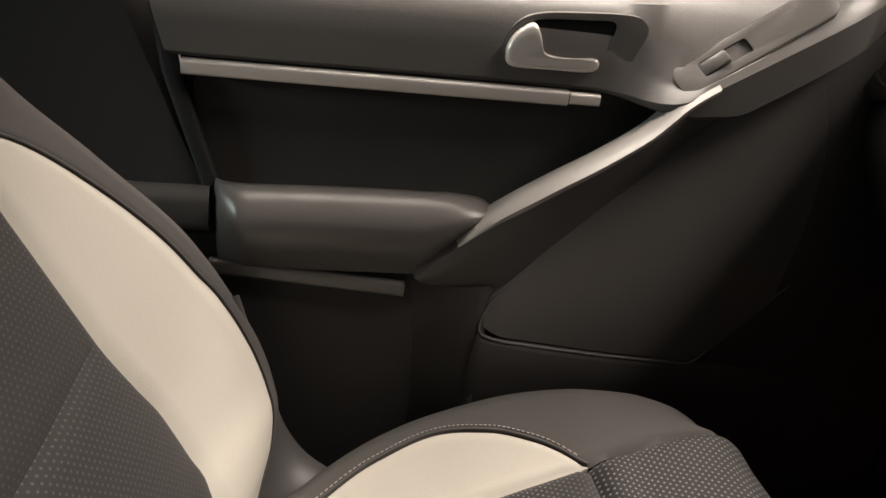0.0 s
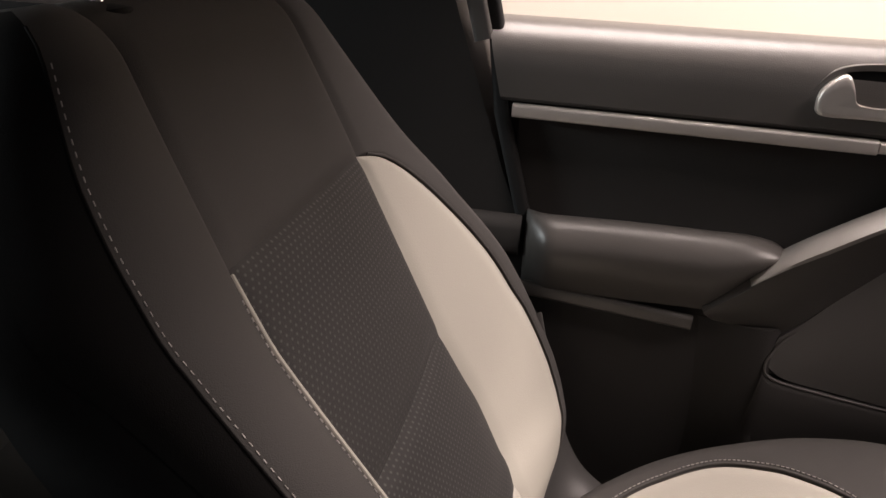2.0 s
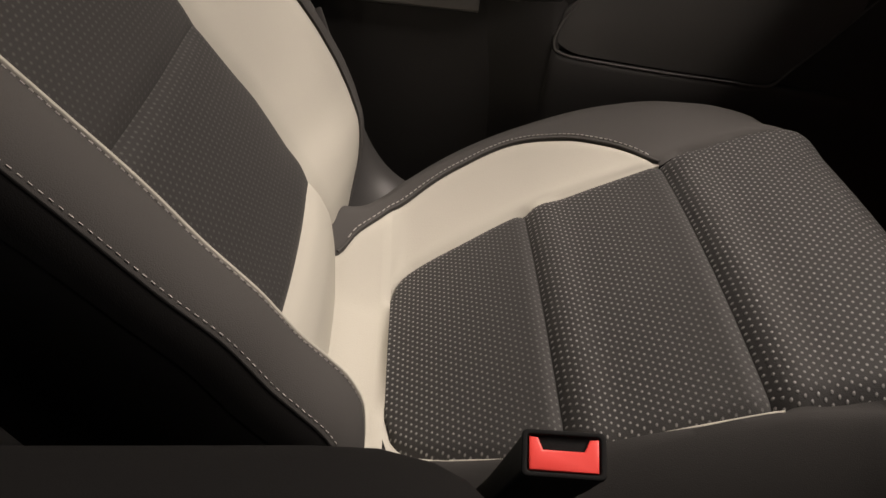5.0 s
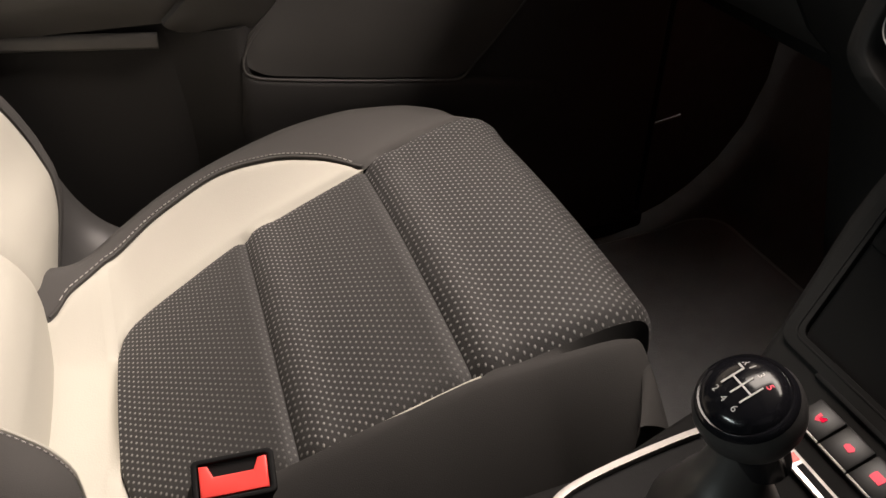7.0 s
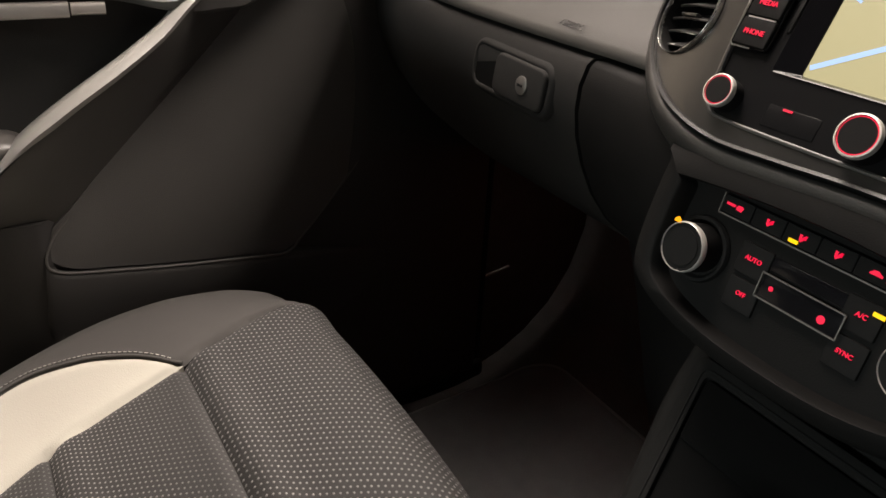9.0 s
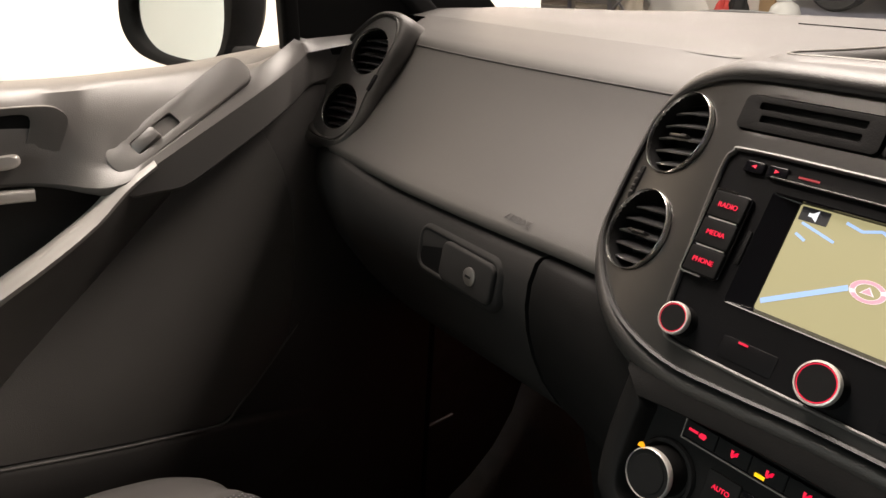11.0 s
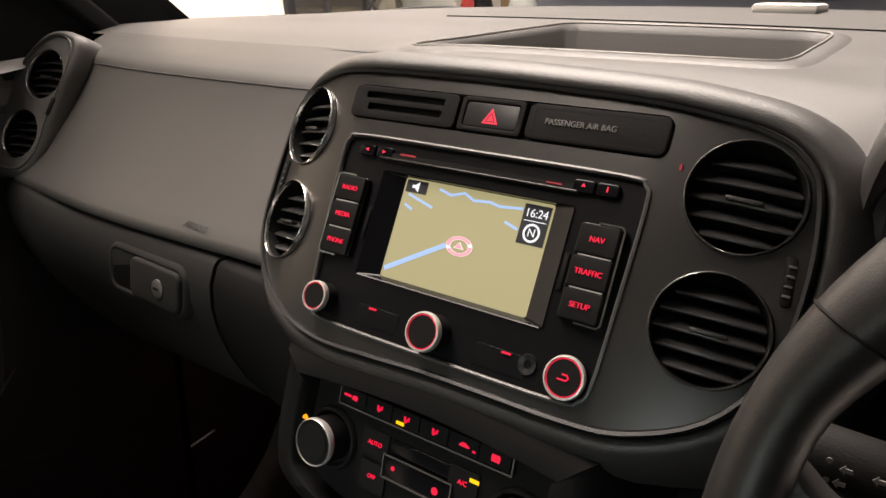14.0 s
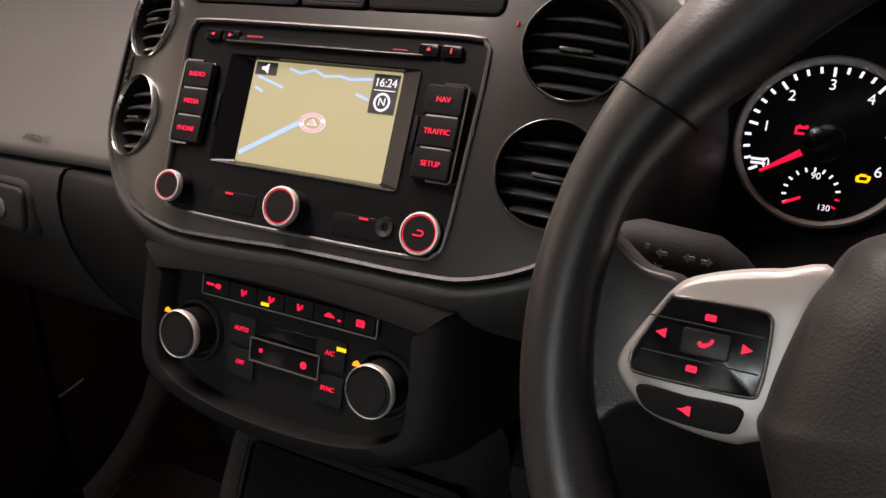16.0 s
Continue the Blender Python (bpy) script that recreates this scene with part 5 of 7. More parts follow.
def vent(mtx, r, parent, tilt=0.0, n=5, deep=0.022):
    """A round air vent: chrome ring, dark bowl, slats and a thumb slider."""
    v = part("air_vent", lathe([(r * 0.975, -0.004), (r * 0.980, 0.0008), (r * 0.990, 0.0014), (r * 1.004, 0.0010), (r * 1.014, -0.0006), (r * 1.016, -0.004)], 48, mtx), M_RING, parent, "round vent with thin bright ring")
    part("vent_bowl", lathe([(r * 0.985, 0.0), (r * 0.96, -0.006), (r * 0.90, -deep), (0, -deep)], 40, mtx), M_BLACK, v)
    for i in range(n):
        yy = r * 1.6 * ((i + 0.5) / n - 0.5)
        half = math.sqrt(max(0, (r * 0.89) ** 2 - yy * yy))
        slat = sweep([mtx @ Vector((half * t, yy, -0.014 + 0.004 * (1 - t * t))) for t in np.linspace(-1, 1, 11)], rrect(0.016, 0.0018, 0.0008, 2), up=tuple((mtx.to_3x3() @ Vector((0, 1, 0.55 + tilt)))))
        part("slat", slat, M_SLAT, v)
    part("slider", box((r * 0.62, 0.0022, 0.006), 0.0008, mtx @ T(0, -r * 0.05, -0.003)), M_TRIM, v, "grey thumb slider")
    return v


# outer vent pod beside the door
pm = basis((-0.660, 0.815, 0.6655), (0.979, 0.203, 0), (0, 0.44, 0.90))
POD_IN = [(0.033, 0.0765), (0.0415, 0.052), (0.0355, 0.022), (0.027, -0.018), (0.0225, -0.053), (0.003, -0.0735), (-0.024, -0.0765), (-0.045, -0.0645), (-0.0490, -0.040), (-0.0440, 0.004), (-0.0230, 0.053), (0.007, 0.0785)]
POD_OUT = [(0.050, 0.083), (0.055, 0.052), (0.047, 0.020), (0.039, -0.020), (0.034, -0.055), (0.015, -0.0855), (-0.025, -0.0880), (-0.0660, -0.0880), (-0.0620, -0.055), (-0.0525, 0.000), (-0.0340, 0.050), (0.002, 0.0870)]
pod_o = smooth_loop(POD_IN, 5)
va, vb = (0.0075, 0.0360), (-0.0105, -0.0370)
part("vent_pod", plate(pod_o, -0.05, 0.002, pm, 0.0, [circle(0.0300, 36, *va), circle(0.0295, 36, *vb)]), M_POD, dash, "dark metallic vent surround", 12)
rim = []
for k, h in ((0.0, 0.001), (0.06, 0.0035), (0.22, 0.0045), (0.32, 0.0030), (0.38, 0.0042), (0.7, 0.0035), (1.0, -0.002), (1.06, -0.010), (1.10, -0.04)):
    rim.append([pm @ Vector((p[0] + (q[0] - p[0]) * k, p[1] + (q[1] - p[1]) * k, h)) for p, q in zip(pod_o, smooth_loop(POD_OUT, 5))])
part("pod_rim", loft(rim, True), M_DASH, dash, "soft grey pod rim", 60)
vent(pm @ T(*va, 0.0), 0.0293, dash)
vent(pm @ T(*vb, 0.0), 0.0287, dash)
part("vent_wheel", box((0.006, 0.022, 0.006), 0.002, pm @ T(0.0335, -0.002, 0.003) @ Matrix.Rotation(radians(-14), 4, "Z")), M_BLACK, dash, "ribbed black vent wheel")

# ---- centre stack ----
PO, PV = Vector((0, 0.756, 0.655)), Vector((0, 0.438, 0.899))
PM = basis(tuple(PO), (1, 0, 0), tuple(PV))
STACK = smooth_loop([(0.0, 0.0960), (0.09, 0.0930), (0.131, 0.0893), (0.163, 0.0845), (0.1815, 0.0747), (0.1917, 0.0575), (0.196, 0.015), (0.1905, -0.033), (0.1675, -0.0673), (0.130, -0.0860), (0.095, -0.0902), (0.045, -0.0908), (0.0, -0.0915), (-0.045, -0.0940), (-0.094, -0.0945), (-0.140, -0.0820), (-0.176, -0.0590), (-0.2000, -0.028), (-0.2015, 0.010), (-0.1990, 0.040), (-0.1930, 0.066), (-0.1740, 0.0840), (-0.146, 0.0930), (-0.1165, 0.0957), (-0.06, 0.0965)], 4)
VC = [(-0.1645, 0.0520), (-0.1625, -0.0207), (0.1580, 0.0490), (0.1573, -0.0214)]
RADIO_CUT = smooth_loop([(0.0, 0.0505), (0.095, 0.0500), (0.1085, 0.0460), (0.1120, 0.034), (0.1105, -0.02), (0.1085, -0.066), (0.1030, -0.0775), (0.088, -0.0815), (0.0, -0.0825), (-0.088, -0.0820), (-0.1045, -0.0770), (-0.1095, -0.066), (-0.1135, -0.018), (-0.1165, 0.034), (-0.1130, 0.0465), (-0.10, 0.0503)], 4)
TOP_CUT = rrect(0.2350, 0.0245, 0.007, 5, -0.0025, 0.0733)


def bowed(x):
    """How far the fascia's ends fall back from its middle."""
    return -(2.5 if x < 0 else 1.9) * max(0.0, abs(x) - 0.10) ** 2


def on_fascia(x, y, h=0.0):
    """A pose on the bowed fascia, turned with its surface."""
    turn = math.atan(2 * (2.5 if x < 0 else 1.9) * max(0.0, abs(x) - 0.10)) * (1 if x > 0 else -1)
    return PM @ T(x, y, bowed(x)) @ Matrix.Rotation(turn, 4, "Y") @ T(0, 0, h)


stack = thing("centre_stack", "dark metallic centre console fascia with round vents", "fascia", (0, 0.756, 0.655))
bm = bmesh.new()
edges = []
for lp in [STACK, RADIO_CUT, TOP_CUT] + [circle(0.0305, 40, *c) for c in VC]:
    vs = [bm.verts.new((x, y, 0)) for x, y in lp]
    edges += [bm.edges.new((vs[i], vs[(i + 1) % len(vs)])) for i in range(len(vs))]
bmesh.ops.triangle_fill(bm, edges=edges, use_beauty=True)
for _ in range(3):
    bmesh.ops.subdivide_edges(bm, edges=[e for e in bm.edges if e.calc_length() > 0.012], cuts=1)
    bmesh.ops.triangulate(bm, faces=bm.faces)
ext = bmesh.ops.extrude_face_region(bm, geom=list(bm.faces))
for v in ext["geom"]:
    if isinstance(v, bmesh.types.BMVert):
        v.co.z = -0.018
for v in bm.verts:
    v.co = PM @ Vector((v.co.x, v.co.y, v.co.z + bowed(v.co.x)))
bmesh.ops.recalc_face_normals(bm, faces=bm.faces)
part("fascia_trim", bm, M_TRIM, stack, "dark metallic fascia trim", 40)


def ring_of(loop, off, h):
    out = []
    for i, (x, y) in enumerate(loop):
        a, b = loop[i - 1], loop[(i + 1) % len(loop)]
        n = Vector((a[1] - b[1], b[0] - a[0])).normalized()
        lift = 0.001 * max(0.0, min(1.0, (y - 0.06) / 0.04)) * max(0.0, min(1.0, (off - 0.001) / 0.012)) * (1 if off < 0.03 else 0.5)
        out.append(PM @ Vector((x + n.x * off, y + n.y * off, h + lift + bowed(x + n.x * min(off, 0.012)))))
    return out


part("fascia_edge", loft([ring_of(STACK, o, h) for o, h in ((-0.003, -0.003), (-0.002, 0.003), (0.0, 0.004), (0.001, 0.0), (0.001, -0.006))], True), M_SATIN, stack, "thin rolled trim edge")
part("padded_surround", loft([ring_of(STACK, o, h) for o, h in ((0.0008, -0.012), (0.0012, -0.004), (0.003, -0.001), (0.006, 0.0), (0.010, -0.002), (0.015, -0.007), (0.020, -0.016), (0.024, -0.028), (0.028, -0.05), (0.032, -0.09), (0.036, -0.14))], True), M_PAD, stack, "grained padded surround", 70)
part("radio_edge", loft([ring_of(RADIO_CUT, o, h) for o, h in ((0.0005, -0.004), (0.0, 0.0015), (-0.0012, 0.002), (-0.0022, 0.001), (-0.0022, -0.005))], True), M_EDGE, stack, "rolled radio aperture edge")
for k, (cx, cy) in enumerate(VC):
    vent(on_fascia(cx, cy, 0.0012), 0.0300, stack)
for sx in (-1, 1):
    part("vent_wheel", box((0.006, 0.026, 0.006), 0.002, on_fascia(sx * 0.1868, 0.012, -0.0012) @ Matrix.Rotation(radians(sx * 5), 4, "Z")), M_BLACK, stack, "ribbed black vent wheel")
    for i in range(4):
        part("wheel_rib", box((0.004, 0.0014, 0.0012), 0.0004, on_fascia(sx * 0.1868, 0.0045 + 0.005 * i, 0.0020)), M_EDGE, stack)
# upper row: card slots, hazard switch, lettered blank
part("row_recess", plate(rrect(0.238, 0.0275, 0.007, 5, -0.0025, 0.0733), -0.012, -0.003, PM), M_BLACK, stack)
part("slot_panel", plate(rrect(0.0905, 0.0225, 0.004, 4, -0.0735, 0.0733), -0.004, 0.0015, PM, 0.001, [rrect(0.068, 0.0046, 0.001, 2, -0.0735, 0.0782), rrect(0.064, 0.0046, 0.001, 2, -0.0720, 0.0700)]), M_LOWER, stack, "black slotted panel")
haz = part("hazard_switch", plate(rrect(0.0480, 0.0228, 0.003, 4, -0.0018, 0.0733), -0.004, 0.0018, PM, 0.0010, [rrect(0.0400, 0.0160, 0.002, 3, -0.0018, 0.0733)]), M_LOWER, stack, "black hazard switch with red triangle")
part("switch_face", plate(rrect(0.0396, 0.0156, 0.002, 3, -0.0018, 0.0733), -0.004, 0.0010, PM, 0.0005), M_SATIN, haz, "dished black switch face")
tri = plate([(-0.0060, -0.0046), (0.0060, -0.0046), (0.0, 0.0054)], 0.0011, 0.0015, PM @ T(-0.0015, 0.0726), 0, [[(-0.0038, -0.0034), (0.0038, -0.0034), (0.0, 0.0030)]])
plate([(-0.0026, -0.0028), (0.0026, -0.0028), (0.0, 0.0016)], 0.0011, 0.0015, PM @ T(-0.0015, 0.0726), 0, [], tri)
part("hazard_triangle", tri, M_RED, haz, "lit red triangle")
blank = part("lettered_blank", plate(rrect(0.0895, 0.0225, 0.005, 4, 0.0693, 0.0733), -0.004, 0.0018, PM, 0.0012), M_LOWER, stack, "black blank with grey lettering")
letters("PASSENGER AIR BAG", 0.0050, PM @ T(0.0605, 0.0738, 0.0022), material("dim_grey_print", (0.11, 0.107, 0.10), 0.6, vary=0.02), blank)
for x, y, w, h in ((0.0693, 0.0815, 0.076, 0.0006), (0.0693, 0.0650, 0.076, 0.0006), (0.1090, 0.0733, 0.0006, 0.014), (0.0295, 0.0733, 0.0006, 0.014)):
    part("blank_line", box((w, h, 0.0006), 0, PM @ T(x, y, 0.0016)), M_BLACK, blank)
for x in (0.1235,):
    part("security_light", box((0.0012, 0.003, 0.001), 0, on_fascia(x, 0.0585, 0.0008)), M_REDDIM, stack, "tiny red light")

# radio with map display
radio = thing("car_radio", "gloss black car radio with lit map display and red buttons", "car radio", (0, 0.75, 0.65))
part("radio_body", plate([(x * 0.995, y * 0.995) for x, y in RADIO_CUT], -0.03, -0.0022, PM, 0.0, [rrect(0.1450, 0.0730, 0.002, 3, -0.0035, -0.0083)]), M_RADIO, radio, "semi-gloss black radio face")
part("display_bezel", loft([[PM @ Vector((x, y, h)) for x, y in rrect(w, t, 0.002, 3, cx, cy)] for w, t, cx, cy, h in ((0.1452, 0.0732, -0.0035, -0.0083, -0.006), (0.1452, 0.0732, -0.0035, -0.0083, -0.0012), (0.1436, 0.0716, -0.0035, -0.0083, -0.0016), (0.1150, 0.0690, -0.0029, -0.0073, -0.0068), (0.1135, 0.0680, -0.0029, -0.0073, -0.0085))], True), M_GLOSS, radio, "sloping gloss black bezel", 25)
SC = PM @ T(-0.0029, -0.0073, -0.0075)
scr = part("display", plate(rrect(0.1140, 0.0685, 0.001, 2), -0.006, 0.0, SC), M_MAP, radio, "lit tan map display")


def line2(pts, w, h, mtx, bm=None):
    bm = bm or bmesh.new()
    for p, q in zip(pts, pts[1:]):
        d = Vector((q[0] - p[0], q[1] - p[1]))
        n = Vector((-d.y, d.x)).normalized() * w / 2
        c = [(p[0] + n.x, p[1] + n.y), (q[0] + n.x, q[1] + n.y), (q[0] - n.x, q[1] - n.y), (p[0] - n.x, p[1] - n.y)]
        plate(c, 0.0, h, mtx, bm=bm)
    return bm


part("map_route", line2([(-0.055, -0.0285), (-0.012, -0.004)], 0.0032, 0.0003, SC @ T(0, 0, 0.0001)), M_MAPBLUE, scr, "blue map road")
MAP_LINES = [[(-0.028, 0.0305), (-0.018, 0.028)], [(-0.018, 0.028), (-0.008, 0.031)], [(-0.008, 0.031), (0.000, 0.0275)], [(0.000, 0.0275), (0.012, 0.0285)], [(0.012, 0.0285), (0.020, 0.0270)], [(0.020, 0.0270), (0.036, 0.0285)], [(-0.052, 0.0235), (-0.030, 0.0175)], [(-0.053, 0.0165), (-0.046, 0.0135)], [(0.026, 0.0185), (0.036, 0.0155)]]
for pts in MAP_LINES:
    part("map_line", line2(pts, 0.0017, 0.0002, SC @ T(0, 0, 0.0001)), M_MAPBLUE, scr, "pale blue map line")
M_MAPWHITE = glow("map_pale", (0.95, 0.80, 0.80), 0.9)
for a0 in (200, 20):
    arc = [radians(a0 + 12 + 156 * k / 20) for k in range(21)]
    part("marker_ring", plate([(0.0085 * math.cos(a), 0.0085 * math.sin(a)) for a in arc] + [(0.0062 * math.cos(a), 0.0062 * math.sin(a)) for a in arc[::-1]], 0.0004, 0.0006, SC @ T(-0.0015, -0.0028) @ Matrix.Diagonal((1.15, 0.72, 1, 1))), M_MAPPINK, scr, "pink position ring")
part("marker_disc", plate(circle(0.0088, 36), 0.0002, 0.0004, SC @ T(-0.0015, -0.0028) @ Matrix.Diagonal((1.15, 0.72, 1, 1)), 0, [circle(0.0058, 36)]), M_MAPWHITE, scr)
part("marker_arrow", plate([(-0.0040, -0.0032), (0.0040, -0.0032), (0.0, 0.0042)], 0.0003, 0.0005, SC @ T(-0.0015, -0.0025) @ Matrix.Diagonal((1.0, 0.6, 1, 1))), M_MAPWHITE, scr)
part("marker_arrow", plate([(-0.0030, -0.0026), (0.0030, -0.0026), (0.0, 0.0030)], 0.0006, 0.0009, SC @ T(-0.0015, -0.0025) @ Matrix.Diagonal((1.0, 0.6, 1, 1))), M_MAPPINK, scr)
part("mute_box", plate(rrect(0.0175, 0.0085, 0.0003, 1), 0.0003, 0.0006, SC @ T(-0.0465, 0.029)), M_MAPDARK, scr)
part("mute_symbol", plate([(-0.0035, -0.001), (-0.001, -0.0012), (0.002, -0.0035), (0.002, 0.0035), (-0.001, 0.0012), (-0.0035, 0.001)], 0.0007, 0.0009, SC @ T(-0.0465, 0.029)), M_WHITEGLOW, scr)
part("clock_box", plate(rrect(0.0185, 0.0245, 0.0003, 1), 0.0003, 0.0006, SC @ T(0.0465, 0.020)), M_MAPDARK, scr)
letters("16:24", 0.0072, SC @ T(0.0465, 0.0268, 0.0008), M_WHITEGLOW, scr, "clock_digits", 0.0001)
part("compass_ring", plate(circle(0.0058, 30), 0.0007, 0.0009, SC @ T(0.0462, 0.0150), 0, [circle(0.0044, 30)]), M_WHITEGLOW, scr)
letters("N", 0.0070, SC @ T(0.0462, 0.0150, 0.0008), M_WHITEGLOW, scr, "compass_letter", 0.0001)
part("clock_rule", plate(rrect(0.015, 0.0005, 0.0001, 1), 0.0007, 0.0009, SC @ T(0.0465, 0.0222)), M_WHITEGLOW, scr)
# disc slot and small keys
part("disc_slot", plate(rrect(0.150, 0.0030, 0.001, 2, -0.006, 0.0385), -0.003, 0.0002, PM), M_BLACK, radio)
part("slot_lip", plate(rrect(0.150, 0.0012, 0.0005, 2, -0.006, 0.0360), -0.003, 0.0014, PM, 0.0003), M_TRIM, radio, "thin slot lip")
part("slot_glow", box((0.013, 0.0012, 0.0005), 0, PM @ T(-0.058, 0.0400, 0.0004)), M_REDDIM, radio)
part("slot_glow", box((0.010, 0.0008, 0.0005), 0, PM @ T(0.053, 0.0385, 0.0004)), M_REDDIM, radio)
for x, pts in ((-0.094, [(0.002, -0.0016), (0.002, 0.0016), (-0.0018, 0)]), (-0.0782, [(-0.002, 0.0016), (-0.002, -0.0016), (0.0018, 0)]), (0.0722, [(-0.0018, -0.0008), (0.0018, -0.0008), (0, 0.0018)]), (0.087, [(-0.0005, -0.002), (0.0005, -0.002), (0.0005, 0.002), (-0.0005, 0.002)])):
    key = part("small_key", plate(rrect(0.0135, 0.0075, 0.0015, 3, x, 0.0395), -0.003, 0.0010, PM, 0.0006), M_GLOSS, radio, "small gloss black key")
    part("key_symbol", plate([(u * 0.78, w * 0.78) for u, w in pts], 0.0011, 0.0014, PM @ T(x, 0.0398)), M_RED, key)
# side key blocks
for side, cx, cy, tilt, names in ((-1, -0.0975, -0.0080, 0, ("RADIO", "MEDIA", "PHONE")), (1, 0.0903, -0.0080, 0, ("NAV", "TRAFFIC", "SETUP"))):
    blk = part("key_block", plate(rrect(0.0270, 0.0560, 0.003, 3, cx, cy), -0.003, 0.0016, PM, 0.0008), M_GLOSS, radio, "gloss black key block with bright edge")
    ex = cx + side * 0.0138
    part("bright_edge", line2([(cx - side * 0.002, cy + 0.0284), (ex - side * 0.002, cy + 0.0284), (ex, cy + 0.0265), (ex, cy - 0.0265), (ex - side * 0.002, cy - 0.0284), (cx - side * 0.002, cy - 0.0284)], 0.0011, 0.0035, PM @ T(0, 0, -0.001)), M_CHROME, blk, "chrome key edge")
    for i, w in enumerate(names):
        ky = cy + 0.0187 - 0.0187 * i
        key = part("key", plate(rrect(0.0240, 0.0172, 0.0015, 3, cx - side * 0.0002, ky), 0.0016, 0.0036, PM, 0.0008), M_BLACK, blk, "black key with red lettering")
        letters(w, 0.0045, PM @ T(cx - side * 0.0003, ky, 0.0039), M_RED, key)
    for i in (1, 2):
        part("key_gap", box((0.020, 0.0007, 0.0008), 0, PM @ T(cx, cy + 0.0281 - 0.0187 * i, 0.0022)), M_SILVER, blk)


def dial(mtx, r, h, glowr, parent, name="rotary_knob", label="black knob with silver rim"):
    w0 = 0.87 if glowr else 0.935
    k = part(name, lathe([(0, h), (r * (0.80 if glowr else 0.735), h), (r * (0.81 if glowr else 0.745), h - 0.0004)], 36, mtx), M_BLACK, parent, label)
    part("knob_rim", lathe([(r * w0, h - 0.0012), (r * (w0 + 0.02), h + 0.0004), (r * 0.97, h + 0.0002), (r, h - 0.0012), (r * 1.0, h - min(0.0036, h * 0.4)), (r * 0.96, h - min(0.0042, h * 0.5)), (r * 0.955, h - min(0.006, h * 0.6))], 40, mtx), M_SILVER, k, "satin silver knob rim")
    part("knob_side", lathe([(r * 0.955, h * 0.75), (r * 0.975, h * 0.6), (r * 0.975, -0.004)], 40, mtx), M_BLACK, k)
    part("lit_ring", lathe([(r * (0.80 if glowr else 0.735), h - 0.0006), (r * (0.86 if glowr else w0 + 0.005), h - 0.0006)], 40, mtx), M_RED if glowr else M_BLACK, k, "lit red ring" if glowr else "")
    return k


dial(PM @ T(-0.0955, -0.0665, -0.001), 0.0105, 0.012, True, radio)
dial(PM @ T(-0.0005, -0.0665, -0.001), 0.0125, 0.014, True, radio)
dial(PM @ T(0.0925, -0.0665, -0.001), 0.0125, 0.006, True, radio, "round_key", "round black key with red ring")
part("return_symbol", line2([(-0.0035, -0.001), (0.002, -0.001), (0.0032, 0.0005), (0.002, 0.002), (-0.001, 0.002)], 0.0009, 0.0004, PM @ T(0.0925, -0.0668, 0.0052)), M_RED, radio)
for x0, dx in ((-0.0485, -0.0045), (0.0475, 0.0045)):
    kk = part("wide_key", plate(rrect(0.036, 0.0135, 0.0012, 2, x0, -0.0695), -0.003, -0.0018, PM, 0.0002), M_RADIO, radio, "flush black key")
    part("key_dash", box((0.0062, 0.0013, 0.0004), 0, PM @ T(x0 + dx * 0.9, -0.0640, -0.0008)), M_RED, kk)
part("aux_socket", lathe([(0.0022, -0.004), (0.0026, -0.0008), (0.0058, 0.0), (0.0062, -0.001), (0.0062, -0.003)], 26, PM @ T(0.0663, -0.0665, -0.0006)), M_SATIN, radio, "round black aux socket")
for s in (-1, 1):
    part("card_lever", box((0.003, 0.022, 0.002), 0.0006, PM @ T(-0.0790 if s < 0 else 0.0725, -0.010, -0.002)), M_BLACK, radio)

# ---- climate panel ----
CO = Vector((-0.002, 0.697, 0.503))
CM = basis(tuple(CO), (1, 0, 0), (0, math.sin(radians(15)), math.cos(radians(15))))
clim = thing("climate_panel", "black climate control panel with red and yellow lit keys", "control panel", (0, 0.70, 0.50))
CL_O = smooth_loop([(-0.098, 0.034), (-0.092, 0.0415), (0.0, 0.047), (0.092, 0.0415), (0.098, 0.034), (0.099, -0.012), (0.088, -0.030), (0.05, -0.041), (0.0, -0.044), (-0.05, -0.041), (-0.088, -0.030), (-0.099, -0.012)], 5)
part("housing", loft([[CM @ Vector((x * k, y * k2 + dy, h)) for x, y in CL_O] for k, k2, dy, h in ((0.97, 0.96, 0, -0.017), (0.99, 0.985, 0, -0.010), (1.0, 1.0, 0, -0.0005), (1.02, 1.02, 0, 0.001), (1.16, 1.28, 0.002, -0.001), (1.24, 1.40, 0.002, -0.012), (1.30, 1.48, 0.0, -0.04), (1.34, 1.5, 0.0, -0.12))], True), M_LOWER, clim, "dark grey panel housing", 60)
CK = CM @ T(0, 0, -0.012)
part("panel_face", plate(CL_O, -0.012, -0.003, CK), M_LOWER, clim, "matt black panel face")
strip = part("key_strip", plate(rrect(0.1395, 0.0125, 0.001, 2, -0.001, 0.0345), -0.004, 0.0008, CK, 0.0005), M_GLOSS, clim, "row of gloss black keys")
part("strip_edge", line2([(-0.0705, 0.0412), (-0.0705, 0.0282), (0.0690, 0.0282), (0.0690, 0.0412)], 0.0009, 0.0022, CK), M_FRAME, strip, "thin satin strip edge")
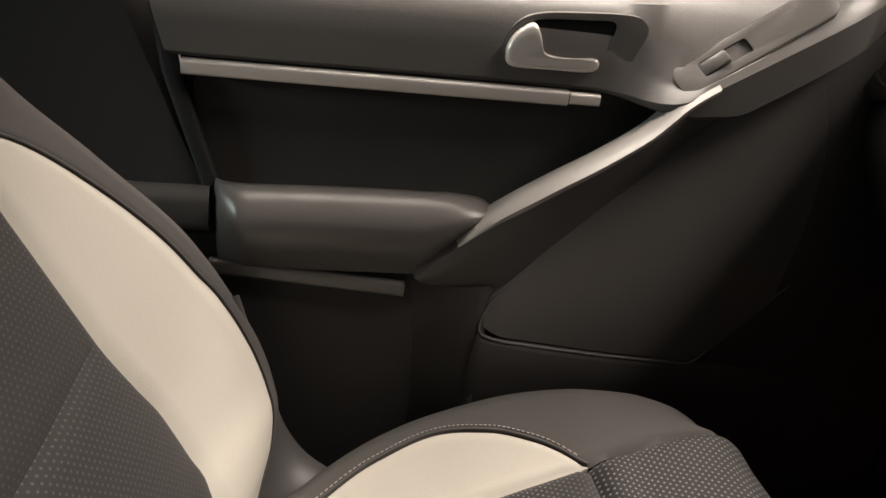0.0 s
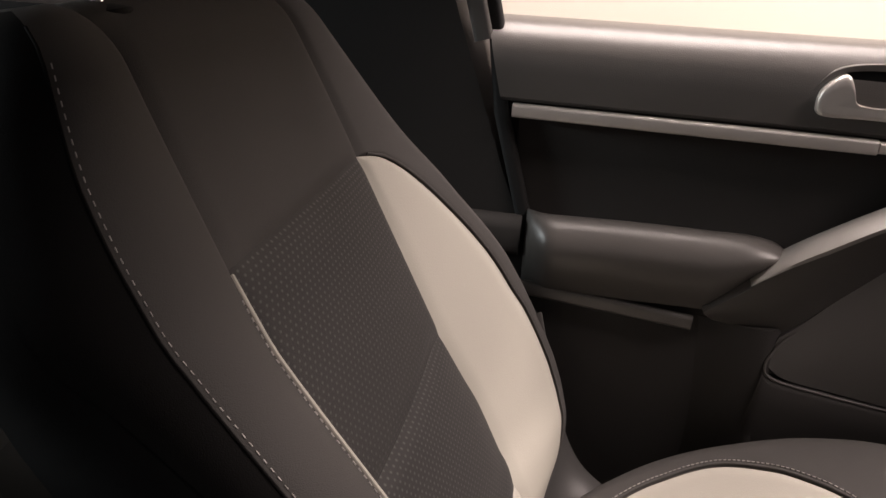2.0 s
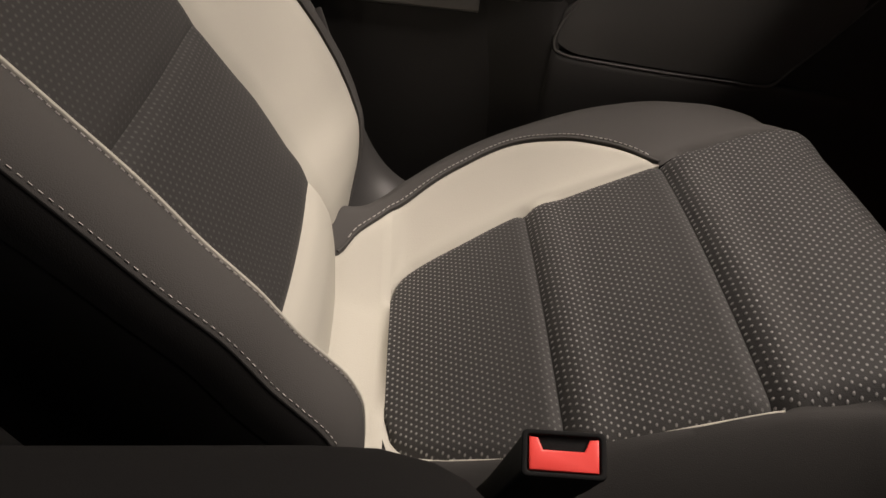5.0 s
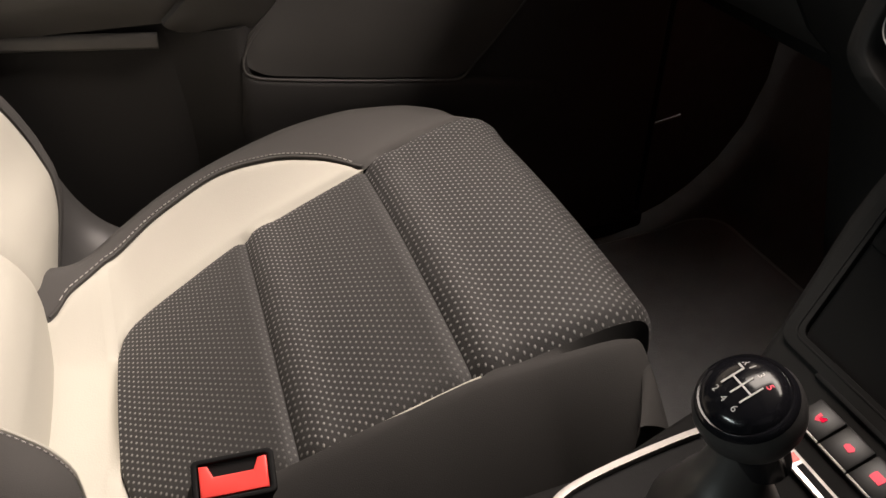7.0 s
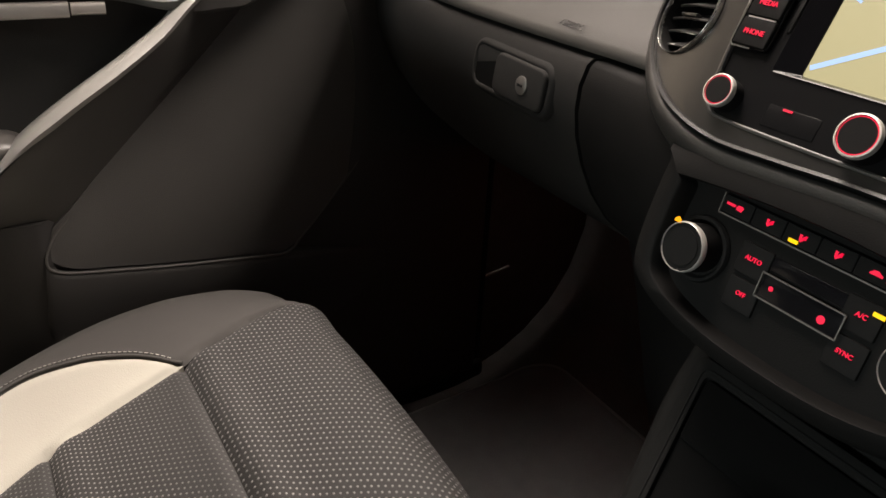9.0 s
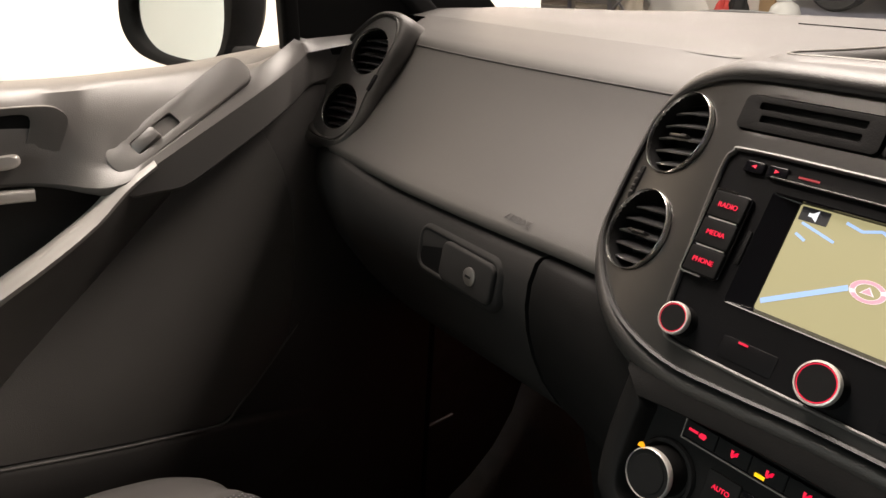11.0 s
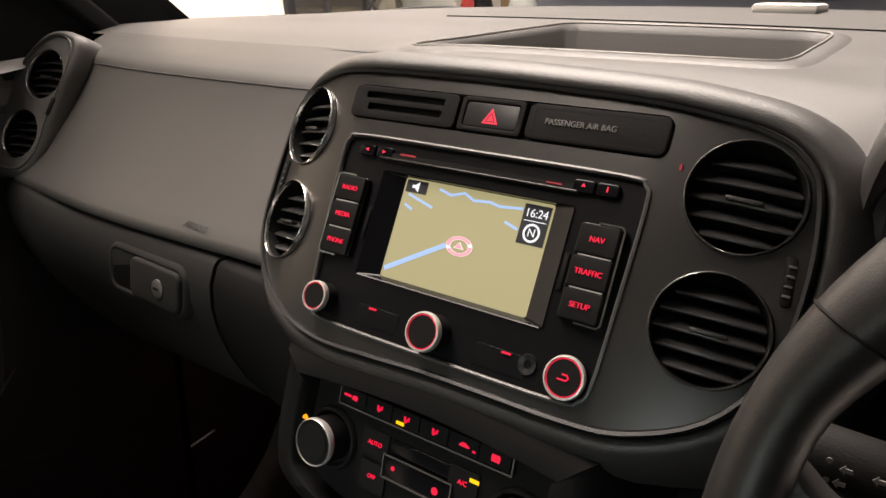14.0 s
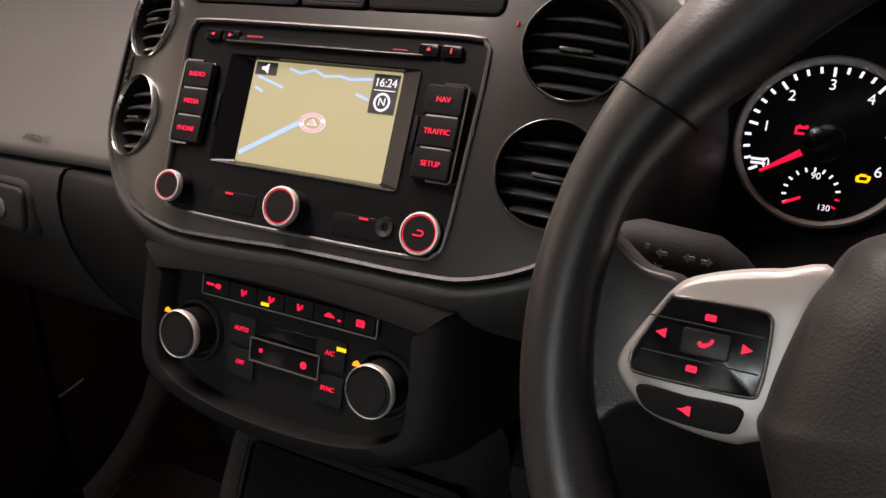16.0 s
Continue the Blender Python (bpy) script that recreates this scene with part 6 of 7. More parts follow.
SYM = {
    "screen": [(-0.002, -0.0015), (0.003, -0.0022), (0.0045, 0.001), (0.003, 0.0026), (-0.001, 0.0024), (-0.0025, 0.0005)],
    "person": [(-0.003, 0.003), (-0.0005, 0.0028), (-0.001, 0.0), (0.003, -0.0005), (0.0035, 0.003), (0.002, 0.003), (0.0015, -0.001), (-0.001, -0.0032), (-0.0025, -0.0015)],
    "car": [(-0.005, -0.0015), (0.005, -0.0015), (0.005, 0.0), (0.003, 0.0008), (0.001, 0.0022), (-0.0025, 0.002), (-0.004, 0.0004), (-0.005, 0.0)],
    "heat": [(-0.0038, -0.003), (0.0038, -0.003), (0.0042, 0.001), (0.0035, 0.003), (-0.0035, 0.003), (-0.0042, 0.001)],
}
for i, kind in enumerate(("screen", "person", "person", "person", "car", "heat")):
    x = -0.0587 + 0.02294 * i
    key = part("key", plate(rrect(0.0221, 0.0110, 0.0008, 2, x, 0.0350), 0.0008, 0.0018, CK, 0.0004), M_BLACK, strip, "black key with red symbol")
    part("key_symbol", plate([(u * 0.75, w * 0.75) for u, w in SYM[kind]], 0.0019, 0.0023, CK @ T(x + 0.001, 0.0350)), M_RED, key)
    if i == 0:
        part("key_symbol", box((0.0065, 0.0016, 0.0004), 0, CK @ T(x - 0.005, 0.0356, 0.0021)), M_RED, key)
part("lit_bar", box((0.0062, 0.0022, 0.0006), 0, CK @ T(-0.0165, 0.0315, 0.0022)), M_YELLOW, strip, "lit yellow bar")
part("mark", box((0.0022, 0.0012, 0.0005), 0, CK @ T(0.0415, 0.0333, 0.0021)), M_RED, strip)
for x in (-0.0755, 0.0765):
    dial(CM @ T(x, 0.0005, -0.015), 0.0165, 0.0205, False, clim, "temperature_knob", "black temperature knob with silver ring")
    part("knob_seat", lathe([(0.0175, -0.0025), (0.0195, 0.0006), (0.0215, 0.0006), (0.0225, -0.002)], 40, CK @ T(x, 0.0, 0)), M_BLACK, clim)
    part("amber_mark", plate([(-0.0028, -0.0016), (0.0028, -0.0016), (0.0022, 0.0008), (0.0, 0.0022), (-0.0022, 0.0008)], 0.0, 0.0004, CM @ T(x - 0.0102, 0.0152, 0.0046)), M_AMBER, clim, "amber lit mark")
for w, x, y, h in (("AUTO", -0.0362, 0.0100, 0.0043), ("OFF", -0.0352, -0.0128, 0.0040), ("A/C", 0.0355, 0.0105, 0.0043), ("SYNC", 0.0362, -0.0128, 0.0041)):
    key = part("key", plate(rrect(0.0225, 0.0200, 0.0012, 2, x, y - 0.001), -0.004, -0.0008, CK, 0.0006), M_BLACK, clim, "black key with red lettering")
    letters(w, h, CK @ T(x, y, -0.0004), M_RED, key)
part("lit_bar", box((0.0068, 0.0024, 0.0006), 0, CK @ T(0.0440, 0.0148, -0.0002)), M_YELLOW, clim, "lit yellow bar")
fan = part("fan_key", plate(rrect(0.0530, 0.0148, 0.001, 2, 0.0015, -0.0008), -0.004, 0.0002, CK, 0.0004), M_GLOSS, clim, "framed gloss black fan key")
part("frame", line2([(-0.0262, 0.007), (0.0290, 0.007), (0.0290, -0.0085), (-0.0262, -0.0085), (-0.0262, 0.0076)], 0.0008, 0.0014, CK), M_FRAME, fan, "thin satin frame")
part("fan_symbol", plate(circle(0.0016, 10), 0.0004, 0.0007, CK @ T(-0.0178, -0.0003)), M_RED, fan)
part("fan_symbol", plate(circle(0.0026, 10), 0.0004, 0.0007, CK @ T(0.0170, -0.0020)), M_RED, fan)
part("blank_key", plate(rrect(0.052, 0.0085, 0.001, 2, 0.0015, 0.0135), -0.004, -0.0010, CK, 0.0004), M_GLOSS, clim)

# ---- lower console ----
cons = thing("lower_console", "dark grey tunnel console with open bin and gear lever plate", "console", (0, 0.5, -0.12))
CTOP = [(-0.30, 0.20), (0.20, 0.225), (0.40, 0.245), (0.56, 0.258), (0.60, 0.268), (0.63, 0.281), (0.66, 0.298), (0.70, 0.326), (0.75, 0.364), (0.79, 0.395), (0.82, 0.42)]
rows = []
for y in steps(-0.30, 0.82, 0.02):
    z = ease(CTOP, y)
    w = ease([(-0.3, 0.10), (0.4, 0.088), (0.62, 0.082), (0.82, 0.108)], y)
    v = ease([(-0.3, 0.09), (0.2, 0.05), (0.40, 0.022), (0.47, 0.020), (0.56, 0.036), (0.63, 0.050), (0.69, 0.078), (0.755, 0.108), (0.82, 0.125)], y)
    rows.append([(-v - 0.030, y, -0.12), (-v - 0.020, y, 0.02), (-v - 0.008, y, z - 0.07), (-v - 0.002, y, z - 0.014), (-v + 0.002, y, z - 0.004), (-v + 0.007, y, z), (w - 0.014, y, z), (w - 0.004, y, z - 0.004), (w + 0.003, y, z - 0.018), (w + 0.012, y, z - 0.07), (w + 0.040, y, 0.02), (w + 0.055, y, -0.12)])
part("tunnel", loft(rows, False, True), M_TUNNEL, cons, "dark grey console body", 40)
bu = Vector((0, 0.10, 0.076)).normalized()
BM_ = basis((0.0, 0.716, 0.3405), (1, 0, 0), tuple(bu))


def rounded(pts, r):
    """A polygon with its corners rounded."""
    out = []
    for i, p in enumerate(pts):
        p, a, b = Vector(p), Vector(pts[i - 1]), Vector(pts[(i + 1) % len(pts)])
        q0, q1 = p + (a - p).normalized() * r, p + (b - p).normalized() * r
        out += [tuple(q0 * (1 - t) ** 2 + p * 2 * t * (1 - t) + q1 * t * t) for t in np.linspace(0, 1, 6)]
    return out


BIN = [(0.086, -0.072), (0.092, 0.0565), (-0.083, 0.0565), (-0.042, -0.072)]
part("bin_frame", plate(rounded([(0.098, -0.084), (0.104, 0.068), (-0.099, 0.068), (-0.053, -0.084)], 0.012), -0.004, 0.006, BM_, 0.002, [rounded(BIN, 0.008)]), M_TUNNEL, cons, "dark bin frame")
part("bin_seam", sweep([BM_ @ Vector((x, y, 0.006)) for x, y in rounded([(0.090, -0.076), (0.096, 0.0605), (-0.088, 0.0605), (-0.046, -0.076)], 0.009)], circle(0.0009, 6), up=tuple(bu.cross(Vector((1, 0, 0)))), closed=True), M_BLACK, cons)
# floor lies just under the frame; its black paints the shade of a deep bin
part("bin_floor", plate(rounded([(x * 0.999, y * 0.999) for x, y in BIN], 0.008), -0.002, 0.0008, BM_), M_BIN, cons, "shallow bin floor, blackened for the shade of depth")
part("bin_lid", plate(rounded([(0.089, 0.006), (0.0905, 0.055), (-0.081, 0.055), (-0.066, 0.006)], 0.005), 0.002, 0.0035, BM_, 0.001), M_BIN, cons, "folded bin lid")
part("tunnel_front", boxat(-0.135, 0.135, 0.815, 1.215, -0.12, 0.385, 0.02), M_TUNNEL, cons, "dark tunnel under the dashboard")
# button row behind the bin
for i in range(4):
    x = 0.016 + 0.0245 * i
    key = part("console_key", box((0.0235, 0.022, 0.010), 0.0015, pose(x, 0.6285, 0.2805, 24, 0, 0)), M_SATIN, cons, "satin black key with red symbol")
    part("key_edge", box((0.0238, 0.002, 0.003), 0.0006, pose(x, 0.6165, 0.2785, 24, 0, 0)), M_FRAME, key)
    part("key_symbol", plate(SYM[("person", "screen", "heat", "car")[i]], 0, 0.0005, pose(x, 0.6265, 0.2853, 24, 0, 0)), M_RED, key)
for i in range(2):
    part("card_slot", box((0.085, 0.005, 0.006), 0.0015, pose(0.030, 0.6465 + 0.0095 * i, 0.2915 + 0.0055 * i, 30, 0, 0)), M_BLACK, cons)
# gear lever plate and lever
plate_o = smooth_loop([(-0.016, 0.595), (-0.016, 0.55), (-0.008, 0.48), (0.002, 0.445), (0.024, 0.425), (0.075, 0.425), (0.092, 0.445), (0.098, 0.52), (0.098, 0.595), (0.09, 0.603), (-0.012, 0.603)], 5)
inner_o = smooth_loop([(-0.0115, 0.593), (-0.0115, 0.55), (-0.0038, 0.482), (0.0058, 0.448), (0.026, 0.4295), (0.0725, 0.4295), (0.088, 0.4475), (0.0935, 0.52), (0.0935, 0.593), (0.0875, 0.599), (-0.0095, 0.599)], 5)
part("gear_frame", plate(plate_o, 0.235, 0.2665, Matrix(), 0.0015, [inner_o]), M_FRAME, cons, "satin silver gear lever frame")
part("gear_plate", plate(inner_o, 0.24, 0.262, Matrix()), M_BLACK, cons, "black gear lever plate")
lever = thing("gear_lever", "black gear lever with glossy ball knob and leather boot", "gear lever", (0.045, 0.525, 0.262))
part("boot", lathe([(0.042, 0.0), (0.041, 0.008), (0.034, 0.018), (0.030, 0.030), (0.022, 0.045), (0.017, 0.062), (0.015, 0.075)], 32, T(0.048, 0.530, 0.262)), M_LEATHER, lever, "black leather boot")
km = basis((0.058, 0.514, 0.377), (1, 0, 0), (0.0, 0.90, 0.44))
part("lever_collar", lathe([(0, -0.052), (0.014, -0.052), (0.0145, -0.02), (0.018, -0.014)], 28, km), M_GLOSS, lever, "gloss black collar")
part("knob", lathe([(0.0, -0.024), (0.014, -0.023), (0.021, -0.015), (0.0262, -0.003), (0.0268, 0.004), (0.0262, 0.009), (0.0245, 0.0125)], 44, km), M_LEATHER, lever, "black knob")
part("knob_ring", lathe([(0.0246, 0.0122), (0.0240, 0.0145), (0.0222, 0.0160), (0.0212, 0.0158)], 44, km), M_GLOSS, lever, "gloss black ring")
cap = part("knob_cap", lathe([(0.0214, 0.0150), (0.0200, 0.0180), (0.016, 0.0212), (0.009, 0.0238), (0.0, 0.0246)], 44, km), M_GLOSS, lever, "gloss black domed cap")
bm = line2([(-0.007, 0.0), (0.0075, 0.0)], 0.0009, 0.0004, km @ T(0, 0, 0.0244))
for x in (-0.007, 0.0, 0.007):
    line2([(x, 0.0065), (x, -0.0065)], 0.0009, 0.0004, km @ T(0, 0, 0.0243), bm)
line2([(-0.007, 0.0065), (-0.0115, 0.0065)], 0.0009, 0.0004, km @ T(0, 0, 0.0228), bm)
part("shift_gate", bm, M_PRINT, cap, "printed shift pattern")
for w, x, y in (("R", -0.0105, 0.0095), ("1", -0.006, 0.0100), ("3", 0.0005, 0.0100), ("5", 0.0075, 0.0095), ("2", -0.007, -0.0100), ("4", 0.0, -0.0105), ("6", 0.007, -0.0098)):
    r2 = x * x + y * y
    letters(w, 0.0052, km @ T(x, y, 0.0249 - 17 * r2) @ Matrix.Rotation(-y * 32, 4, "X") @ Matrix.Rotation(x * 32, 4, "Y"), M_RED if w == "5" else M_PRINT, cap, "shift_number")
part("badge_strip", box((0.052, 0.011, 0.003), 0.001, pose(0.045, 0.5985, 0.272, 10, 0, 0)), M_SILVER, cons, "silver badge strip")
part("badge_bar", box((0.030, 0.0045, 0.0006), 0, pose(0.050, 0.5985, 0.2738, 10, 0, 0)), M_LOWER, cons)
part("badge_dot", box((0.006, 0.005, 0.0006), 0, pose(0.029, 0.5985, 0.2738, 10, 0, 0)), M_BUCKLE, cons)
# centre armrest
rows = []
for y in (-0.30, -0.2, -0.1, 0.0, 0.08, 0.12, 0.15, 0.18, 0.205, 0.220, 0.228, 0.230):
    k = math.sqrt(max(0.03, 1 - max(0, (y - 0.16) / 0.071) ** 2)) if y > 0.16 else 1
    rows.append([(0.070 + 0.075 * np.sign(math.cos(a)) * abs(math.cos(a)) ** 0.45 * (0.75 + 0.25 * k), y, 0.335 + 0.045 * np.sign(math.sin(a)) * abs(math.sin(a)) ** 0.5 * k) for a in np.linspace(0, 2 * math.pi, 36, endpoint=False)])
arm = part("armrest", loft(rows, True, True), M_SHELL, cons, "dark padded cloth armrest", 60)
part("hinge", boxat(-0.02, 0.09, -0.32, -0.10, 0.20, 0.33, 0.02), M_BLACK, arm)
# seat belt buckle
buck = thing("belt_buckle", "black seat belt buckle with red release button", "buckle", (-0.02, 0.25, 0.2))
bk = basis((-0.014, 0.268, 0.342), (0.10, 0.99, 0.02), (-0.88, 0.08, 0.46))
part("buckle_body", loft([[bk @ Vector((x * k, y * k, h)) + Vector((0.25 * max(0, -h - 0.01), -0.45 * max(0, -h - 0.01), 0)) for x, y in rrect(0.041, 0.023, 0.004, 4)] for k, h in ((0.97, 0.0), (1.0, -0.003), (0.97, -0.02), (0.80, -0.055), (0.70, -0.10), (0.6, -0.16))], True, True), M_BLACK, buck, "black plastic buckle shell")
part("collar", plate(rrect(0.041, 0.023, 0.003, 4), -0.002, 0.0026, bk, 0.0010, [rrect(0.0350, 0.0175, 0.0015, 3)]), M_BLACK, buck, "black collar round the button")
part("release_button", plate([(-0.0170, 0.0080), (-0.0125, 0.0076), (-0.0100, 0.0018), (0.0100, 0.0018), (0.0125, 0.0076), (0.0170, 0.0080), (0.0168, -0.0082), (-0.0168, -0.0082)], -0.004, 0.0022, bk, 0.0010), M_BUCKLE, buck, "red release button")
part("tongue_slot", plate(rrect(0.0345, 0.0170, 0.001, 2), -0.003, -0.0006, bk), M_BLACK, buck)

# ---- driver's side: cluster, hood, wheel ----
DX = 0.372
clus = thing("instrument_cluster", "black instrument cluster with lit rev counter", "instrument cluster", (DX, 0.9, 0.6))
IM = basis((0.284, 0.897, 0.633), (1, 0, 0), (0, 0.30, 0.954))
part("cluster_face", box((0.32, 0.14, 0.01), 0.004, IM @ T(0.088, 0, -0.008)), M_BLACK, clus, "matt black cluster face")
RD = 0.0495
dialp = part("rev_counter", lathe([(0, -0.001), (RD, -0.001)], 64, IM), M_GLOSS, clus, "black rev counter dial")
part("dial_ring", lathe([(RD - 0.001, -0.001), (RD, 0.004), (RD + 0.002, 0.0055), (RD + 0.0035, 0.004), (RD + 0.004, -0.002)], 64, IM), M_SILVER, dialp, "satin dial ring")
for i in range(25):
    a = radians(208 - 232 * i / 24)
    r = RD - (0.006 if i % 4 == 0 else 0.0045)
    part("tick", box((0.0056 if i % 4 == 0 else 0.0040, 0.0017, 0.0004), 0, IM @ Matrix.Rotation(a, 4, "Z") @ T(r, 0, 0.0)), M_RED if i > 22 else M_WHITEGLOW, dialp)
for i, w in enumerate("0123456"):
    a = radians(208 - 232 * i / 6)
    letters(w, 0.0092, IM @ T((RD - 0.0140) * math.cos(a), (RD - 0.0140) * math.sin(a), 0.0), M_WHITEGLOW, dialp, "dial_number", 0.0002)
part("unit_bar", box((0.009, 0.0016, 0.0003), 0, IM @ T(-0.036, -0.0145, 0)), M_WHITEGLOW, dialp)
part("unit_bar", box((0.009, 0.0016, 0.0003), 0, IM @ T(-0.036, -0.0170, 0)), M_WHITEGLOW, dialp)
a = radians(213)
part("needle", loft([[IM @ Matrix.Rotation(a, 4, "Z") @ Vector(p) for p in q] for q in (((0.014, -0.0022, 0.004), (0.014, 0.0022, 0.004), (0.014, 0, 0.006)), ((RD - 0.009, -0.0009, 0.003), (RD - 0.009, 0.0009, 0.003), (RD - 0.009, 0, 0.004)))], True, True), M_RED, dialp, "lit red needle")
part("needle_hub", lathe([(0.0125, 0.002), (0.0125, 0.007), (0.0118, 0.0078), (0.0108, 0.0074), (0, 0.0074)], 36, IM), M_GLOSS, dialp)
sm2 = IM @ T(-0.002, -0.0325, 0)
sub = part("temperature_gauge", lathe([(0, 0.0), (0.0180, 0.0002), (0.0186, 0.0016), (0.0194, 0.0004)], 44, sm2), M_GLOSS, dialp, "small temperature gauge")
for i in range(13):
    a = radians(205 - 230 * i / 12)
    part("tick", box((0.0028, 0.0012, 0.0003), 0, sm2 @ Matrix.Rotation(a, 4, "Z") @ T(0.0154, 0, 0.0006)), M_RED if i > 10 else M_WHITEGLOW, sub)
letters("90", 0.0058, sm2 @ T(0.001, 0.0115, 0.0006), M_WHITEGLOW, sub, "dial_number", 0.0002)
letters("130", 0.0052, sm2 @ T(0.0085, -0.0075, 0.0006), M_WHITEGLOW, sub, "dial_number", 0.0002)
a = radians(207)
part("needle", line2([(0.006 * math.cos(a), 0.006 * math.sin(a)), (0.017 * math.cos(a), 0.017 * math.sin(a))], 0.0018, 0.001, sm2 @ T(0, 0, 0.001)), M_RED, sub)
part("needle_hub", lathe([(0.0052, 0.0012), (0.0052, 0.003), (0, 0.003)], 24, sm2), M_GLOSS, sub)
part("battery_light", plate([(-0.0065, -0.0045), (0.0065, -0.0045), (0.0065, 0.0035), (0.004, 0.0035), (0.004, 0.0048), (0.002, 0.0048), (0.002, 0.0035), (-0.002, 0.0035), (-0.002, 0.0048), (-0.004, 0.0048), (-0.004, 0.0035), (-0.0065, 0.0035)], 0.0, 0.0004, IM @ T(-0.0135, 0.0065) @ Matrix.Scale(0.68, 4), 0, [rrect(0.0085, 0.0032, 0.0005, 1, 0, -0.0007)]), M_RED, dialp, "lit red battery symbol")
part("engine_light", plate([(-0.0055, -0.004), (0.0045, -0.004), (0.0065, -0.001), (0.0065, 0.003), (0.003, 0.003), (0.002, 0.0045), (-0.003, 0.0045), (-0.004, 0.003), (-0.0065, 0.002), (-0.0065, -0.002)], 0.0, 0.0004, IM @ T(0.0250, -0.0190) @ Matrix.Scale(0.62, 4), 0, [rrect(0.007, 0.0035, 0.001, 2)]), M_YELLOW, dialp, "lit yellow engine symbol")
hood = thing("cluster_hood", "grained black hood over the instruments", "hood", (DX, 0.9, 0.7))
LIP = smooth_line([(-0.170, 0.640, 0), (-0.168, 0.690, 0), (-0.160, 0.725, 0), (-0.145, 0.743, 0), (-0.115, 0.757, 0), (-0.07, 0.768, 0), (0.0, 0.773, 0), (0.07, 0.768, 0), (0.115, 0.757, 0), (0.145, 0.743, 0), (0.160, 0.725, 0), (0.168, 0.690, 0), (0.170, 0.640, 0)], 4)


def hood_row(k, y, dz):
    """The lip's outline scaled about the cluster's centre."""
    return [(DX + p.x * k, y + 0.02 * (0.773 - p.y) / 0.1, 0.64 + (p.y - 0.64) * k + dz) for p in LIP]


part("hood_shell", loft([hood_row(*r) for r in ((0.95, 0.803, -0.001), (0.955, 0.797, 0.0), (0.975, 0.792, 0.0), (1.0, 0.795, 0.001), (1.02, 0.805, 0.002), (1.035, 0.83, 0.003), (1.045, 0.87, 0.002), (1.04, 0.93, -0.002), (1.02, 1.00, -0.010), (0.98, 1.06, -0.03))]), M_PAD, hood, "grained padded hood", 60)
part("hood_lining", loft([hood_row(*r) for r in ((0.952, 0.801, -0.001), (0.94, 0.82, -0.002), (0.92, 0.86, -0.006), (0.90, 0.92, -0.012))]), M_BLACK, hood, "matt black hood lining", 60)
part("driver_dash", loft([[(x, y, z) for x in np.linspace(0.185, 0.72, 9)] for y, z in ((0.93, 0.70), (0.90, 0.575), (0.80, 0.565), (0.77, 0.54), (0.76, 0.48), (0.79, 0.40), (0.86, 0.34), (0.95, 0.33))]), M_LOWER, dash, "dark lower driver dash")

wheel = thing("steering_wheel", "black leather steering wheel with silver spokes and red-lit keys", "steering wheel", (DX, 0.63, 0.62))
WM = basis((0.380, 0.604, 0.632), (1, 0, 0), (0, 0.342, 0.940))
nrm = WM.to_3x3() @ Vector((0, 0, 1))
GRIP = [(-90, 0.0160), (-50, 0.0162), (-22, 0.0150), (-8, 0.0128), (15, 0.0120), (26, 0.0145), (38, 0.0178), (55, 0.0180), (90, 0.0165)]
rows = []
for a in np.linspace(0, 2 * math.pi, 120, endpoint=False):
    w = ease(GRIP, math.degrees(math.asin(max(-1.0, min(1.0, math.sin(a))))))
    c = 0.1742 - w
    rows.append([WM @ Vector(((c + w * math.cos(b)) * math.cos(a), (c + w * math.cos(b)) * math.sin(a), (w * 1.08) * math.sin(b))) for b in np.linspace(0, 2 * math.pi, 20, endpoint=False)])
bm = loft(rows + [rows[0]], True)
bmesh.ops.remove_doubles(bm, verts=bm.verts, dist=1e-6)
part("rim", bm, M_LEATHER, wheel, "black leather wheel rim", 60)
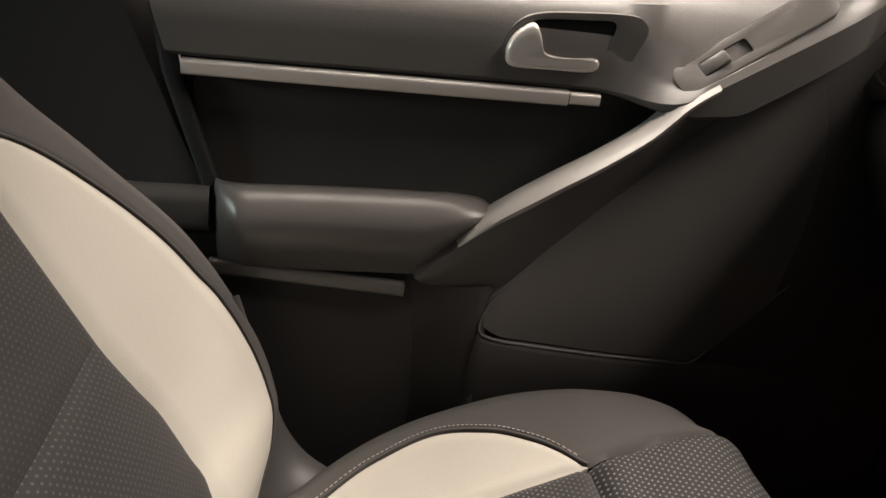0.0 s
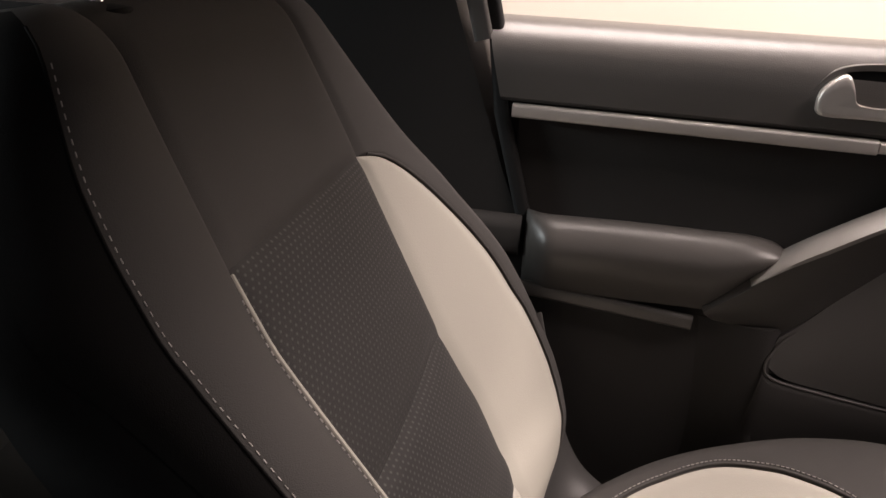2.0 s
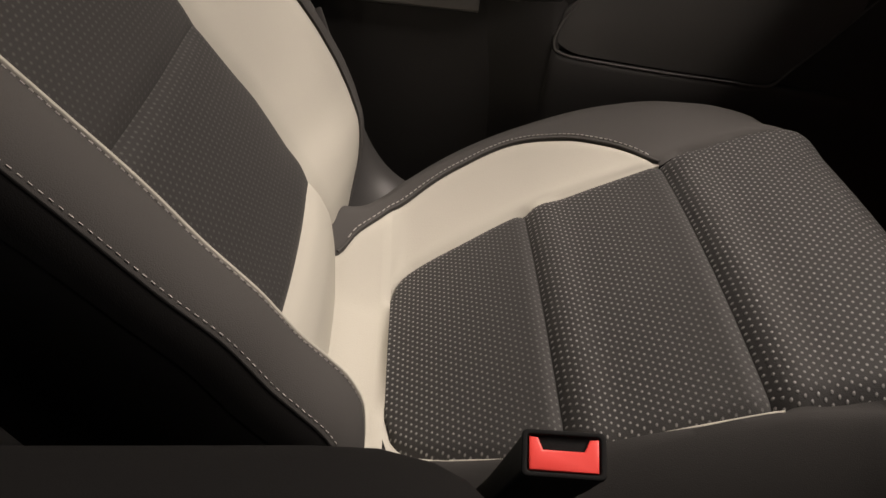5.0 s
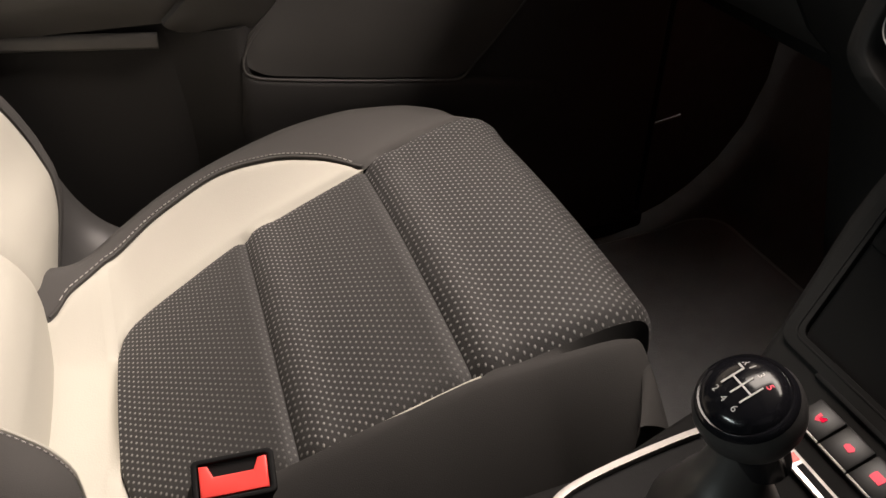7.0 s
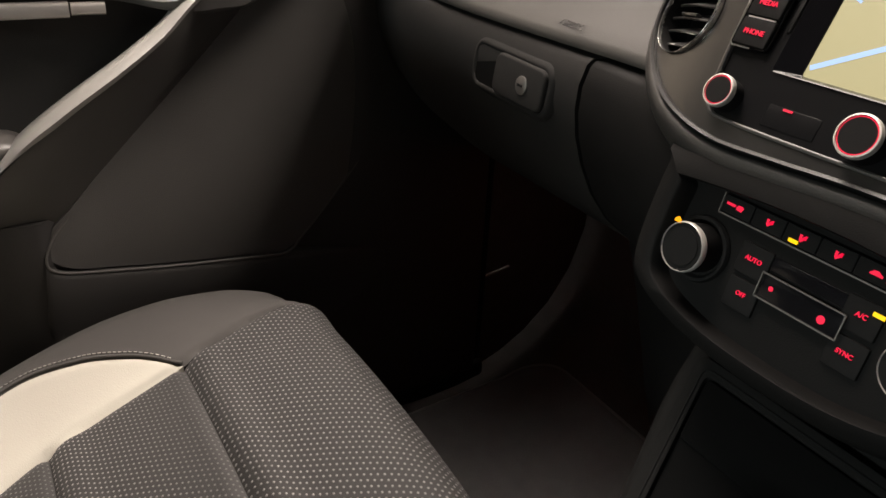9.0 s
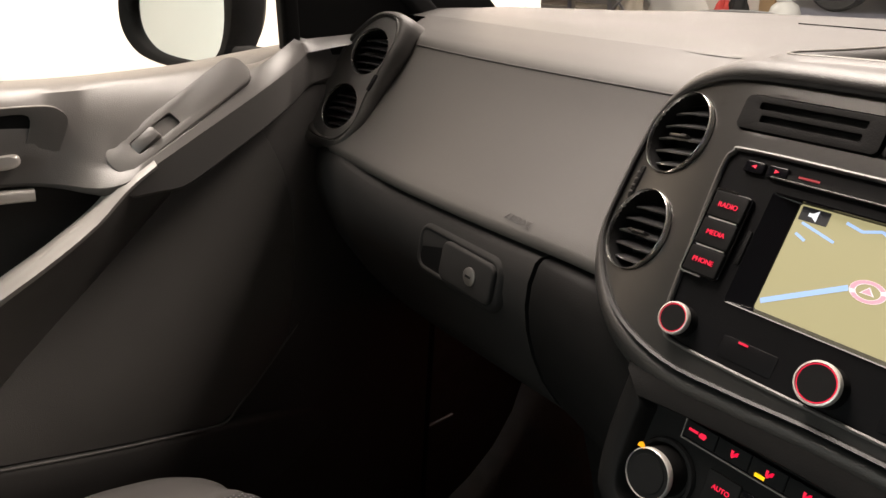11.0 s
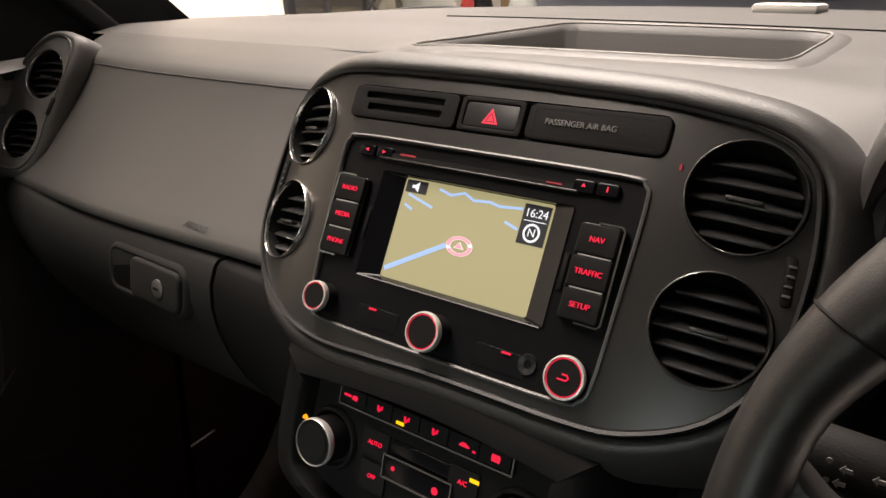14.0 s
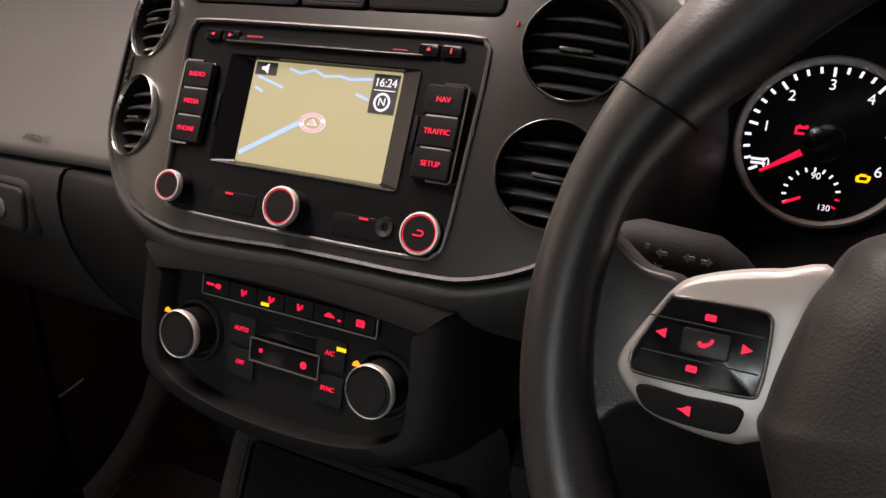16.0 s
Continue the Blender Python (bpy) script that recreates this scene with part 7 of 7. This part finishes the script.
for s in (-1, 1):
    q = lambda pts: smooth_loop([(-s * x, y) for x, y in pts][::-s], 4)
    SPK = [(-0.1300, 0.0085), (-0.1264, 0.0145), (-0.1209, 0.0192), (-0.1086, 0.0235), (-0.0957, 0.0263), (-0.0800, 0.0285), (-0.0800, 0.0), (-0.0850, -0.022), (-0.0955, -0.0298), (-0.1005, -0.0312), (-0.111, -0.0311), (-0.1261, -0.0286), (-0.1343, -0.0231), (-0.1396, -0.0166), (-0.1399, -0.0114), (-0.1370, -0.0040)]
    spo = q(SPK)
    sp = part("spoke", loft([[WM @ Vector((-s * -0.112 + (x - -s * -0.112) * k, -0.004 + (y + 0.004) * k, h)) for x, y in spo] for k, h in ((1.0, -0.026), (1.0, -0.004), (0.99, -0.0012), (0.965, 0.0010), (0.93, 0.0022), (0.88, 0.0028), (0.5, 0.0030), (0.1, 0.0030))], True, True), M_SPOKE, wheel, "satin silver wheel spoke", 50)
    kp = part("key_plate", plate(q([(-0.1330, -0.0058), (-0.1257, 0.0104), (-0.1232, 0.0115), (-0.111, 0.0122), (-0.099, 0.0124), (-0.0959, 0.0112), (-0.0950, 0.0078), (-0.0948, -0.002), (-0.0953, -0.0109), (-0.0976, -0.0137), (-0.114, -0.0142), (-0.1306, -0.0143), (-0.1338, -0.0132), (-0.1343, -0.0104)]), 0.0, 0.0048, WM, 0.0008), M_GLOSS, sp, "gloss black key plate")
    part("centre_key", plate(rrect(0.0150, 0.0085, 0.0012, 3, -s * -0.1125, -0.0008), 0.0, 0.0056, WM, 0.0005), M_SATIN, kp, "satin black centre key")
    part("lower_key", plate(q([(-0.1307, -0.0186), (-0.115, -0.0187), (-0.0993, -0.0182), (-0.0982, -0.0230), (-0.1010, -0.0272), (-0.112, -0.0277), (-0.1225, -0.0272), (-0.1290, -0.0245)]), 0.0, 0.0044, WM, 0.0007), M_BLACK, sp, "black lower key")
    edge_loop = q([(-0.1338, -0.0056), (-0.1262, 0.0109), (-0.1234, 0.0121), (-0.111, 0.0128), (-0.0988, 0.0130), (-0.0953, 0.0115), (-0.0944, 0.0078), (-0.0942, -0.002), (-0.0947, -0.0111), (-0.0974, -0.0143), (-0.114, -0.0148), (-0.1308, -0.0149), (-0.1344, -0.0136), (-0.1350, -0.0104)])
    part("key_frame", sweep([WM @ Vector((x, y, 0.0040)) for x, y in edge_loop], circle(0.0007, 8), up=tuple(nrm), closed=True), M_RING, sp, "chrome key frame")
    for pts, x, y in (([(0.0026, -0.0026), (0.0026, 0.0026), (-0.0026, 0)], -0.1266, 0.0001), ([(-0.0026, 0.0026), (-0.0026, -0.0026), (0.0026, 0)], -0.1001, 0.0003), (SYM["heat"], -0.1123, 0.0078), (SYM["heat"], -0.1153, -0.0094), ([(-0.004, -0.0002), (-0.0028, -0.0022), (0.0, -0.0024), (0.0032, 0.0), (0.0042, 0.0024), (0.0026, 0.003), (0.0016, 0.0008), (-0.0012, -0.0004), (-0.0026, 0.0008)], -0.1125, -0.0005)):
        part("key_symbol", plate([(u * (0.42 if abs(y) > 0.005 else 0.62), w * (0.34 if abs(y) > 0.005 else 0.62)) for u, w in pts], 0.0049, 0.0060, WM @ T(-s * x, y)), M_RED, kp)
    part("key_symbol", plate([(-0.0024, 0), (-0.0006, 0.0006), (0.0006, 0.0016), (0.0018, 0.0016), (0.0018, -0.0016), (0.0006, -0.0012), (-0.0006, -0.0005)], 0.0045, 0.0049, WM @ T(-s * -0.1151, -0.0231)), M_RED, sp)
    part("key_line", box((0.036, 0.0005, 0.0004), 0, WM @ T(-s * -0.114, 0.0050, 0.0049)), M_SATIN, kp)
    part("key_line", box((0.036, 0.0005, 0.0004), 0, WM @ T(-s * -0.114, -0.0066, 0.0049)), M_SATIN, kp)
    part("spoke_root", plate(q([(-0.160, 0.034), (-0.1495, 0.0275), (-0.138, 0.0195), (-0.124, 0.0165), (-0.118, 0.0), (-0.122, -0.022), (-0.136, -0.030), (-0.148, -0.044), (-0.160, -0.046), (-0.166, 0.0)]), -0.022, -0.0008, WM, 0.003), M_LEATHER, wheel, "leather spoke root", 60)
    ja = radians(90 - s * 62.6)
    jw = ease(GRIP, 27.4) + 0.0002
    part("rim_joint", sweep([WM @ Vector(((0.1742 - jw + jw * math.cos(b)) * math.cos(ja), (0.1742 - jw + jw * math.cos(b)) * math.sin(ja), jw * 1.08 * math.sin(b))) for b in np.linspace(0.05, math.pi + 0.3, 22)], circle(0.0006, 6), up=(0.3, 0.2, 1)), M_BLACK, wheel, "stitched rim joint")
rows = []
for k, h in ((1.0, -0.045), (1.0, 0.002), (0.985, 0.010), (0.94, 0.021), (0.80, 0.028), (0.5, 0.034), (0.2, 0.037)):
    rows.append([WM @ Vector((x * k, y * k - 0.002, h)) for x, y in smooth_loop([(0.0925, -0.0125), (0.0886, 0.0096), (0.0825, 0.0275), (0.066, 0.046), (0.0, 0.058), (-0.066, 0.046), (-0.0825, 0.0275), (-0.0886, 0.0096), (-0.0925, -0.0125), (-0.0915, -0.026), (-0.065, -0.072), (0.0, -0.088), (0.065, -0.072), (0.0915, -0.026)], 5)])
part("hub", loft(rows, True, True), M_HUB, wheel, "grained black airbag hub", 60)
part("lower_spoke", loft([[WM @ Vector((x, y, h)) for x, y, h in ((-w, yy, -0.02), (-w, yy, 0.0), (w, yy, 0.0), (w, yy, -0.02))] for yy, w in ((-0.08, 0.03), (-0.165, 0.022))], True, True), M_LEATHER, wheel)
part("column_shroud", loft([[(DX + 0.055 * math.cos(a), y, 0.585 + (y - 0.62) * -0.25 + 0.045 * math.sin(a)) for a in np.linspace(0, 2 * math.pi, 24, endpoint=False)] for y in (0.645, 0.70, 0.80, 0.90)], True, True), M_LOWER, wheel)
stalk = thing("column_stalk", "black light stalk with grey printed symbols", "stalk", (0.27, 0.66, 0.63))
part("stalk_arm", loft([[Vector(c) + Vector((0, r1 * math.cos(a), r2 * math.sin(a))) for a in np.linspace(0, 2 * math.pi, 20, endpoint=False)] for c, r1, r2 in (((0.300, 0.688, 0.596), 0.007, 0.007), ((0.286, 0.682, 0.606), 0.009, 0.007), ((0.276, 0.678, 0.617), 0.011, 0.008), ((0.268, 0.675, 0.625), 0.013, 0.0095), ((0.258, 0.673, 0.631), 0.014, 0.0108), ((0.228, 0.668, 0.635), 0.013, 0.0110), ((0.221, 0.667, 0.635), 0.010, 0.009))], True, True), M_LOWER, stalk, "black plastic stalk")
ARROW = [(-0.004, 0.0), (-0.001, 0.003), (-0.001, 0.0013), (0.003, 0.0013), (0.003, -0.0013), (-0.001, -0.0013), (-0.001, -0.003)]
for x, z, pts in ((0.236, 0.642, circle(0.0018, 10)), (0.242, 0.640, ARROW), (0.2405, 0.634, ARROW), (0.2525, 0.640, ARROW), (0.2585, 0.6395, [(-a, b) for a, b in ARROW[::-1]]), (0.236, 0.634, circle(0.0018, 10))):
    part("printed_symbol", plate([(u * 0.6, w * 0.6) for u, w in pts], 0.0, 0.0006, basis((x - 0.002, 0.6562, z - 0.002), (1, 0.06, 0), (0, 0.05, 1))), M_EDGE, stalk)

# turn the whole car with its slope
for ob in list(scene.objects):
    if ob.parent is None and ob not in GARAGE and ob.type in ("MESH", "EMPTY"):
        ob.matrix_basis = TILT @ ob.matrix_basis

# ---- things in the garage ----
M_WOOD = material("bare_timber", (0.42, 0.27, 0.13), 0.7, bump=0.3, bump_scale=90, vary=0.2)
M_PLASTIC = material("white_plastic", (0.75, 0.74, 0.70), 0.45, vary=0.05)
M_REDCLOTH = material("red_cloth", (0.55, 0.05, 0.04), 0.9, vary=0.1)
M_CARD = material("pale_card", (0.58, 0.52, 0.42), 0.9, vary=0.15)
M_STEEL = material("bright_steel", (0.55, 0.55, 0.55), 0.3, 1.0, vary=0.1)


def parked_car(at, turn):
    """A dark saloon at rest: body, glasshouse, wheels."""
    c = thing("parked_car", "dark blue parked car with silver alloy wheels", "car", (0, 0, 0))
    rows = []
    for x, w, lo, hi in ((-2.1, 0.62, 0.35, 0.72), (-2.0, 0.80, 0.22, 0.88), (-1.3, 0.88, 0.2, 0.98), (0.0, 0.90, 0.2, 0.96), (1.2, 0.88, 0.2, 0.88), (1.95, 0.78, 0.24, 0.74), (2.1, 0.62, 0.35, 0.62)):
        rows.append([(x, -w, lo), (x, -w - 0.02, (lo + hi) / 2), (x, -w * 0.94, hi), (x, 0, hi + 0.04), (x, w * 0.94, hi), (x, w + 0.02, (lo + hi) / 2), (x, w, lo)])
    part("body", loft(rows, True, True), M_DARKPAINT, c, "dark blue glossy bodywork")
    part("glasshouse", loft([[(x, -w, z) for x, w, z in ((-1.7, 0.76, 0.92),)] + [(1.0, -0.76, 0.88), (1.0, 0.76, 0.88), (-1.7, 0.76, 0.92)], [(-1.2, -0.58, 1.42), (0.25, -0.58, 1.44), (0.25, 0.58, 1.44), (-1.2, 0.58, 1.42)]], True, True), M_GLOSS, c, "dark tinted glasshouse")
    for x in (-1.3, 1.3):
        for s in (-1, 1):
            m = Matrix.Translation((x, s * 0.84, 0.32)) @ Matrix.Rotation(radians(-90 * s), 4, "X")
            wh = part("wheel", lathe([(0.20, -0.09), (0.29, -0.10), (0.32, -0.06), (0.32, 0.06), (0.29, 0.10), (0.215, 0.095), (0.21, 0.05)], 36, m), M_RUBBER, c, "black tyre with alloy rim")
            part("rim", lathe([(0.215, 0.09), (0.20, 0.08), (0.19, 0.03), (0.0, 0.03)], 30, m), M_BLACK, wh)
            for k in range(10):
                part("rim_spoke", box((0.17, 0.022, 0.02), 0.004, m @ Matrix.Rotation(2 * math.pi * k / 10, 4, "Z") @ T(0.11, 0, 0.075)), M_STEEL, wh)
            part("hub_cap", lathe([(0.04, 0.07), (0.04, 0.09), (0.0, 0.093)], 18, m), M_STEEL, wh)
    c.matrix_basis = Matrix.Translation(at) @ Matrix.Rotation(radians(turn), 4, "Z")
    return c


parked_car((-2.92, 9.45, GZ), 4)


# workbench with clutter by the partition's end
bench2 = thing("workbench", "pale low workbench against the garage wall", "workbench", (-5.7, 6.5, GZ))
part("bench_top", boxat(-6.4, -5.2, 6.3, 6.7, -0.10, -0.05, 0.01), M_CARD, bench2, "pale board top")
for x in (-6.35, -5.8, -5.25):
    part("bench_leg", boxat(x - 0.03, x + 0.03, 6.33, 6.39, GZ, -0.10, 0.004), M_STEEL, bench2)
part("bench_shelf", boxat(-6.38, -5.22, 6.4, 6.68, -0.36, -0.33, 0.005), M_CARD, bench2, "pale lower shelf")
solo("wall_bay", boxat(-9.9, -3.90, 6.78, 6.88, GZ, 2.65, 0), M_WALL, "white painted workshop wall", "wall", "structure")
solo("post", boxat(-3.89, -3.74, 6.72, 6.86, GZ, 2.65, 0.01), M_WOOD, "bare timber post at the wall's end", "post")
solo("trim", boxat(-2.80, -2.57, 2.9, 2.98, GZ, 2.65, 0.01), M_WALL, "white end trim of the partition wall", "trim", "structure")
BX, BY = -3.57, 6.6
bot = thing("gas_bottle", "white steel gas bottle with brass valve", "gas bottle", (BX, BY, GZ))
part("shell", lathe([(0, 0.0), (0.12, 0.0), (0.13, 0.04), (0.13, 0.25), (0.105, 0.32), (0.05, 0.36), (0.04, 0.375), (0, 0.375)], 32, T(BX, BY, GZ)), M_PLASTIC, bot, "white painted shell")
part("valve", lathe([(0, 0.37), (0.025, 0.37), (0.025, 0.40), (0.04, 0.405), (0.04, 0.42), (0, 0.43)], 20, T(BX, BY, GZ)), M_STEEL, bot, "dull metal valve")
part("collar", sweep([(BX + 0.07 * math.cos(a), BY + 0.07 * math.sin(a), GZ + 0.39) for a in np.linspace(0.4, 5.9, 20)], rrect(0.006, 0.06, 0.002, 2)), M_PLASTIC, bot, "white handle collar")


def heap(name, at, rx, ry, h, mat, label, cat, seed):
    """A soft crumpled heap resting on the floor or a shelf."""
    rnd = random.Random(seed)
    ph = [rnd.uniform(0, 6.28) for _ in range(6)]
    rows = []
    for t in np.linspace(0, 1, 9):
        k = math.cos(t * math.pi / 2) ** 0.55
        rows.append([Vector(at) + Vector((rx * k * math.cos(a) * (1 + 0.2 * math.sin(3 * a + ph[0] + 4 * t) + 0.12 * math.sin(7 * a + ph[1] - 9 * t)), ry * k * math.sin(a) * (1 + 0.2 * math.sin(2 * a + ph[2] - 3 * t) + 0.12 * math.sin(6 * a + ph[3] + 8 * t)), h * math.sin(t * math.pi / 2) * (1 + 0.25 * math.sin(2 * a + ph[4]) * (1 - t) + 0.1 * math.sin(5 * a + ph[5])))) for a in np.linspace(0, 2 * math.pi, 26, endpoint=False)])
    return solo(name, loft(rows, True, True), mat, label, cat, sharp=60)


heap("tool_bag", (-3.93, 6.5, GZ), 0.10, 0.10, 0.42, M_BLACK, "rounded black cloth tool bag on the floor", "bag", 1)
heap("red_rag", (-4.08, 6.5, GZ), 0.12, 0.09, 0.32, M_REDCLOTH, "crumpled red cloth beside the black bag", "rag", 2)
heap("rag_pile", (-3.85, 6.2, GZ), 0.2, 0.14, 0.24, M_PLASTIC, "pile of white rags on the floor", "rags", 3)
heap("plastic_sheet", (-4.6, 6.55, GZ), 0.32, 0.14, 0.44, M_PLASTIC, "crumpled pale plastic sheeting against the wall", "sheeting", 4)
heap("paper_sack", (-5.05, 6.4, GZ), 0.15, 0.12, 0.36, M_CARD, "pale paper sack on the floor", "sack", 5)
heap("rubbish_bag", (-4.25, 6.25, GZ), 0.2, 0.13, 0.25, M_CARD, "crumpled pale bag on the floor", "bag", 6)
heap("brown_sack", (-4.9, 6.15, GZ), 0.13, 0.10, 0.22, M_WOOD, "brown cloth sack on the floor", "sack", 7)
heap("foil_pile", (-4.6, 6.15, GZ), 0.17, 0.10, 0.2, M_STEEL, "crumpled grey foil on the floor", "foil", 8)
chair = thing("workshop_chair", "folding steel chair with dark seat by the workbench", "chair", (-5.0, 6.3, GZ))
part("seat", boxat(-5.30, -4.65, 6.2, 6.5, -0.01, 0.06, 0.025), M_BLACK, chair, "dark padded seat")
for x, y in ((-5.2, 6.15), (-4.75, 6.15), (-5.2, 6.5), (-4.75, 6.5)):
    part("leg", sweep([(x, y, GZ), (-4.97 + (x + 4.97) * 0.3, y, -0.27), (-4.97 - (x + 4.97), y, -0.01)], circle(0.012, 8), up=(0, 1, 0)), M_STEEL, chair, "thin steel leg")
solo("cardboard_box", boxat(-6.2, -5.8, 6.35, 6.65, -0.05, 0.08, 0.01), M_CARD, "open pale cardboard box on the bench", "box")
cab = thing("grey_cabinet", "grey steel cabinet with white marks behind the car", "cabinet", (-2.35, -0.9, GZ))
part("cabinet_body", boxat(-2.58, -2.3, -1.25, -0.72, GZ, 2.2, 0.01), material("grey_enamel", (0.16, 0.17, 0.17), 0.5), cab, "grey enamel body")
part("mark", plate([(-0.05, 0.0), (0.02, 0.07), (0.04, 0.05), (-0.01, 0.0), (0.04, -0.05), (0.02, -0.07)], 0, 0.003, basis((-2.298, -0.80, 0.42), (0, 1, 0), (0, 0, 1))), M_PLASTIC, cab, "white chevron mark")
part("mark", box((0.10, 0.012, 0.004), 0, basis((-2.298, -0.86, 0.62), (0, 1, 0), (0, 0, 1))), M_PLASTIC, cab)
